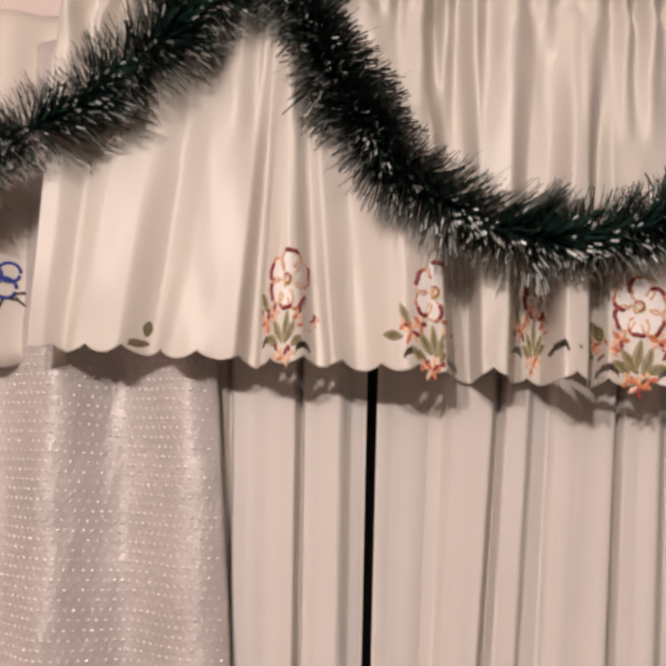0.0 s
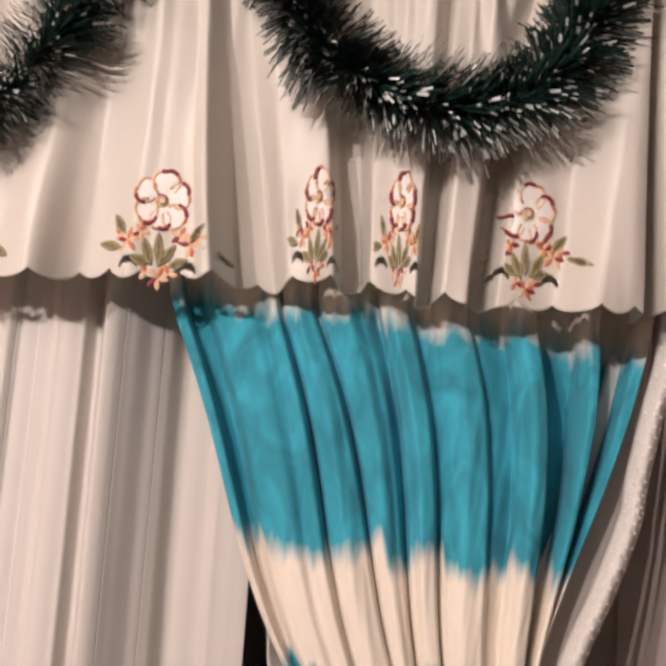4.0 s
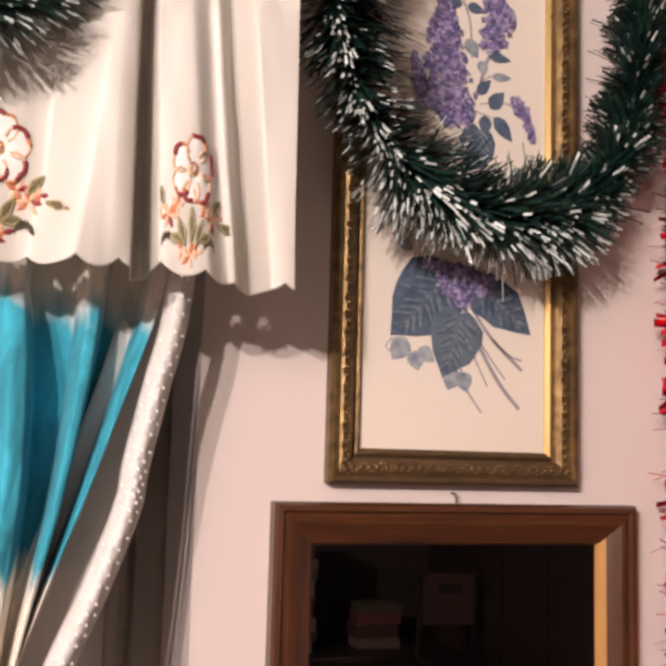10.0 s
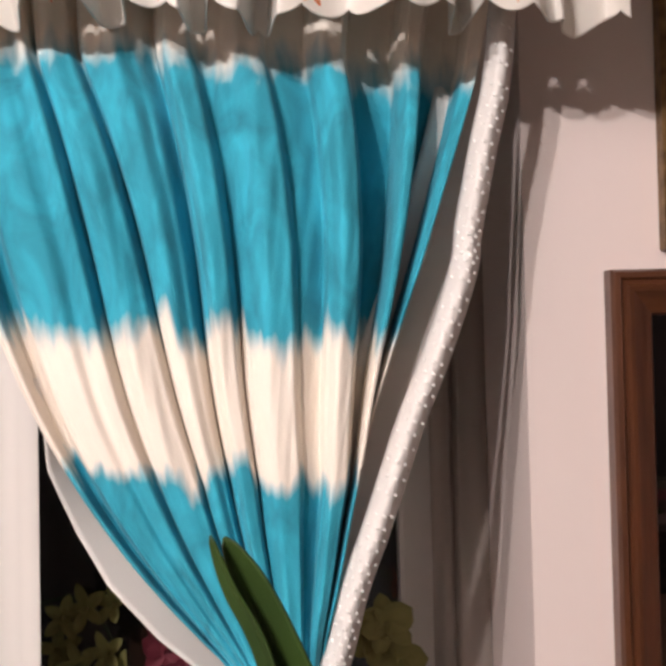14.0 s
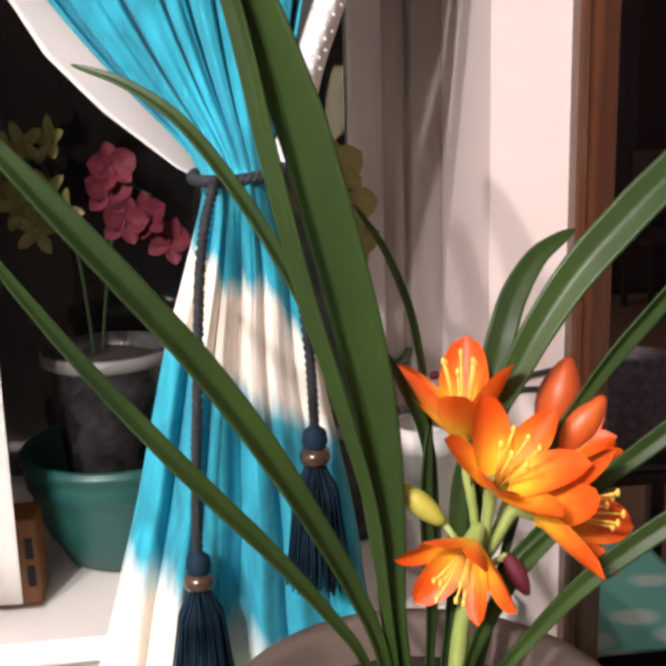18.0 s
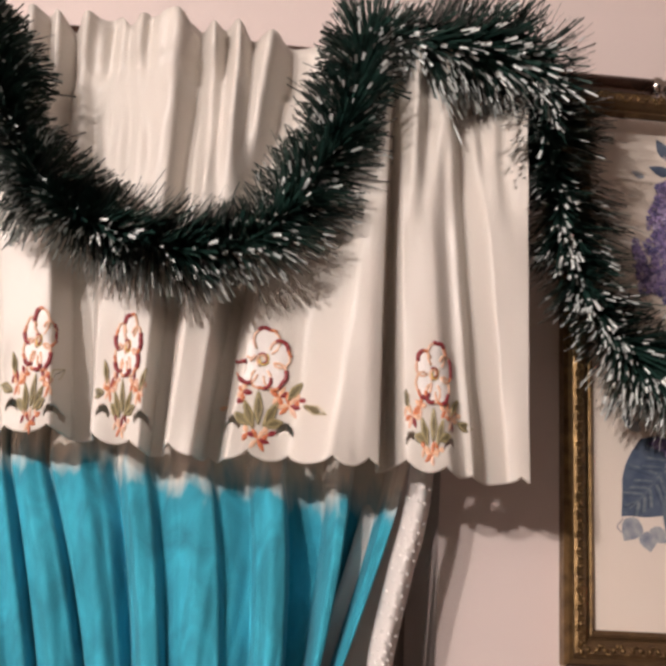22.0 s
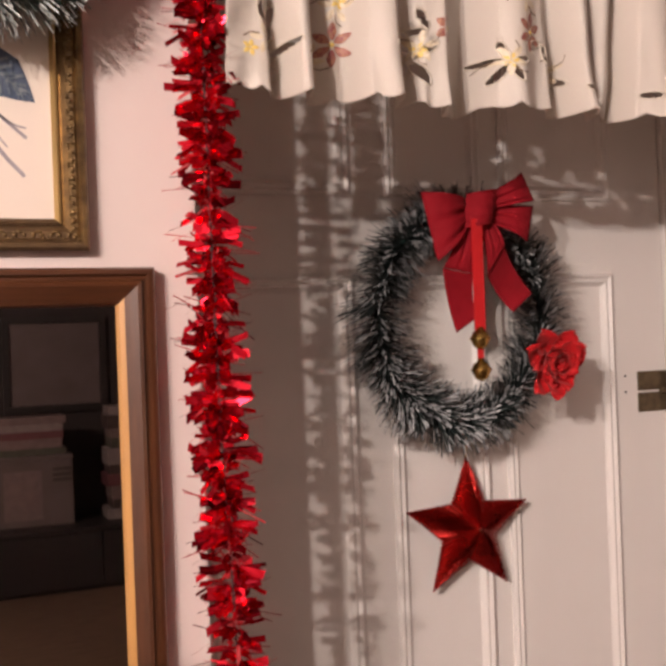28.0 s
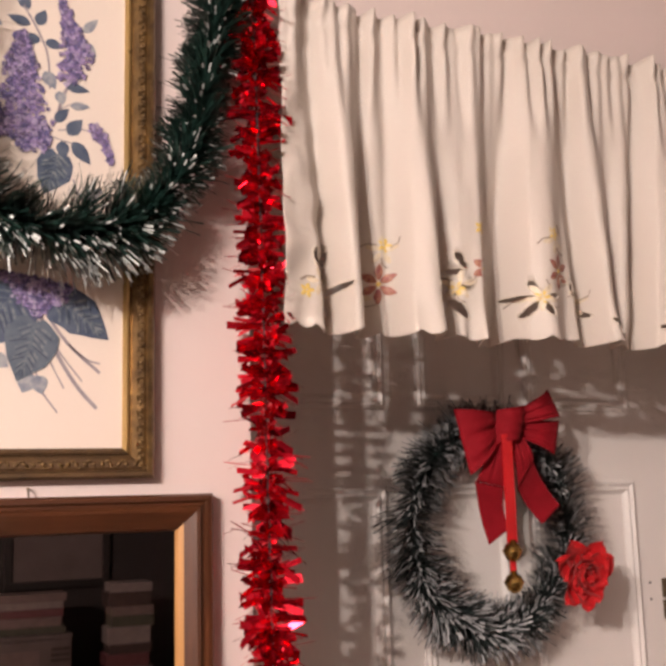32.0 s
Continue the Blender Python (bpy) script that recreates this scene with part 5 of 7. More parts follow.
def door_valance_place(u, v):
    w = down_rows(v)
    x = R_X0 + (R_X1 - R_X0) * u
    hem = R_HEM + 0.008 * noise.noise((x * 13, 0.2, 4.4)) - 0.007 * abs(math.sin(x * 80 + 3 * noise.noise((x * 8, 1, 1)))) - 0.010 * (x - 0.4)
    z = R_TOP + 0.010 * noise.noise((x * 45, 3, 0)) * (1 - w) - (R_TOP - hem) * w
    return x, door_valance_y(x, z), z


# cut petals: middle, turn, length, half width
CUTS = []
for cx, cz, turns, reach in ((0.404, 2.012, (1.3, 2.0, -1.5), 0.020), (0.408, 1.985, (0.4, -1.2), 0.016), (0.624, 1.994, (0.6, 1.8, 2.9, 4.3, 5.3), 0.021), (0.648, 2.034, (2.0, 3.2), 0.017), (0.770, 1.992, (0.2, 1.9, 2.9, 4.1, 5.3), 0.016),
                             (0.838, 2.030, (3.4, 5.0), 0.014), (0.866, 1.994, (1.5, 2.6, 4.4, 5.6), 0.015), (0.933, 1.955, (1.4, 2.8, 4.4), 0.015), (1.082, 1.972, (0.3, 1.3, 2.3, 3.6, 5.0), 0.020), (1.045, 1.957, (0.1, 1.2, 3.1), 0.016),
                             (1.32, 1.97, (0.2, 1.5, 2.8, 4.2), 0.017), (1.47, 1.966, (0.4, 2.2, 3.9), 0.016)):
    for a in turns:
        CUTS.append((cx + 1.15 * reach * math.cos(a), cz + 1.15 * reach * math.sin(a), a, 0.90 * reach, 0.31 * reach))


def in_star_cut(x, z):
    for px, pz, a, long, wide in CUTS:
        u = (x - px) * math.cos(a) + (z - pz) * math.sin(a)
        w = -(x - px) * math.sin(a) + (z - pz) * math.cos(a)
        if (u / long) ** 2 + (w / wide) ** 2 < 1:
            return True
    return False


door_val = thing("door_valance", "cream gathered cotton valance with cutwork and small maroon flowers", "valance")
dv = cloth("cloth", 860, 64, door_valance_place, COTTON, door_val, "cream cotton with star-shaped cutwork")
cut(dv, in_star_cut)
EYELET = material("cream_buttonhole_stitch", (0.82, 0.76, 0.66), 0.6, mix=(0.74, 0.66, 0.54), scale=200)
put = on_cloth(door_valance_y, 0.0, 1.0, 0.0)
for px, pz, a, long, wide in CUTS:
    bm = bmesh.new()
    rim = [(px + 1.1 * long * math.cos(a) * math.cos(q) - 1.2 * wide * math.sin(a) * math.sin(q), pz + 1.1 * long * math.sin(a) * math.cos(q) + 1.2 * wide * math.cos(a) * math.sin(q)) for q in [k * 6.2832 / 14 for k in range(15)]]
    add_stitch(bm, put, rim, 0.0011)
    part("buttonhole_edge", bm, EYELET, door_val, smooth=True)
MAROON = material("maroon_thread", (0.24, 0.035, 0.05), 0.5, mix=(0.50, 0.26, 0.16), scale=220, amount=0.3)
for cx, cz, size in ((0.507, 2.010, 1.1), (0.677, 2.038, 0.85), (0.810, 2.040, 1.05), (1.115, 2.010, 1.0), (1.26, 1.99, 1.0), (1.42, 1.99, 1.0)):
    put = on_cloth(door_valance_y, cx, 1.0, cz)
    flower = None
    for k in range(6):
        t = k * 1.047 + 0.5
        bm = bmesh.new()
        add_patch(bm, put, 0.014 * size * math.cos(t), 0.017 * size * math.sin(t), 0.023 * size, 0.0135, t, 0.0018)
        flower = part("maroon_petal", bm, MAROON, door_val, "maroon embroidered petal", smooth=True)
    bm = bmesh.new()
    add_patch(bm, put, 0, 0, 0.008, 0.008, 0, 0.003)
    part("flower_heart", bm, THREAD_GOLD, door_val, "yellow embroidered flower heart", smooth=True)
for cx, cz in ((0.516, 2.070), (0.470, 1.985), (0.800, 2.100), (0.772, 1.995), (0.634, 2.006), (0.674, 2.104), (1.105, 2.062), (1.082, 1.974), (0.372, 1.985), (1.23, 2.05)):
    put = on_cloth(door_valance_y, cx, 1.0, cz)
    bm = bmesh.new()
    for k in range(5):
        t = k * 1.257
        add_patch(bm, put, 0.0065 * math.cos(t), 0.0065 * math.sin(t), 0.011, 0.007, t, 0.0014)
    part("yellow_flower", bm, THREAD_GOLD, door_val, "small yellow embroidered flower", smooth=True)
CREAM_SILK = material("cream_silk_thread", (0.80, 0.72, 0.58), 0.45, mix=(0.66, 0.54, 0.36), scale=160)
BROWN_THREAD = material("brown_thread", (0.20, 0.125, 0.075), 0.55, mix=(0.30, 0.20, 0.12), scale=160)
for cx, cz, turn in ((0.637, 2.012, 0.2), (0.772, 1.996, 0.9), (0.868, 1.998, 0.4), (1.080, 1.974, 0.7), (0.397, 2.000, 0.5), (0.475, 1.992, 1.1), (0.512, 2.062, 0.3), (0.802, 2.090, 0.8)):
    put = on_cloth(door_valance_y, cx, 1.0, cz)
    for k in range(5):
        t = turn + k * 1.257
        bm = bmesh.new()
        add_patch(bm, put, 0.014 * math.cos(t), 0.014 * math.sin(t), 0.020, 0.010, t, 0.0012)
        part("cream_petal", bm, CREAM_SILK, door_val, "cream embroidered petal", smooth=True)
    bm = bmesh.new()
    for k in range(3):
        t = turn + 2.1 * k
        add_stitch(bm, put, [(0.012 * math.cos(t), 0.012 * math.sin(t)), (0.024 * math.cos(t + 0.2), 0.022 * math.sin(t + 0.2)), (0.033 * math.cos(t + 0.5), 0.028 * math.sin(t + 0.5))], 0.0009)
    part("brown_stem", bm, BROWN_THREAD, door_val, "brown embroidered stem", smooth=True)
door_rod = thing("door_curtain_rod", "thin white rod through the door valance", "curtain rod")
part("pole", tube([(0.318, -0.020, 2.412), (1.68, -0.020, 2.412)], 0.006, 10), WHITE_PAINT, door_rod, smooth=True)

# ---- hinges and door furniture ----
hinge = thing("cupboard_hinge", "worn brass surface hinge with a knuckle pin", "hinge")
part("leaf", box(1.357, 1.434, DEEP - 0.004, DEEP, 1.415, 1.455, 0.001), OLD_BRASS, hinge)
part("leaf", box(1.357, 1.434, DEEP - 0.004, DEEP, 1.460, 1.500, 0.001), OLD_BRASS, hinge)
part("leaf", box(1.426, 1.500, DEEP - 0.016, DEEP - 0.012, 1.418, 1.499, 0.001), OLD_BRASS, hinge)
part("knuckle", tube([(1.41, DEEP - 0.010, 1.4575), (1.496, DEEP - 0.014, 1.4575)], 0.006, 10), OLD_BRASS, hinge)
for x in (1.367, 1.412):
    for z in (1.425, 1.445, 1.470, 1.490):
        part("screw", lathe([(0.0001, 0.0), (0.003, 0.0), (0.003, 0.0015), (0.0001, 0.002)], 8, Matrix.Translation((x, DEEP - 0.004, z)) @ Matrix.Rotation(radians(90), 4, "X")), OLD_BRASS, hinge)

for z in (1.492, 1.458):
    part("nail_hole", lathe([(0.0001, 0.0), (0.0026, 0.0), (0.0026, 0.0012), (0.0001, 0.0014)], 8, Matrix.Translation((1.326, DEEP - 0.0002, z)) @ Matrix.Rotation(radians(90), 4, "X")), BLACK, door, "small dark nail hole")

# ---- wreath ----
wreath = thing("christmas_wreath", "frosted green tinsel wreath hung on the white door", "wreath")
WX, WY, WZ = 0.893, DEEP - 0.075, 1.625
WREATH_GREEN = material("dull_wreath_foil", (0.010, 0.017, 0.017), 0.35, spec=0.6, mix=(0.030, 0.040, 0.040), scale=30, random_value=0.7)
FROST = material("grey_frosted_needle", (0.52, 0.53, 0.54), 0.5, mix=(0.30, 0.32, 0.34), scale=60, random_value=0.5)
ring = [(WX + 0.172 * math.cos(a), WY, WZ + 0.190 * math.sin(a)) for a in [k * 6.2832 / 28 for k in range(29)]]
tinsel("christmas_wreath", "", ring, 0.066, 11000, parent=wreath, seed=31, snow=0.50, width=0.0014, even=True, dark=WREATH_GREEN, frost=FROST, white=(0.42, 0.85))
RIBBON = material("red_velvet_ribbon", (0.30, 0.004, 0.013), 0.8, spec=0.25, mix=(0.22, 0.003, 0.009), scale=30, bump=0.25, bump_scale=500)
bow = thing("ribbon_bow", "red velvet ribbon bow tied on top of the wreath", "bow")
BX, BY, BZ = 0.885, DEEP - 0.156, 1.816


def ribbon(name, near, far, pleats=0.0, bulge=0.02, rows=16, lift=0.0):
    """A ribbon from the edge near ((x, z), (x, z)) at the knot to the edge far; pleats run from the knot outwards."""
    (ax, az), (bx, bz) = near
    (cx, cz), (dx, dz) = far

    def place(u, v):
        x = (ax + (bx - ax) * u) * (1 - v) + (cx + (dx - cx) * u) * v
        z = (az + (bz - az) * u) * (1 - v) + (cz + (dz - cz) * u) * v
        y = BY - bulge * math.sin(math.pi * v * 0.85) - lift + pleats * (math.sin(u * 16) + 0.5 * math.sin(u * 29 + 1)) * (1.1 - v) * min(1, v * 4 + 0.3)
        return x, y, z

    return cloth(name, 24, rows, place, RIBBON, bow, thick=0.002)


ribbon("loop", ((0.860, 1.838), (0.866, 1.790)), ((0.767, 1.843), (0.796, 1.722)), 0.005, 0.026)
ribbon("loop", ((0.905, 1.844), (0.918, 1.818)), ((0.968, 1.881), (0.993, 1.830)), 0.0025, 0.020, lift=0.012)
ribbon("loop", ((0.915, 1.822), (0.916, 1.790)), ((1.000, 1.823), (0.985, 1.758)), 0.0025, 0.016)
ribbon("tail", ((0.858, 1.80), (0.884, 1.79)), ((0.812, 1.712), (0.872, 1.70)), 0.003, 0.008)
ribbon("tail", ((0.812, 1.712), (0.872, 1.70)), ((0.838, 1.597), (0.880, 1.622)), 0.0, -0.010)
ribbon("tail", ((0.886, 1.80), (0.918, 1.79)), ((0.899, 1.698), (0.936, 1.750)), 0.002, 0.008, lift=0.004)
ribbon("tail", ((0.899, 1.698), (0.936, 1.750)), ((0.955, 1.630), (0.996, 1.664)), 0.0, -0.012, lift=0.004)
knot_verts, knot_faces = [], []
for j in range(13):
    for i in range(17):
        u, v = i / 16 - 0.5, j / 12 - 0.5
        bow_out = 0.030 * math.cos(u * 2.9) ** 0.6 * (1 - 0.5 * v * v)
        knot_verts.append((BX + 0.062 * u * (1 + 0.15 * v) + 0.012 * v, BY - 0.004 - bow_out - 0.002 * math.sin(v * 22 + u * 5), BZ + 0.062 * v + 0.01 * u))
for j in range(12):
    for i in range(16):
        knot_faces.append((j * 17 + i, j * 17 + i + 1, j * 17 + i + 18, j * 17 + i + 17))
data_part("knot", mesh_of("knot", knot_verts, knot_faces, RIBBON), bow)
STRAP = material("red_satin_strap", (0.60, 0.014, 0.018), 0.35, mix=(0.50, 0.010, 0.014), scale=30)
strap = thing("bell_strap", "narrow red strap with two small brass bells", "bells")
part("strap", box(BX - 0.028, BX - 0.006, BY - 0.028, BY - 0.024, 1.60, BZ - 0.02, 0.001), STRAP, strap)
part("strap", box(BX - 0.024, BX - 0.011, BY - 0.027, BY - 0.024, 1.535, 1.575, 0.001), STRAP, strap)
for z in (1.586, 1.531):
    bell = part("bell", lathe([(0.0001, 0.020), (0.006, 0.020), (0.007, 0.014), (0.013, 0.011), (0.0165, 0.002), (0.017, -0.001), (0.0165, -0.004), (0.012, -0.014), (0.005, -0.019), (0.0001, -0.020)], 24, Matrix.Translation((BX - 0.019, BY - 0.028, z))), BRASS, strap, "small round brass bell", smooth=True)
    part("rim", lathe([(0.0165, -0.003), (0.0185, -0.001), (0.0185, 0.001), (0.0165, 0.003)], 24, Matrix.Translation((BX - 0.019, BY - 0.028, z))), BRASS, bell, smooth=True)
poin = thing("silk_flower", "red silk flower pinned to the wreath", "artificial flower")
SILK = material("red_silk_petal", (0.56, 0.008, 0.012), 0.6, sheen=0.1, spec=0.3, mix=(0.50, 0.008, 0.012), scale=40, bump=0.2, bump_scale=200)


def petal_mesh(length, width, cup, nu=6, nv=8, wave=0.0, blunt=0.55):
    """A rounded petal along y that cups upwards."""
    verts, faces = [], []
    for j in range(nv + 1):
        v = j / nv
        w = width * max(math.sin(math.pi * min(0.10 + 0.90 * v ** 1.15, 1.0)), 0.0) ** blunt
        for i in range(nu + 1):
            u = i / nu - 0.5
            verts.append((u * w, v * length, cup * length * v * v + 0.9 * w * u * u + wave * math.sin(v * 9 + u * 4)))
    for j in range(nv):
        for i in range(nu):
            a = j * (nu + 1) + i
            faces.append((a, a + 1, a + nu + 2, a + nu + 1))
    return verts, faces


for ring_n, (count, length, lift) in enumerate(((10, 0.066, 18), (9, 0.060, 36), (8, 0.050, 54), (6, 0.036, 74))):
    for k in range(count):
        v, f = petal_mesh(length * rnd.uniform(0.75, 1.2), 0.052 - 0.006 * ring_n, 0.12, 8, 12, wave=0.005, blunt=0.6)
        p = data_part("petal", mesh_of("petal", v, f, SILK), poin)
        p.matrix_basis = Matrix.Translation((1.042, DEEP - 0.135 - 0.004 * ring_n, 1.533)) @ Matrix.Rotation(radians(90), 4, "X") @ Matrix.Rotation(6.283 * k / count + ring_n * 0.5 + rnd.uniform(-0.15, 0.15), 4, "Z") @ Matrix.Rotation(radians(lift + rnd.uniform(-8, 8)), 4, "X")
star = thing("foil_star", "red embossed foil star hanging below the wreath", "star")
STAR_FOIL = material("embossed_red_foil", (0.42, 0.018, 0.012), 0.28, metal=0.8, mix=(0.30, 0.008, 0.008), scale=25, bump=0.5, bump_scale=220)
SX, SY, SZ = 0.918, DEEP - 0.030, 1.222
for k in range(5):
    a0 = radians(90 + 72 * k)
    bm = bmesh.new()
    c = bm.verts.new((SX + 0.006, SY - 0.036, SZ + 0.002))
    tip = bm.verts.new((SX + 0.137 * math.cos(a0), SY, SZ + 0.137 * math.sin(a0)))
    l = bm.verts.new((SX + 0.058 * math.cos(a0 + 0.628), SY, SZ + 0.058 * math.sin(a0 + 0.628)))
    r2 = bm.verts.new((SX + 0.058 * math.cos(a0 - 0.628), SY, SZ + 0.058 * math.sin(a0 - 0.628)))
    for edge in (l, r2):
        rim = [edge.co.lerp(tip.co, q / 18) + Vector((0, 0.0022 if q % 2 else -0.0012, 0)) * (0 < q < 18) for q in range(19)]
        last = None
        for q, p in enumerate(rim):
            now = (bm.verts.new(c.co.lerp(p, 0.04)), bm.verts.new(c.co.lerp(p, 0.55) + Vector((0, 0.0035 if q % 2 else -0.001, 0)) * (0 < q < 18)), bm.verts.new(p))
            if last:
                bm.faces.new((last[0], now[0], now[1], last[1]))
                bm.faces.new((last[1], now[1], now[2], last[2]))
            last = now
    bmesh.ops.delete(bm, geom=[v for v in bm.verts if not v.link_faces], context="VERTS")
    bmesh.ops.recalc_face_normals(bm, faces=bm.faces)
    point = part("star_point", bm, STAR_FOIL, star)
    bm = bmesh.new()
    for side in (0.628, -0.628):
        e0 = Vector((SX + 0.058 * math.cos(a0 + side), SY, SZ + 0.058 * math.sin(a0 + side)))
        e1 = Vector((SX + 0.137 * math.cos(a0), SY, SZ + 0.137 * math.sin(a0)))
        for q in range(13):
            p0 = e0.lerp(e1, q / 13)
            p1 = e0.lerp(e1, (q + 1) / 13)
            mid = (p0 + p1) / 2 + (p0 + p1 - 2 * Vector((SX, SY, SZ))).normalized() * 0.007
            vs = [bm.verts.new(v) for v in (p0, mid, p1, p1 + Vector((0, -0.004, 0)), p0 + Vector((0, -0.004, 0)))]
            bm.faces.new(vs)
    part("scalloped_edge", bm, STAR_FOIL, point)
part("thread", tube([(SX, SY, SZ + 0.137), (SX - 0.004, SY - 0.01, 1.40)], 0.0012, 6), THREAD_GOLD, star, "gold hanging thread")


# ---- the table with the flowering plant ----
TABLE = 0.66


def table_cloth_material():
    m = material("turquoise_tablecloth", (0.10, 0.36, 0.31), 0.6, mix=(0.12, 0.40, 0.35), scale=20, bump=0.15, bump_scale=500)
    nt = m.node_tree
    b = nt.nodes["Principled BSDF"]
    coord = nt.nodes.new("ShaderNodeTexCoord")
    mp = nt.nodes.new("ShaderNodeMapping")
    mp.inputs["Scale"].default_value = (9, 14, 0.01)
    mp.inputs["Rotation"].default_value = (0, 0, 0.5)
    nt.links.new(coord.outputs["Object"], mp.inputs["Vector"])
    vor = nt.nodes.new("ShaderNodeTexVoronoi")
    vor.inputs["Scale"].default_value, vor.inputs["Randomness"].default_value = 1, 0.45
    nt.links.new(mp.outputs[0], vor.inputs["Vector"])
    ramp = nt.nodes.new("ShaderNodeValToRGB")
    ramp.color_ramp.elements[0].position, ramp.color_ramp.elements[0].color = 0.27, (0.40, 0.52, 0.45, 1)
    ramp.color_ramp.elements[1].position, ramp.color_ramp.elements[1].color = 0.40, (0.115, 0.36, 0.31, 1)
    nt.links.new(vor.outputs["Distance"], ramp.inputs["Fac"])
    nt.links.new(ramp.outputs[0], b.inputs["Base Color"])
    return m


table = thing("side_table", "dark wooden side table under the window", "table")
TX0, TX1, TY0, TY1 = -0.98, 0.01, -0.72, -0.036
part("tabletop", box(TX0, TX1, TY0, TY1, TABLE - 0.028, TABLE - 0.003, 0.004), DARK_WOOD, table)
for x in (TX0 + 0.05, TX1 - 0.05):
    for y in (TY0 + 0.05, TY1 - 0.05):
        part("leg", box(x - 0.022, x + 0.022, y - 0.022, y + 0.022, 0, TABLE - 0.03, 0.004), DARK_WOOD, table)
spread = thing("tablecloth", "turquoise tablecloth with pale oval spots on the table", "tablecloth")


def spread_place(u, v):
    x = TX0 - 0.16 + (TX1 - TX0 + 0.18) * u
    y = TY0 - 0.16 + (TY1 - TY0 + 0.163) * v
    over = max(TX0 - x, 0) + max(TY0 - y, 0)
    fold = 0.012 * math.sin(x * 22) * (y < TY0)
    return max(x, TX0 - 0.006), max(y, TY0 - 0.006) - fold, TABLE - 0.001 - over


cloth("cloth", 110, 80, spread_place, table_cloth_material(), spread)

POT = material("weathered_clay_pot", (0.080, 0.056, 0.044), 0.75, mix=(0.120, 0.090, 0.072), scale=16, amount=0.6, bump=0.35, bump_scale=90)
SOIL = material("dark_soil", (0.010, 0.007, 0.005), 0.95, mix=(0.024, 0.015, 0.010), scale=60, bump=0.9, bump_scale=160)
PLX, PLY, RIM = -0.476, -0.395, 0.893
pot = thing("flower_pot", "weathered brown clay flower pot with a thick rim", "flower pot")
part("body", lathe([(0.001, TABLE + 0.001), (0.105, TABLE + 0.001), (0.112, TABLE + 0.012), (0.135, RIM - 0.06), (0.138, RIM - 0.055), (0.158, RIM - 0.05), (0.164, RIM - 0.008), (0.161, RIM), (0.147, RIM), (0.142, RIM - 0.006), (0.132, RIM - 0.045)], 56, Matrix.Translation((PLX, PLY, 0))), POT, pot, smooth=True)
part("soil", lathe([(0.129, RIM - 0.030), (0.09, RIM - 0.024), (0.05, RIM - 0.018), (0.0001, RIM - 0.016)], 48, Matrix.Translation((PLX, PLY, 0))), SOIL, pot, "dark potting soil")

plant = thing("clivia_plant", "potted clivia with long strap leaves and orange flowers", "plant")
BASE = Vector((PLX, PLY, RIM - 0.02))


def strap_leaf(knots, width, fold=0.5, face=(0.25, -1, 0.1), tip=0.85, mid=0.0):
    """A long blade along the knots, folded lightly along its middle."""
    pts = curve_points(knots, 10)
    n = len(pts)
    verts, faces = [], []
    cols = 10
    for i, p in enumerate(pts):
        t = i / (n - 1)
        d = (pts[min(i + 1, n - 1)] - pts[max(i - 1, 0)]).normalized()
        nrm = Vector(face)
        across = d.cross(nrm).normalized()
        nrm = across.cross(d).normalized()
        w = width * (0.62 + 0.38 * math.sin(math.pi * min(t / 0.9, 1) * 0.6 + 0.3))
        w *= 0.55 + 0.45 * min(1.0, t / 0.5)
        if t > tip:
            w *= math.sqrt(max(1 - ((t - tip) / (1 - tip)) ** 2, 0.0025))
        for c in range(cols + 1):
            u = c / cols - 0.5
            verts.append(p + across * w * u + nrm * (fold * w * (abs(u - mid) ** 1.15) - fold * w * 0.25))
    for i in range(n - 1):
        for c in range(cols):
            a = i * (cols + 1) + c
            faces.append((a, a + 1, a + cols + 2, a + cols + 1))
    ob = data_part("leaf", mesh_of("leaf", verts, faces, LEAF), plant)
    s = ob.modifiers.new("thickness", "SOLIDIFY")
    s.thickness, s.offset = 0.0016, 0
    return ob


def leaf_from(base_dx, *knots, **kw):
    return strap_leaf([BASE + Vector((base_dx, 0.0, 0))] + [Vector(k) for k in knots], **kw)


leaf_from(-0.012, (-0.501, -0.400, 0.980), (-0.504, -0.402, 1.049), (-0.511, -0.405, 1.130), (-0.524, -0.408, 1.199), (-0.542, -0.410, 1.274), (-0.562, -0.410, 1.348), (-0.600, -0.410, 1.447), (-0.625, -0.410, 1.497), width=0.031, fold=0.95, face=(0.15, -1, 0.0), tip=0.74, mid=-0.20)
leaf_from(-0.016, (-0.506, -0.410, 0.986), (-0.517, -0.415, 1.072), (-0.539, -0.420, 1.158), (-0.558, -0.420, 1.226), (-0.577, -0.420, 1.310), (-0.599, -0.420, 1.416), (-0.622, -0.420, 1.466), (-0.634, -0.420, 1.500), width=0.014, fold=0.5, face=(-0.6, -1, 0.1), tip=0.7)
leaf_from(-0.010, (-0.510, -0.400, 1.015), (-0.526, -0.390, 1.126), (-0.551, -0.380, 1.200), (-0.571, -0.370, 1.244), (-0.598, -0.360, 1.291), (-0.633, -0.350, 1.338), (-0.669, -0.340, 1.365), (-0.707, -0.330, 1.380), width=0.012, fold=0.45, face=(0.5, -1, 0.5), tip=0.6)
leaf_from(-0.02, (-0.511, -0.410, 0.956), (-0.530, -0.420, 1.010), (-0.559, -0.430, 1.072), (-0.592, -0.440, 1.133), (-0.627, -0.445, 1.188), (-0.663, -0.450, 1.236), (-0.712, -0.450, 1.296), (-0.760, -0.450, 1.354), width=0.020, fold=0.6, face=(0.3, -1, 0.7), tip=0.78)
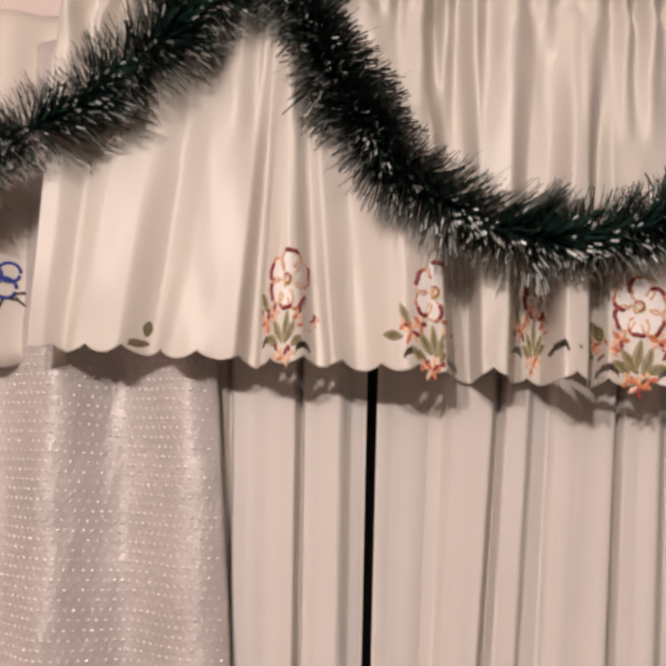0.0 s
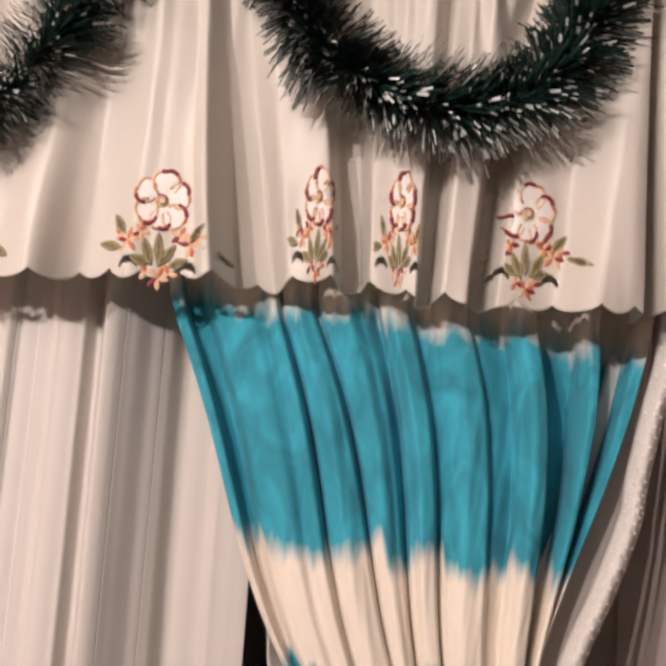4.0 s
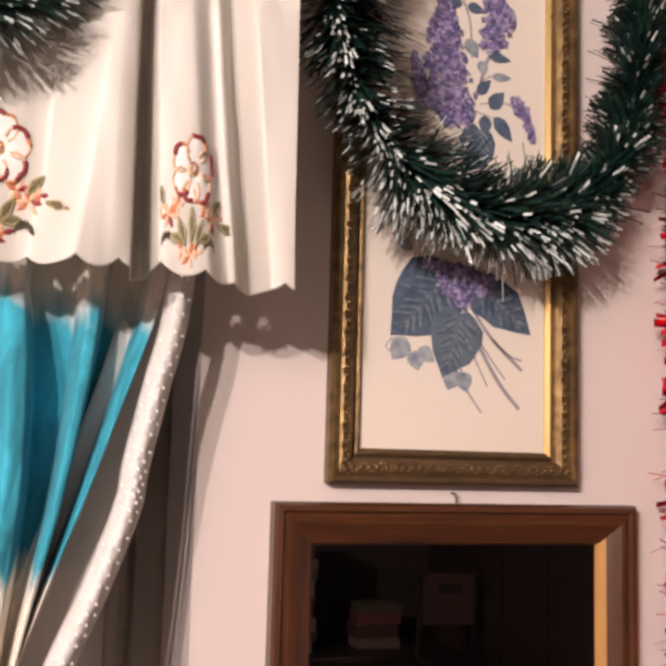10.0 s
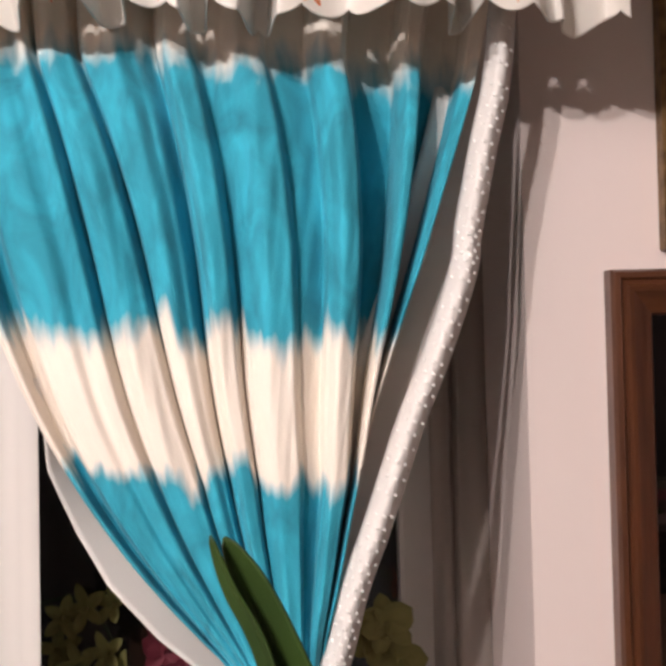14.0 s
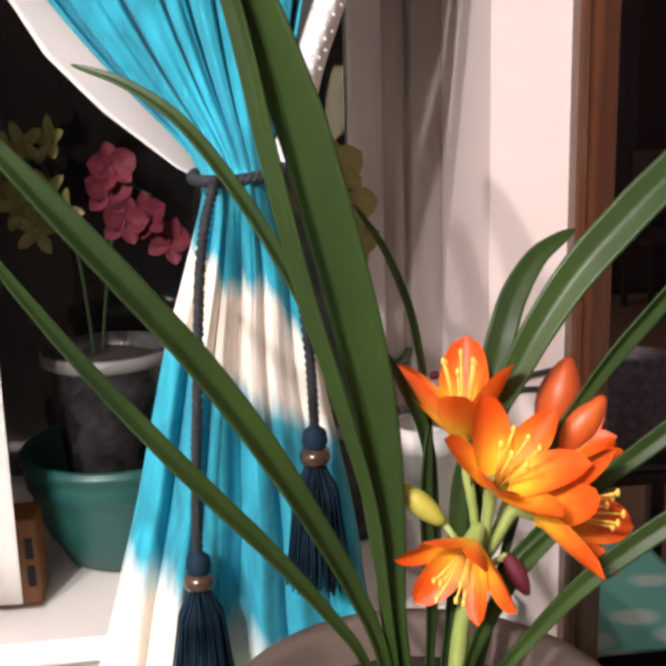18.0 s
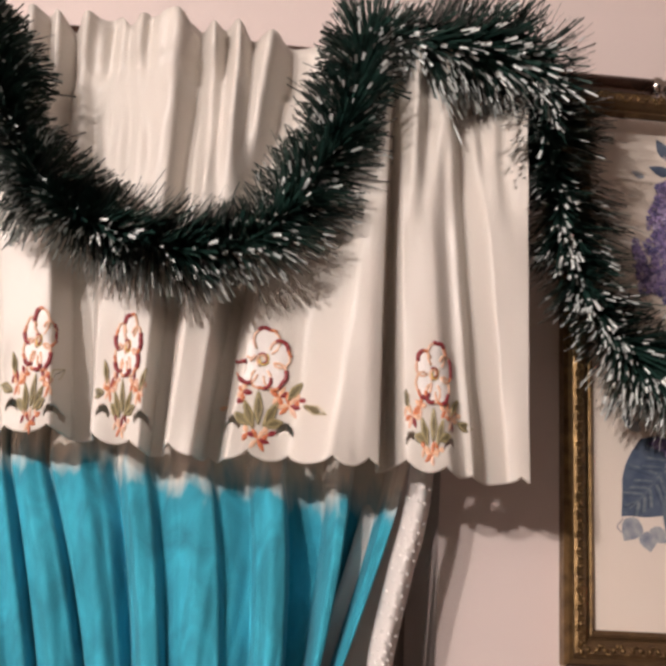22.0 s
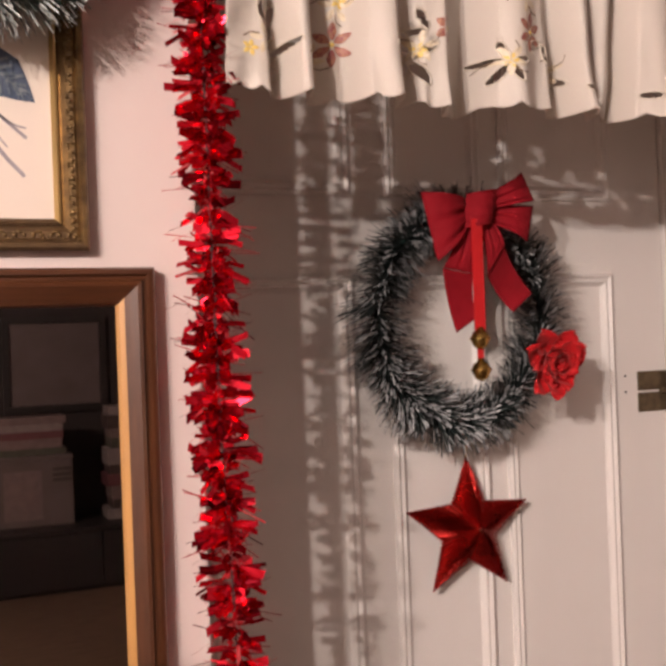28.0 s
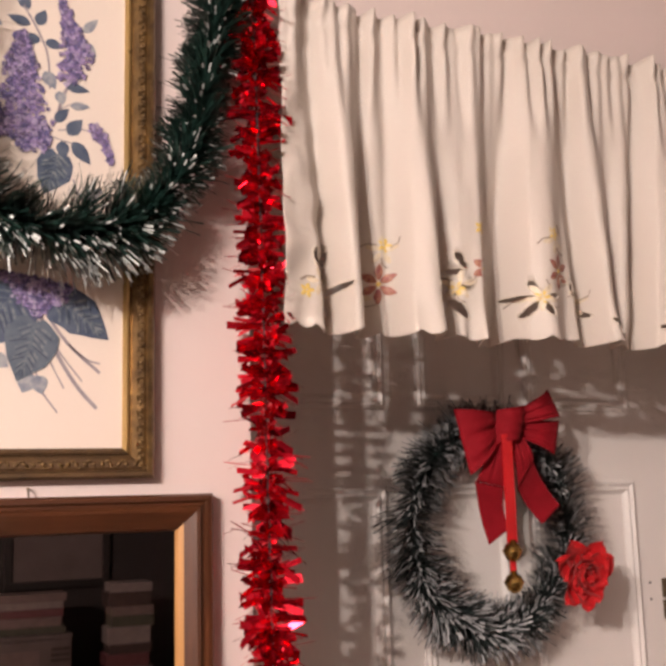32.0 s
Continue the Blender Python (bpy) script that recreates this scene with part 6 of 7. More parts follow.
leaf_from(-0.03, (-0.525, -0.420, 0.956), (-0.550, -0.430, 1.001), (-0.587, -0.440, 1.054), (-0.626, -0.455, 1.106), (-0.663, -0.465, 1.155), (-0.706, -0.472, 1.214), (-0.771, -0.480, 1.313), width=0.013, fold=0.4, face=(0.3, -1, 0.6), tip=0.6)
leaf_from(0.02, (-0.440, -0.390, 1.03), (-0.432, -0.385, 1.099), (-0.420, -0.375, 1.153), (-0.411, -0.370, 1.183), (-0.399, -0.360, 1.209), (-0.378, -0.350, 1.235), (-0.347, -0.340, 1.252), width=0.021, fold=0.2, face=(-0.2, -1, 0.2), tip=0.6)
leaf_from(0.03, (-0.451, -0.400, 1.060), (-0.430, -0.400, 1.123), (-0.411, -0.400, 1.159), (-0.393, -0.400, 1.192), (-0.369, -0.400, 1.227), (-0.340, -0.400, 1.259), (-0.306, -0.400, 1.292), (-0.25, -0.40, 1.338), (-0.17, -0.40, 1.378), (-0.09, -0.40, 1.386), (-0.02, -0.40, 1.366), width=0.028, fold=0.35, face=(-0.3, -1, 0.5), tip=0.75)
leaf_from(0.03, (-0.41, -0.40, 1.05), (-0.392, -0.400, 1.091), (-0.361, -0.400, 1.137), (-0.341, -0.405, 1.168), (-0.315, -0.410, 1.201), (-0.287, -0.420, 1.239), (-0.257, -0.430, 1.278), (-0.20, -0.44, 1.322), (-0.13, -0.45, 1.34), width=0.015, fold=0.5, face=(0.3, -1, 0.1), tip=0.75)
leaf_from(0.03, (-0.42, -0.40, 0.995), (-0.392, -0.400, 1.035), (-0.348, -0.410, 1.078), (-0.320, -0.420, 1.105), (-0.287, -0.430, 1.136), (-0.257, -0.440, 1.167), (-0.19, -0.45, 1.21), (-0.12, -0.46, 1.23), width=0.015, fold=0.4, face=(0.0, -1, 0.4), tip=0.75)
leaf_from(0.03, (-0.431, -0.430, 0.939), (-0.406, -0.440, 0.979), (-0.379, -0.450, 1.016), (-0.346, -0.460, 1.049), (-0.309, -0.470, 1.080), (-0.274, -0.480, 1.114), (-0.20, -0.48, 1.160), (-0.13, -0.49, 1.18), width=0.016, fold=0.4, face=(0.0, -1, 0.5), tip=0.7)
leaf_from(0.02, (-0.448, -0.410, 0.933), (-0.439, -0.420, 0.972), (-0.417, -0.420, 1.013), (-0.392, -0.420, 1.040), (-0.37, -0.42, 1.055), width=0.014, fold=0.4, face=(0.3, -1, 0.4), tip=0.6)
leaf_from(-0.005, (-0.465, -0.390, 1.004), (-0.466, -0.385, 1.053), (-0.468, -0.380, 1.094), (-0.475, -0.380, 1.124), (-0.487, -0.380, 1.150), (-0.500, -0.380, 1.177), width=0.010, fold=0.5, face=(0.4, -1, 0.0), tip=0.6)
leaf_from(0.004, (-0.461, -0.360, 1.026), (-0.462, -0.350, 1.109), (-0.467, -0.345, 1.158), (-0.475, -0.340, 1.200), (-0.493, -0.335, 1.245), (-0.513, -0.330, 1.276), width=0.008, fold=0.6, face=(0.9, -1, 0.0), tip=0.6)
leaf_from(0.008, (-0.455, -0.385, 0.97), (-0.448, -0.378, 1.04), (-0.440, -0.372, 1.10), (-0.425, -0.366, 1.14), width=0.013, fold=0.6, face=(0.7, -1, 0.0), tip=0.6)
leaf_from(0.0, (-0.472, -0.398, 0.98), (-0.474, -0.392, 1.06), (-0.470, -0.386, 1.12), width=0.014, fold=0.6, face=(0.7, -1, 0.0), tip=0.6)

PETAL_M = bpy.data.materials.new("orange_petal")
PETAL_M.use_nodes = True


def petal_material(m):
    """Orange at the rim, warm yellow towards the throat."""
    nt = m.node_tree
    b = nt.nodes["Principled BSDF"]
    coord = nt.nodes.new("ShaderNodeTexCoord")
    sep = nt.nodes.new("ShaderNodeSeparateXYZ")
    nt.links.new(coord.outputs["Object"], sep.inputs[0])
    wob = nt.nodes.new("ShaderNodeTexNoise")
    wob.inputs["Scale"].default_value = 60
    nt.links.new(coord.outputs["Object"], wob.inputs["Vector"])
    add = nt.nodes.new("ShaderNodeMath")
    add.operation = "MULTIPLY_ADD"
    add.inputs[1].default_value = 0.02
    nt.links.new(wob.outputs["Fac"], add.inputs[0])
    nt.links.new(sep.outputs["Y"], add.inputs[2])
    ramp = nt.nodes.new("ShaderNodeValToRGB")
    ramp.color_ramp.elements[0].position, ramp.color_ramp.elements[0].color = 0.030, (0.93, 0.52, 0.030, 1)
    ramp.color_ramp.elements[1].position, ramp.color_ramp.elements[1].color = 0.062, (0.66, 0.082, 0.005, 1)
    e = ramp.color_ramp.elements.new(0.045)
    e.color = (0.82, 0.20, 0.014, 1)
    nt.links.new(add.outputs[0], ramp.inputs["Fac"])
    nt.links.new(ramp.outputs[0], b.inputs["Base Color"])
    b.inputs["Roughness"].default_value = 0.45
    b.inputs["Specular IOR Level"].default_value = 0.3
    b.inputs["Subsurface Weight"].default_value = 0.15
    b.inputs["Subsurface Scale"].default_value = 0.004


petal_material(PETAL_M)
let_through(PETAL_M, 0.12, (0.95, 0.26, 0.02))
ORANGE_BUD = let_through(material("orange_bud", (0.62, 0.13, 0.016), 0.45, mix=(0.42, 0.055, 0.010), scale=35, stretch=(1, 1, 0.4)), 0.15, (0.9, 0.25, 0.03))
STAMEN = material("yellow_stamen", (0.80, 0.50, 0.06), 0.5, mix=(0.85, 0.6, 0.12), scale=90)
STALK = material("pale_green_stalk", (0.22, 0.30, 0.07), 0.45, mix=(0.32, 0.36, 0.12), scale=30)
ORCHID_P = material("pink_orchid", (0.085, 0.011, 0.020), 0.6, spec=0.2, mix=(0.12, 0.021, 0.032), scale=60)
BUD = material("green_bud", (0.30, 0.36, 0.05), 0.4, mix=(0.42, 0.34, 0.06), scale=25)
HUB = Vector((-0.437, -0.405, 1.013))
part("flower_stalk", tube(curve_points([BASE + Vector((0.02, -0.005, -0.01)), Vector((-0.450, -0.402, 0.965)), HUB], 8), lambda t: 0.0075 - 0.002 * t, 10), STALK, plant, smooth=True)
FLOWER_PETALS = [petal_mesh(0.068, 0.033, 0.10, 6, 10, 0.0, 0.5), petal_mesh(0.064, 0.026, 0.14, 6, 10, 0.0, 0.55)]
PETAL_ME = [mesh_of("petal", *p, PETAL_M) for p in FLOWER_PETALS]


def clivia_flower(throat, aim, opening, spin, size=1.0):
    """A trumpet of six petals at throat that opens towards aim."""
    aim = Vector(aim).normalized()
    m = Matrix.Translation(throat) @ aim.to_track_quat("Z", "Y").to_matrix().to_4x4() @ Matrix.Rotation(radians(spin), 4, "Z")
    start = Vector(throat) - aim * 0.012
    neck = part("flower_neck", tube(curve_points([HUB, (HUB + start) / 2 + Vector((0, -0.004, 0.006)), start, Vector(throat) + aim * 0.004], 6), lambda t: 0.0032 + 0.005 * t * t, 8), STALK, plant, smooth=True)
    for k in range(6):
        p = data_part("petal", PETAL_ME[k % 2], neck)
        p.matrix_basis = m @ Matrix.Rotation(radians(60 * k + rnd.uniform(-7, 7)), 4, "Z") @ Matrix.Translation((0, 0.004, 0)) @ Matrix.Rotation(radians(opening + rnd.uniform(-9, 9) - (6 if k % 2 else 0)), 4, "X") @ Matrix.Diagonal((size, size, size, 1))
    for k in range(6):
        a = radians(60 * k + 25)
        tip = Vector((0.012 * math.cos(a), 0.012 * math.sin(a), 0.050 * size + 0.006 * (k % 2)))
        bm = add_tube(bmesh.new(), [m @ Vector((0.002 * math.cos(a), 0.002 * math.sin(a), 0.0)), m @ (tip * 0.55), m @ tip], 0.0009, 5)
        bmesh.ops.create_icosphere(bm, subdivisions=1, radius=1, matrix=Matrix.Translation(m @ tip) @ Matrix.Diagonal((0.0018, 0.0018, 0.0036, 1)))
        part("stamen", bm, STAMEN, neck, smooth=True)


clivia_flower((-0.431, -0.425, 1.086), (0.12, -0.62, 0.76), 46, 10, 1.0)
clivia_flower((-0.447, -0.395, 1.112), (-0.06, -0.06, 1.0), 47, 30, 1.1)
clivia_flower((-0.404, -0.420, 1.064), (0.82, -0.52, 0.16), 46, 0, 1.12)
clivia_flower((-0.388, -0.385, 1.085), (0.85, -0.1, 0.42), 68, 20, 0.95)
clivia_flower((-0.447, -0.425, 1.046), (-0.52, -0.66, -0.40), 42, 15, 0.85)


def bud(a, b, r, mat):
    a, b = Vector(a), Vector(b)
    pts = [a.lerp(b, k / 10) for k in range(11)]
    neck = part("bud_stalk", tube([HUB, (HUB + a) / 2, a], 0.0028, 6), STALK, plant, smooth=True)
    part("bud", tube(pts, lambda t: 0.0012 + r * math.sin(math.pi * min(0.08 + 0.9 * t, 1)) ** 0.8, 10), mat, neck, "closed flower bud", smooth=True)


bud((-0.462, -0.400, 1.050), (-0.497, -0.390, 1.081), 0.0080, BUD)
bud((-0.421, -0.420, 1.031), (-0.408, -0.430, 1.004), 0.0060, ORCHID_P)
bud((-0.376, -0.375, 1.100), (-0.362, -0.375, 1.162), 0.0155, ORANGE_BUD)
bud((-0.378, -0.390, 1.092), (-0.344, -0.400, 1.138), 0.0130, ORANGE_BUD)

# ---- things on the window sill ----
PLANTER = material("green_plastic", (0.012, 0.066, 0.058), 0.4, mix=(0.016, 0.082, 0.070), scale=12, bump=0.04, bump_scale=60)
planter = thing("planter_bowl", "green plastic planter bowl on the window sill", "planter")
QX, QY = -0.752, 0.190
part("bowl", lathe([(0.0001, SILL + 0.002), (0.062, SILL + 0.002), (0.074, SILL + 0.008), (0.098, SILL + 0.050), (0.110, SILL + 0.085), (0.115, SILL + 0.108), (0.119, SILL + 0.112), (0.121, SILL + 0.130), (0.119, SILL + 0.134), (0.122, SILL + 0.138), (0.123, SILL + 0.152), (0.119, SILL + 0.156), (0.112, SILL + 0.150), (0.106, SILL + 0.118), (0.09, SILL + 0.06)], 56, Matrix.Translation((QX, QY, 0))), PLANTER, planter, smooth=True)
part("rim", lathe([(0.121, SILL + 0.140), (0.125, SILL + 0.143), (0.125, SILL + 0.149), (0.121, SILL + 0.152)], 56, Matrix.Translation((QX, QY, 0))), PLANTER, planter, smooth=True)
CRYSTAL = material("cloudy_clear_plastic", (0.085, 0.08, 0.082), 0.25, mix=(0.028, 0.025, 0.025), scale=45, amount=0.4, bump=0.5, bump_scale=70)


def clear_pot(x, y, r0, r1, z0, z1):
    t = thing("orchid_pot", "cloudy clear plastic orchid pot with roots inside", "flower pot")
    part("body", lathe([(0.0001, z0), (r0, z0), (r1, z1 - 0.022), (r1 + 0.004, z1 - 0.020), (r1 + 0.006, z1), (r1 + 0.001, z1 + 0.001), (r1 - 0.003, z1 - 0.02)], 40, Matrix.Translation((x, y, 0))), CRYSTAL, t, smooth=True)
    part("rim", lathe([(r1 + 0.004, z1 - 0.018), (r1 + 0.008, z1 - 0.016), (r1 + 0.008, z1 - 0.002), (r1 + 0.004, z1)], 40, Matrix.Translation((x, y, 0))), material("milky_rim", (0.17, 0.16, 0.155), 0.4, mix=(0.13, 0.12, 0.115), scale=20), t, "pale plastic rim", smooth=True)
    part("bark", lathe([(r1 - 0.004, z1 - 0.02), (r1 * 0.5, z1 - 0.008), (0.0001, z1 - 0.01)], 24, Matrix.Translation((x, y, 0))), SOIL, t, "dark bark chips")
    return t


clear_pot(QX - 0.004, QY + 0.004, 0.052, 0.076, SILL + 0.02, 1.055)
clear_pot(-0.448, 0.205, 0.045, 0.062, SILL + 0.002, 0.945)
box_t = thing("wooden_block", "small brown wooden block with slots on the sill", "block")
bm = box(-0.90, -0.842, 0.06, 0.115, SILL, 0.885, 0.002)
part("body", bm, material("orange_brown_wood", (0.30, 0.115, 0.035), 0.45, mix=(0.22, 0.08, 0.025), scale=20, stretch=(4, 4, 0.6)), box_t)
for z in (0.80, 0.835):
    part("slot", box(-0.855, -0.846, 0.0585, 0.0605, z, z + 0.026, 0.0005), BLACK, box_t, "dark cut slot")

ORCHID_Y = material("yellow_green_orchid", (0.20, 0.185, 0.065), 0.6, spec=0.2, mix=(0.26, 0.235, 0.09), scale=60)
ORCHID_LEAF = material("dark_orchid_leaf", (0.022, 0.045, 0.018), 0.35, mix=(0.035, 0.065, 0.022), scale=15)


def orchid(label, stem, blooms, mat, size, round_petals=False):
    t = thing("orchid", label, "plant")
    part("stem", tube(curve_points(stem, 8), 0.0020, 6), ORCHID_LEAF, t, smooth=True)
    for n, (x, y, z, yaw) in enumerate(blooms):
        m = Matrix.Translation((x, y, z)) @ Matrix.Rotation(radians(yaw), 4, "Z") @ Matrix.Rotation(radians(78), 4, "X") @ Matrix.Rotation(radians(rnd.uniform(-25, 25)), 4, "Z")
        heart = part("lip", add_tube(bmesh.new(), [m @ Vector((0, 0, -0.004)), m @ Vector((0, 0, 0.004)), m @ Vector((0, -0.008, 0.010))], lambda q: 0.004 * (1.1 - q), 8), mat, t, smooth=True)
        for k in range(5):
            wide = (1.0 if k in (1, 4) else 0.62) if round_petals else 0.45
            v, f = petal_mesh(size, size * wide, 0.08, 6, 6, 0.001)
            p = data_part("petal", mesh_of("petal", v, f, mat), heart)
            p.matrix_basis = m @ Matrix.Rotation(radians(72 * k), 4, "Z") @ Matrix.Rotation(radians(rnd.uniform(5, 30)), 4, "X")
    return t


orchid("yellow-green orchid spray before the dark window", [(-0.772, 0.19, 1.04), (-0.785, 0.20, 1.18), (-0.81, 0.20, 1.27), (-0.85, 0.20, 1.315), (-0.90, 0.20, 1.31)],
       [(-0.865, 0.19, 1.295, 20), (-0.835, 0.19, 1.305, -10), (-0.800, 0.19, 1.31, -25), (-0.872, 0.19, 1.255, 25), (-0.845, 0.185, 1.235, 0), (-0.808, 0.185, 1.250, -20), (-0.790, 0.185, 1.225, -30), (-0.828, 0.185, 1.205, 10)], ORCHID_Y, 0.034)
orchid("pink orchid spray before the dark window", [(-0.765, 0.21, 1.04), (-0.75, 0.22, 1.15), (-0.725, 0.215, 1.25), (-0.69, 0.21, 1.24)],
       [(-0.742, 0.20, 1.248, 10), (-0.722, 0.195, 1.210, 0), (-0.690, 0.195, 1.215, -20), (-0.668, 0.20, 1.185, -10), (-0.735, 0.20, 1.275, 15)], ORCHID_P, 0.034, True)
orchid("pale yellow moth orchid beside the gathered sheer", [(-0.448, 0.205, 0.94), (-0.43, 0.22, 1.05), (-0.425, 0.235, 1.16), (-0.45, 0.24, 1.27), (-0.47, 0.24, 1.28)],
       [(-0.455, 0.225, 1.262, 0), (-0.440, 0.22, 1.215, -15), (-0.438, 0.22, 1.168, -10), (-0.480, 0.225, 1.245, 25)], ORCHID_Y, 0.042, True)
for k, (dx, dz) in enumerate(((0.07, 0.05), (-0.075, 0.04), (0.05, 0.10))):
    v, f = petal_mesh(0.12, 0.05, 0.1, 6, 8)
    q = tagged(data_part("orchid_leaf", mesh_of("orchid_leaf", v, f, ORCHID_LEAF)), "dark green orchid leaf over the pot rim", "leaf")
    q.matrix_basis = Matrix.Translation((-0.448, 0.205, 0.945)) @ Matrix.Rotation(radians((-80, 95, -130)[k]), 4, "Z") @ Matrix.Rotation(radians(35), 4, "X")
small = thing("small_pot_plant", "small potted plant with dark round leaves on the sill", "plant")
part("pot", lathe([(0.0001, SILL + 0.001), (0.028, SILL + 0.001), (0.040, SILL + 0.16), (0.043, SILL + 0.16), (0.043, SILL + 0.19), (0.036, SILL + 0.19)], 28, Matrix.Translation((-0.372, 0.075, 0))), LINING, small, "pale grey pot", smooth=True)
for k in range(9):
    v, f = petal_mesh(0.042, 0.036, 0.1, 6, 6)
    q = data_part("leaf", mesh_of("leaf", v, f, ORCHID_LEAF), small)
    q.matrix_basis = Matrix.Translation((-0.372, 0.075, SILL + 0.195)) @ Matrix.Rotation(radians(40 * k), 4, "Z") @ Matrix.Rotation(radians(20 + 25 * (k % 3)), 4, "X")
for x, z in ((-0.366, 1.03), (-0.352, 1.04), (-0.375, 1.02)):
    bm = bmesh.new()
    bmesh.ops.create_icosphere(bm, subdivisions=2, radius=0.006, matrix=Matrix.Translation((x, 0.055, z)))
    part("small_flower", bm, ORCHID_P, small, "tiny pink blossom", smooth=True)
CABLE = material("dark_cable", (0.02, 0.018, 0.017), 0.5)
for z0, z1 in ((1.029, 1.048), (1.024, 1.021)):
    c = thing("wall_cable", "thin dark cable running along the wall", "cable")
    part("cable", tube(curve_points([(-0.36, 0.02, z0), (-0.312, -0.006, z0), (-0.27, -0.006, (z0 + z1) / 2 + 0.002), (-0.225, -0.006, z1)], 8), 0.003, 8), CABLE, c, smooth=True)

# ---- the room behind, seen in the mirror; its dimness is in the colours ----
board = thing("sideboard", "long dark wooden sideboard along the back wall", "sideboard")
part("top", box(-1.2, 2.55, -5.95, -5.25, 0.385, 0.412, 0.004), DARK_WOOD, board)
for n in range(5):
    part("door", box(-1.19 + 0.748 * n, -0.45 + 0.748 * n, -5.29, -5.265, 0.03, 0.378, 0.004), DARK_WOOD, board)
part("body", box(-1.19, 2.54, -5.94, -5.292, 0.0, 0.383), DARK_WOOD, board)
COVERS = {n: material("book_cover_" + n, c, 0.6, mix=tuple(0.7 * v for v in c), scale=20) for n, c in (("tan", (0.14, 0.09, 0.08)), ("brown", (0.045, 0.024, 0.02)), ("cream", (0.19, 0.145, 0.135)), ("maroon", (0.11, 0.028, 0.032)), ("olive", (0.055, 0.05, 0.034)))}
CARD = material("dimmed_cardboard", (0.10, 0.070, 0.064), 0.8, mix=(0.075, 0.052, 0.048), scale=6)
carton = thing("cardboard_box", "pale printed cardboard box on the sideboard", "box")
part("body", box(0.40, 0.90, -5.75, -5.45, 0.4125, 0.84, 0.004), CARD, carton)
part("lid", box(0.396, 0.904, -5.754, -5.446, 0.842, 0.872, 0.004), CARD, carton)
part("printed_panel", box(0.46, 0.70, -5.4495, -5.4465, 0.46, 0.78), COVERS["tan"], carton, "faded printed panel")
for k in range(3):
    part("printed_bar", box(0.77, 0.89, -5.4495, -5.4465, 0.70 + 0.035 * k, 0.722 + 0.035 * k), COVERS["brown"], carton, "dark printed bar")


def stack(x0, x1, y, z, rows):
    """Books lying on one another."""
    r = random.Random(int(x0 * 100))
    for cover, high in rows:
        b = thing("book", "book lying in a stack in the dim room", "book", "stacked books")
        dx = r.uniform(-0.02, 0.02)
        part("cover", box(x0 + dx, x1 + dx, y - 0.11, y + 0.11, z, z + high, 0.002), COVERS[cover], b)
        part("pages", box(x1 + dx + 0.0004, x1 + dx + 0.002, y - 0.105, y + 0.105, z + 0.003, z + high - 0.003), COVERS["cream"], b, "edges of pale pages")
        z += high + 0.0008


stack(0.42, 0.86, -5.6, 0.8735, (("olive", 0.045), ("tan", 0.06), ("maroon", 0.05), ("cream", 0.045), ("tan", 0.05)))
stack(1.14, 1.42, -5.55, 0.4125, (("cream", 0.07), ("brown", 0.06), ("tan", 0.09), ("maroon", 0.08), ("brown", 0.06), ("cream", 0.11), ("olive", 0.07), ("tan", 0.06), ("brown", 0.09), ("cream", 0.06)))
stack(1.75, 2.05, -5.6, 0.4125, (("tan", 0.07), ("brown", 0.09), ("maroon", 0.07), ("olive", 0.06)))
stack(-0.5, -0.2, -5.6, 0.4125, (("tan", 0.07), ("maroon", 0.09), ("cream", 0.07)))
hung = thing("framed_print", "dim framed print hung on the back wall", "picture")
for n, (x0, x1, z0, z1) in enumerate(((0.52, 1.24, 1.12, 1.17), (0.52, 1.24, 1.75, 1.80), (0.52, 0.57, 1.17, 1.75), (1.19, 1.24, 1.17, 1.75))):
    part("frame_bar", box(x0, x1, -5.998, -5.965, z0, z1, 0.004), DARK_WOOD, hung)
part("print_paper", box(0.571, 1.189, -5.998, -5.985, 1.171, 1.749), CARD, hung, "faded paper")
# Added dark mass that hides the lit side wall from the mirror.
shelf = thing("added_dark_cabinet", "tall dark cabinet added to darken the side wall in the mirror", "cabinet")
part("body", box(2.44, 2.598, -5.9, -2.9, 0.0, 2.3, 0.004), DARK_WOOD, shelf)
for n in range(5):
    part("door", box(2.422, 2.438, -5.88 + 0.595 * n, -5.295 + 0.595 * n, 0.05, 2.26, 0.003), DARK_WOOD, shelf)
chair = thing("chair", "dark wooden chair with a slotted backrest", "chair")
part("seat", box(1.95, 2.37, -4.95, -4.53, 0.44, 0.47, 0.006), DARK_WOOD, chair)
part("backrest", box(1.97, 2.35, -4.95, -4.92, 0.66, 0.98, 0.006), COVERS["brown"], chair, "pale backrest with a handhold")
part("handhold", box(2.08, 2.24, -4.918, -4.914, 0.86, 0.92), BLACK, chair, "dark handhold")
for x in (1.97, 2.35):
    for y, z1 in ((-4.935, 0.98), (-4.55, 0.44)):
        part("leg", box(x - 0.018, x + 0.018, y - 0.016, y + 0.016, 0.0, z1, 0.003), DARK_WOOD, chair)
lamp = thing("standing_lamp", "unlit standing lamp with a pale tapered shade", "lamp")
SHADE = material("pale_olive_shade", (0.80, 0.73, 0.50), 0.8, mix=(0.74, 0.66, 0.43), scale=30, bump=0.15, bump_scale=300)
LX, LY = -0.065, -2.05
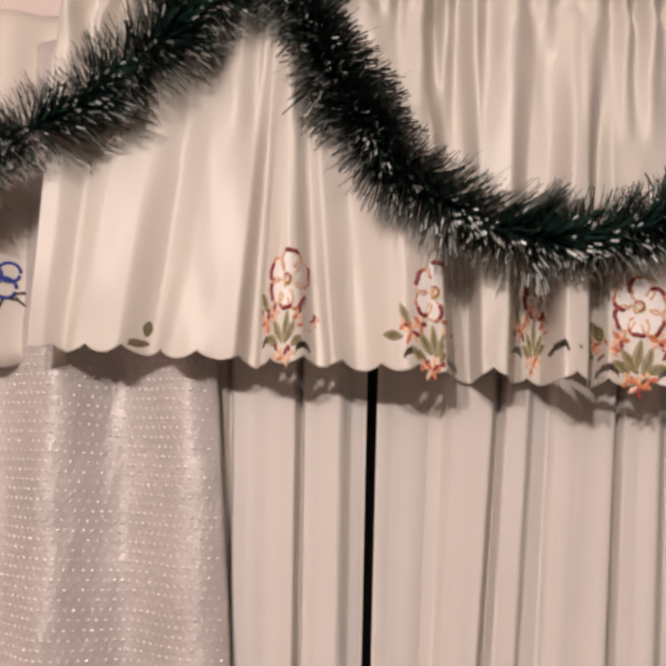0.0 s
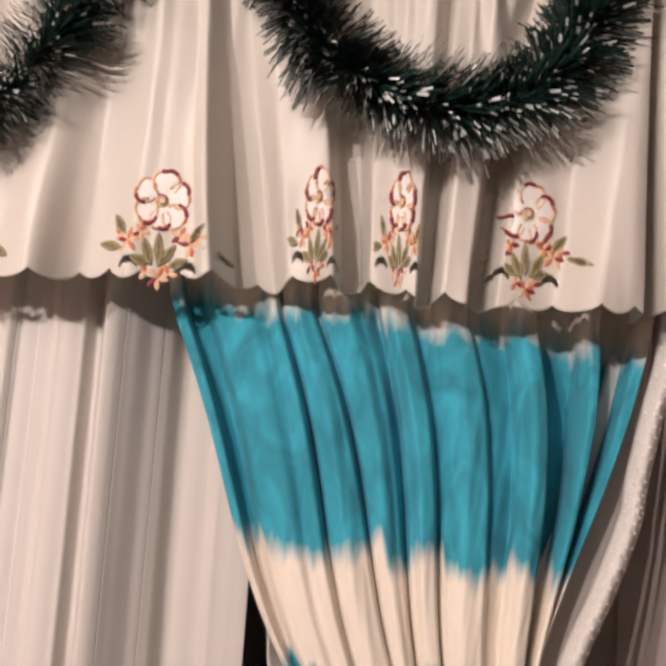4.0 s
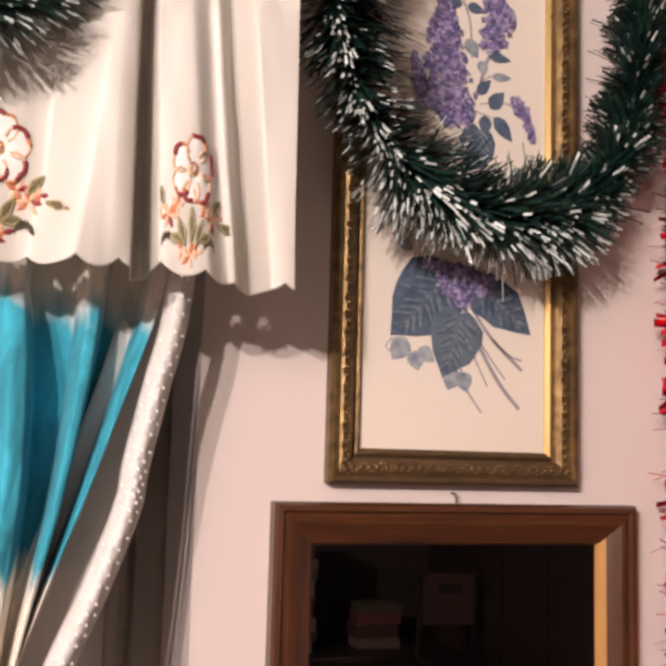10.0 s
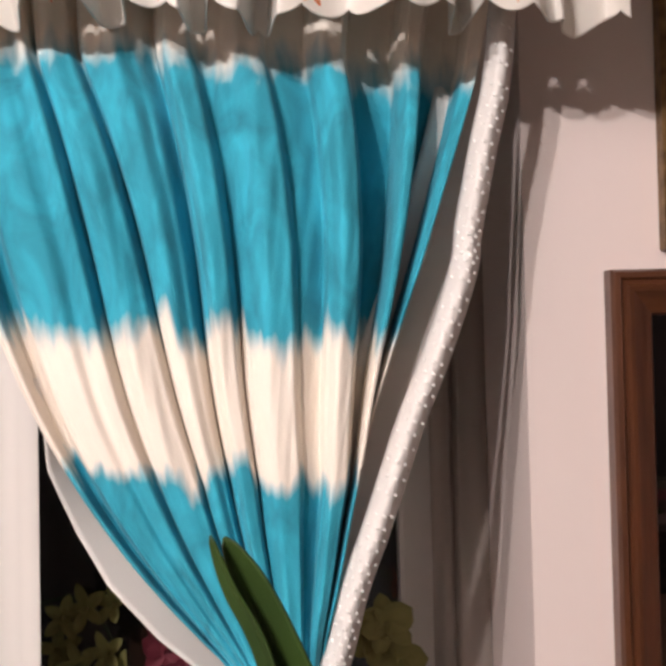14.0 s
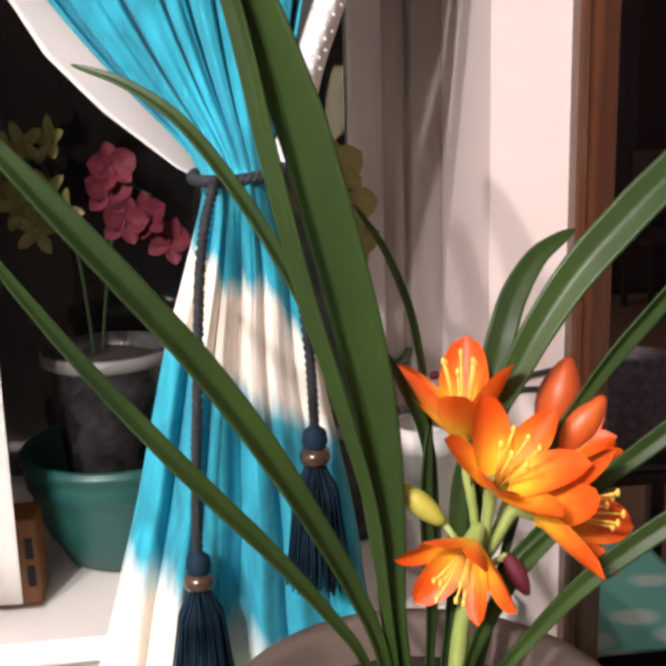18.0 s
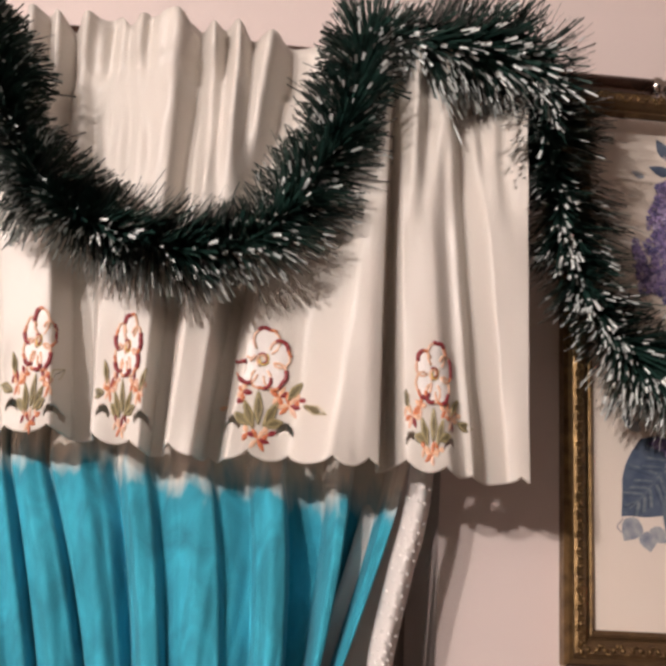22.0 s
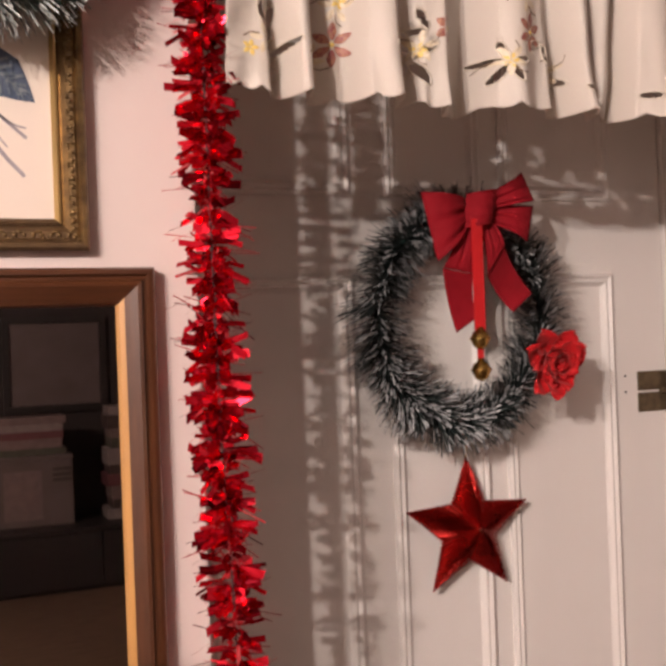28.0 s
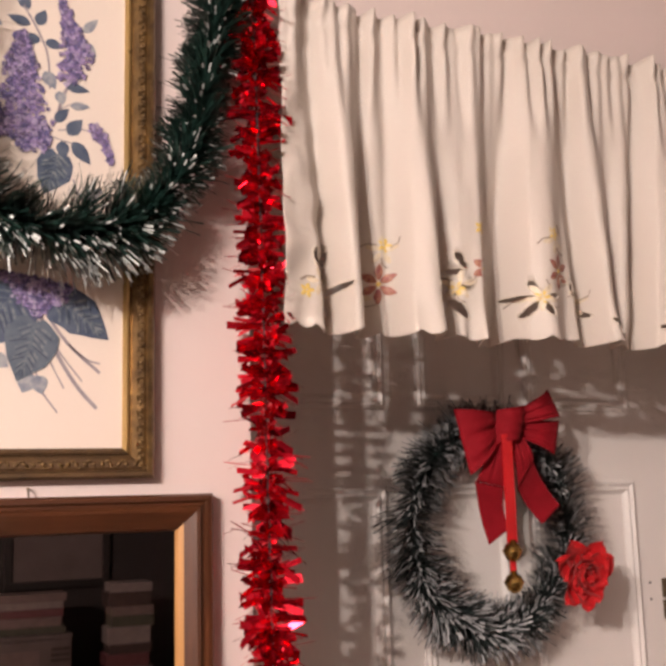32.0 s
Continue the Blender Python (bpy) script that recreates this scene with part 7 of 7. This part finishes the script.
part("shade", lathe([(0.085, 1.46), (0.165, 1.12)], 4, Matrix.Translation((LX, LY, 0)) @ Matrix.Rotation(radians(27), 4, "Z")), SHADE, lamp, "four-sided pale olive shade")
part("stand", tube([(LX, LY, 0.02), (LX, LY, 1.4)], 0.012, 10), OLD_BRASS, lamp, smooth=True)
part("base", lathe([(0.0001, 0.0), (0.14, 0.0), (0.14, 0.015), (0.02, 0.03)], 32, Matrix.Translation((LX, LY, 0))), OLD_BRASS, lamp, smooth=True)
bag = thing("patterned_bag", "grey patterned fabric bag standing on a stool", "bag")
BAG = material("grey_mottled_fabric", (0.20, 0.19, 0.22), 0.7, mix=(0.09, 0.085, 0.10), scale=60, amount=0.3, bump=0.4, bump_scale=90)
v, f = [], []
for j in range(9):
    for i in range(24):
        a = i * 6.2832 / 24
        q = j / 8
        w = 0.105 + 0.006 * math.sin(5 * a + j)
        v.append((0.285 + w * math.copysign(abs(math.cos(a)) ** 0.5, math.cos(a)) * (1 - 0.1 * q * q), -1.02 + 0.06 * math.copysign(abs(math.sin(a)) ** 0.5, math.sin(a)), 0.56 + 0.215 * q))
for j in range(8):
    for i in range(24):
        f.append((j * 24 + i, j * 24 + (i + 1) % 24, (j + 1) * 24 + (i + 1) % 24, (j + 1) * 24 + i))
f.append(tuple(range(8 * 24, 9 * 24)))
data_part("body", mesh_of("body", v, f, BAG), bag)
stool = thing("stool", "dark wooden stool beside the table", "stool")
part("seat", box(0.13, 0.46, -1.18, -0.86, 0.525, 0.558, 0.006), DARK_WOOD, stool)
for x in (0.155, 0.435):
    for y in (-1.155, -0.885):
        part("leg", box(x - 0.018, x + 0.018, y - 0.018, y + 0.018, 0, 0.525, 0.003), DARK_WOOD, stool)
tin = thing("gift_box", "red and white gift box on the floor beside the table", "box")
part("body", box(0.06, 0.24, -0.56, -0.38, 0.0, 0.44, 0.004), LINING, tin)
part("lid", box(0.055, 0.245, -0.565, -0.375, 0.442, 0.50, 0.004), SILK, tin, "red lid")
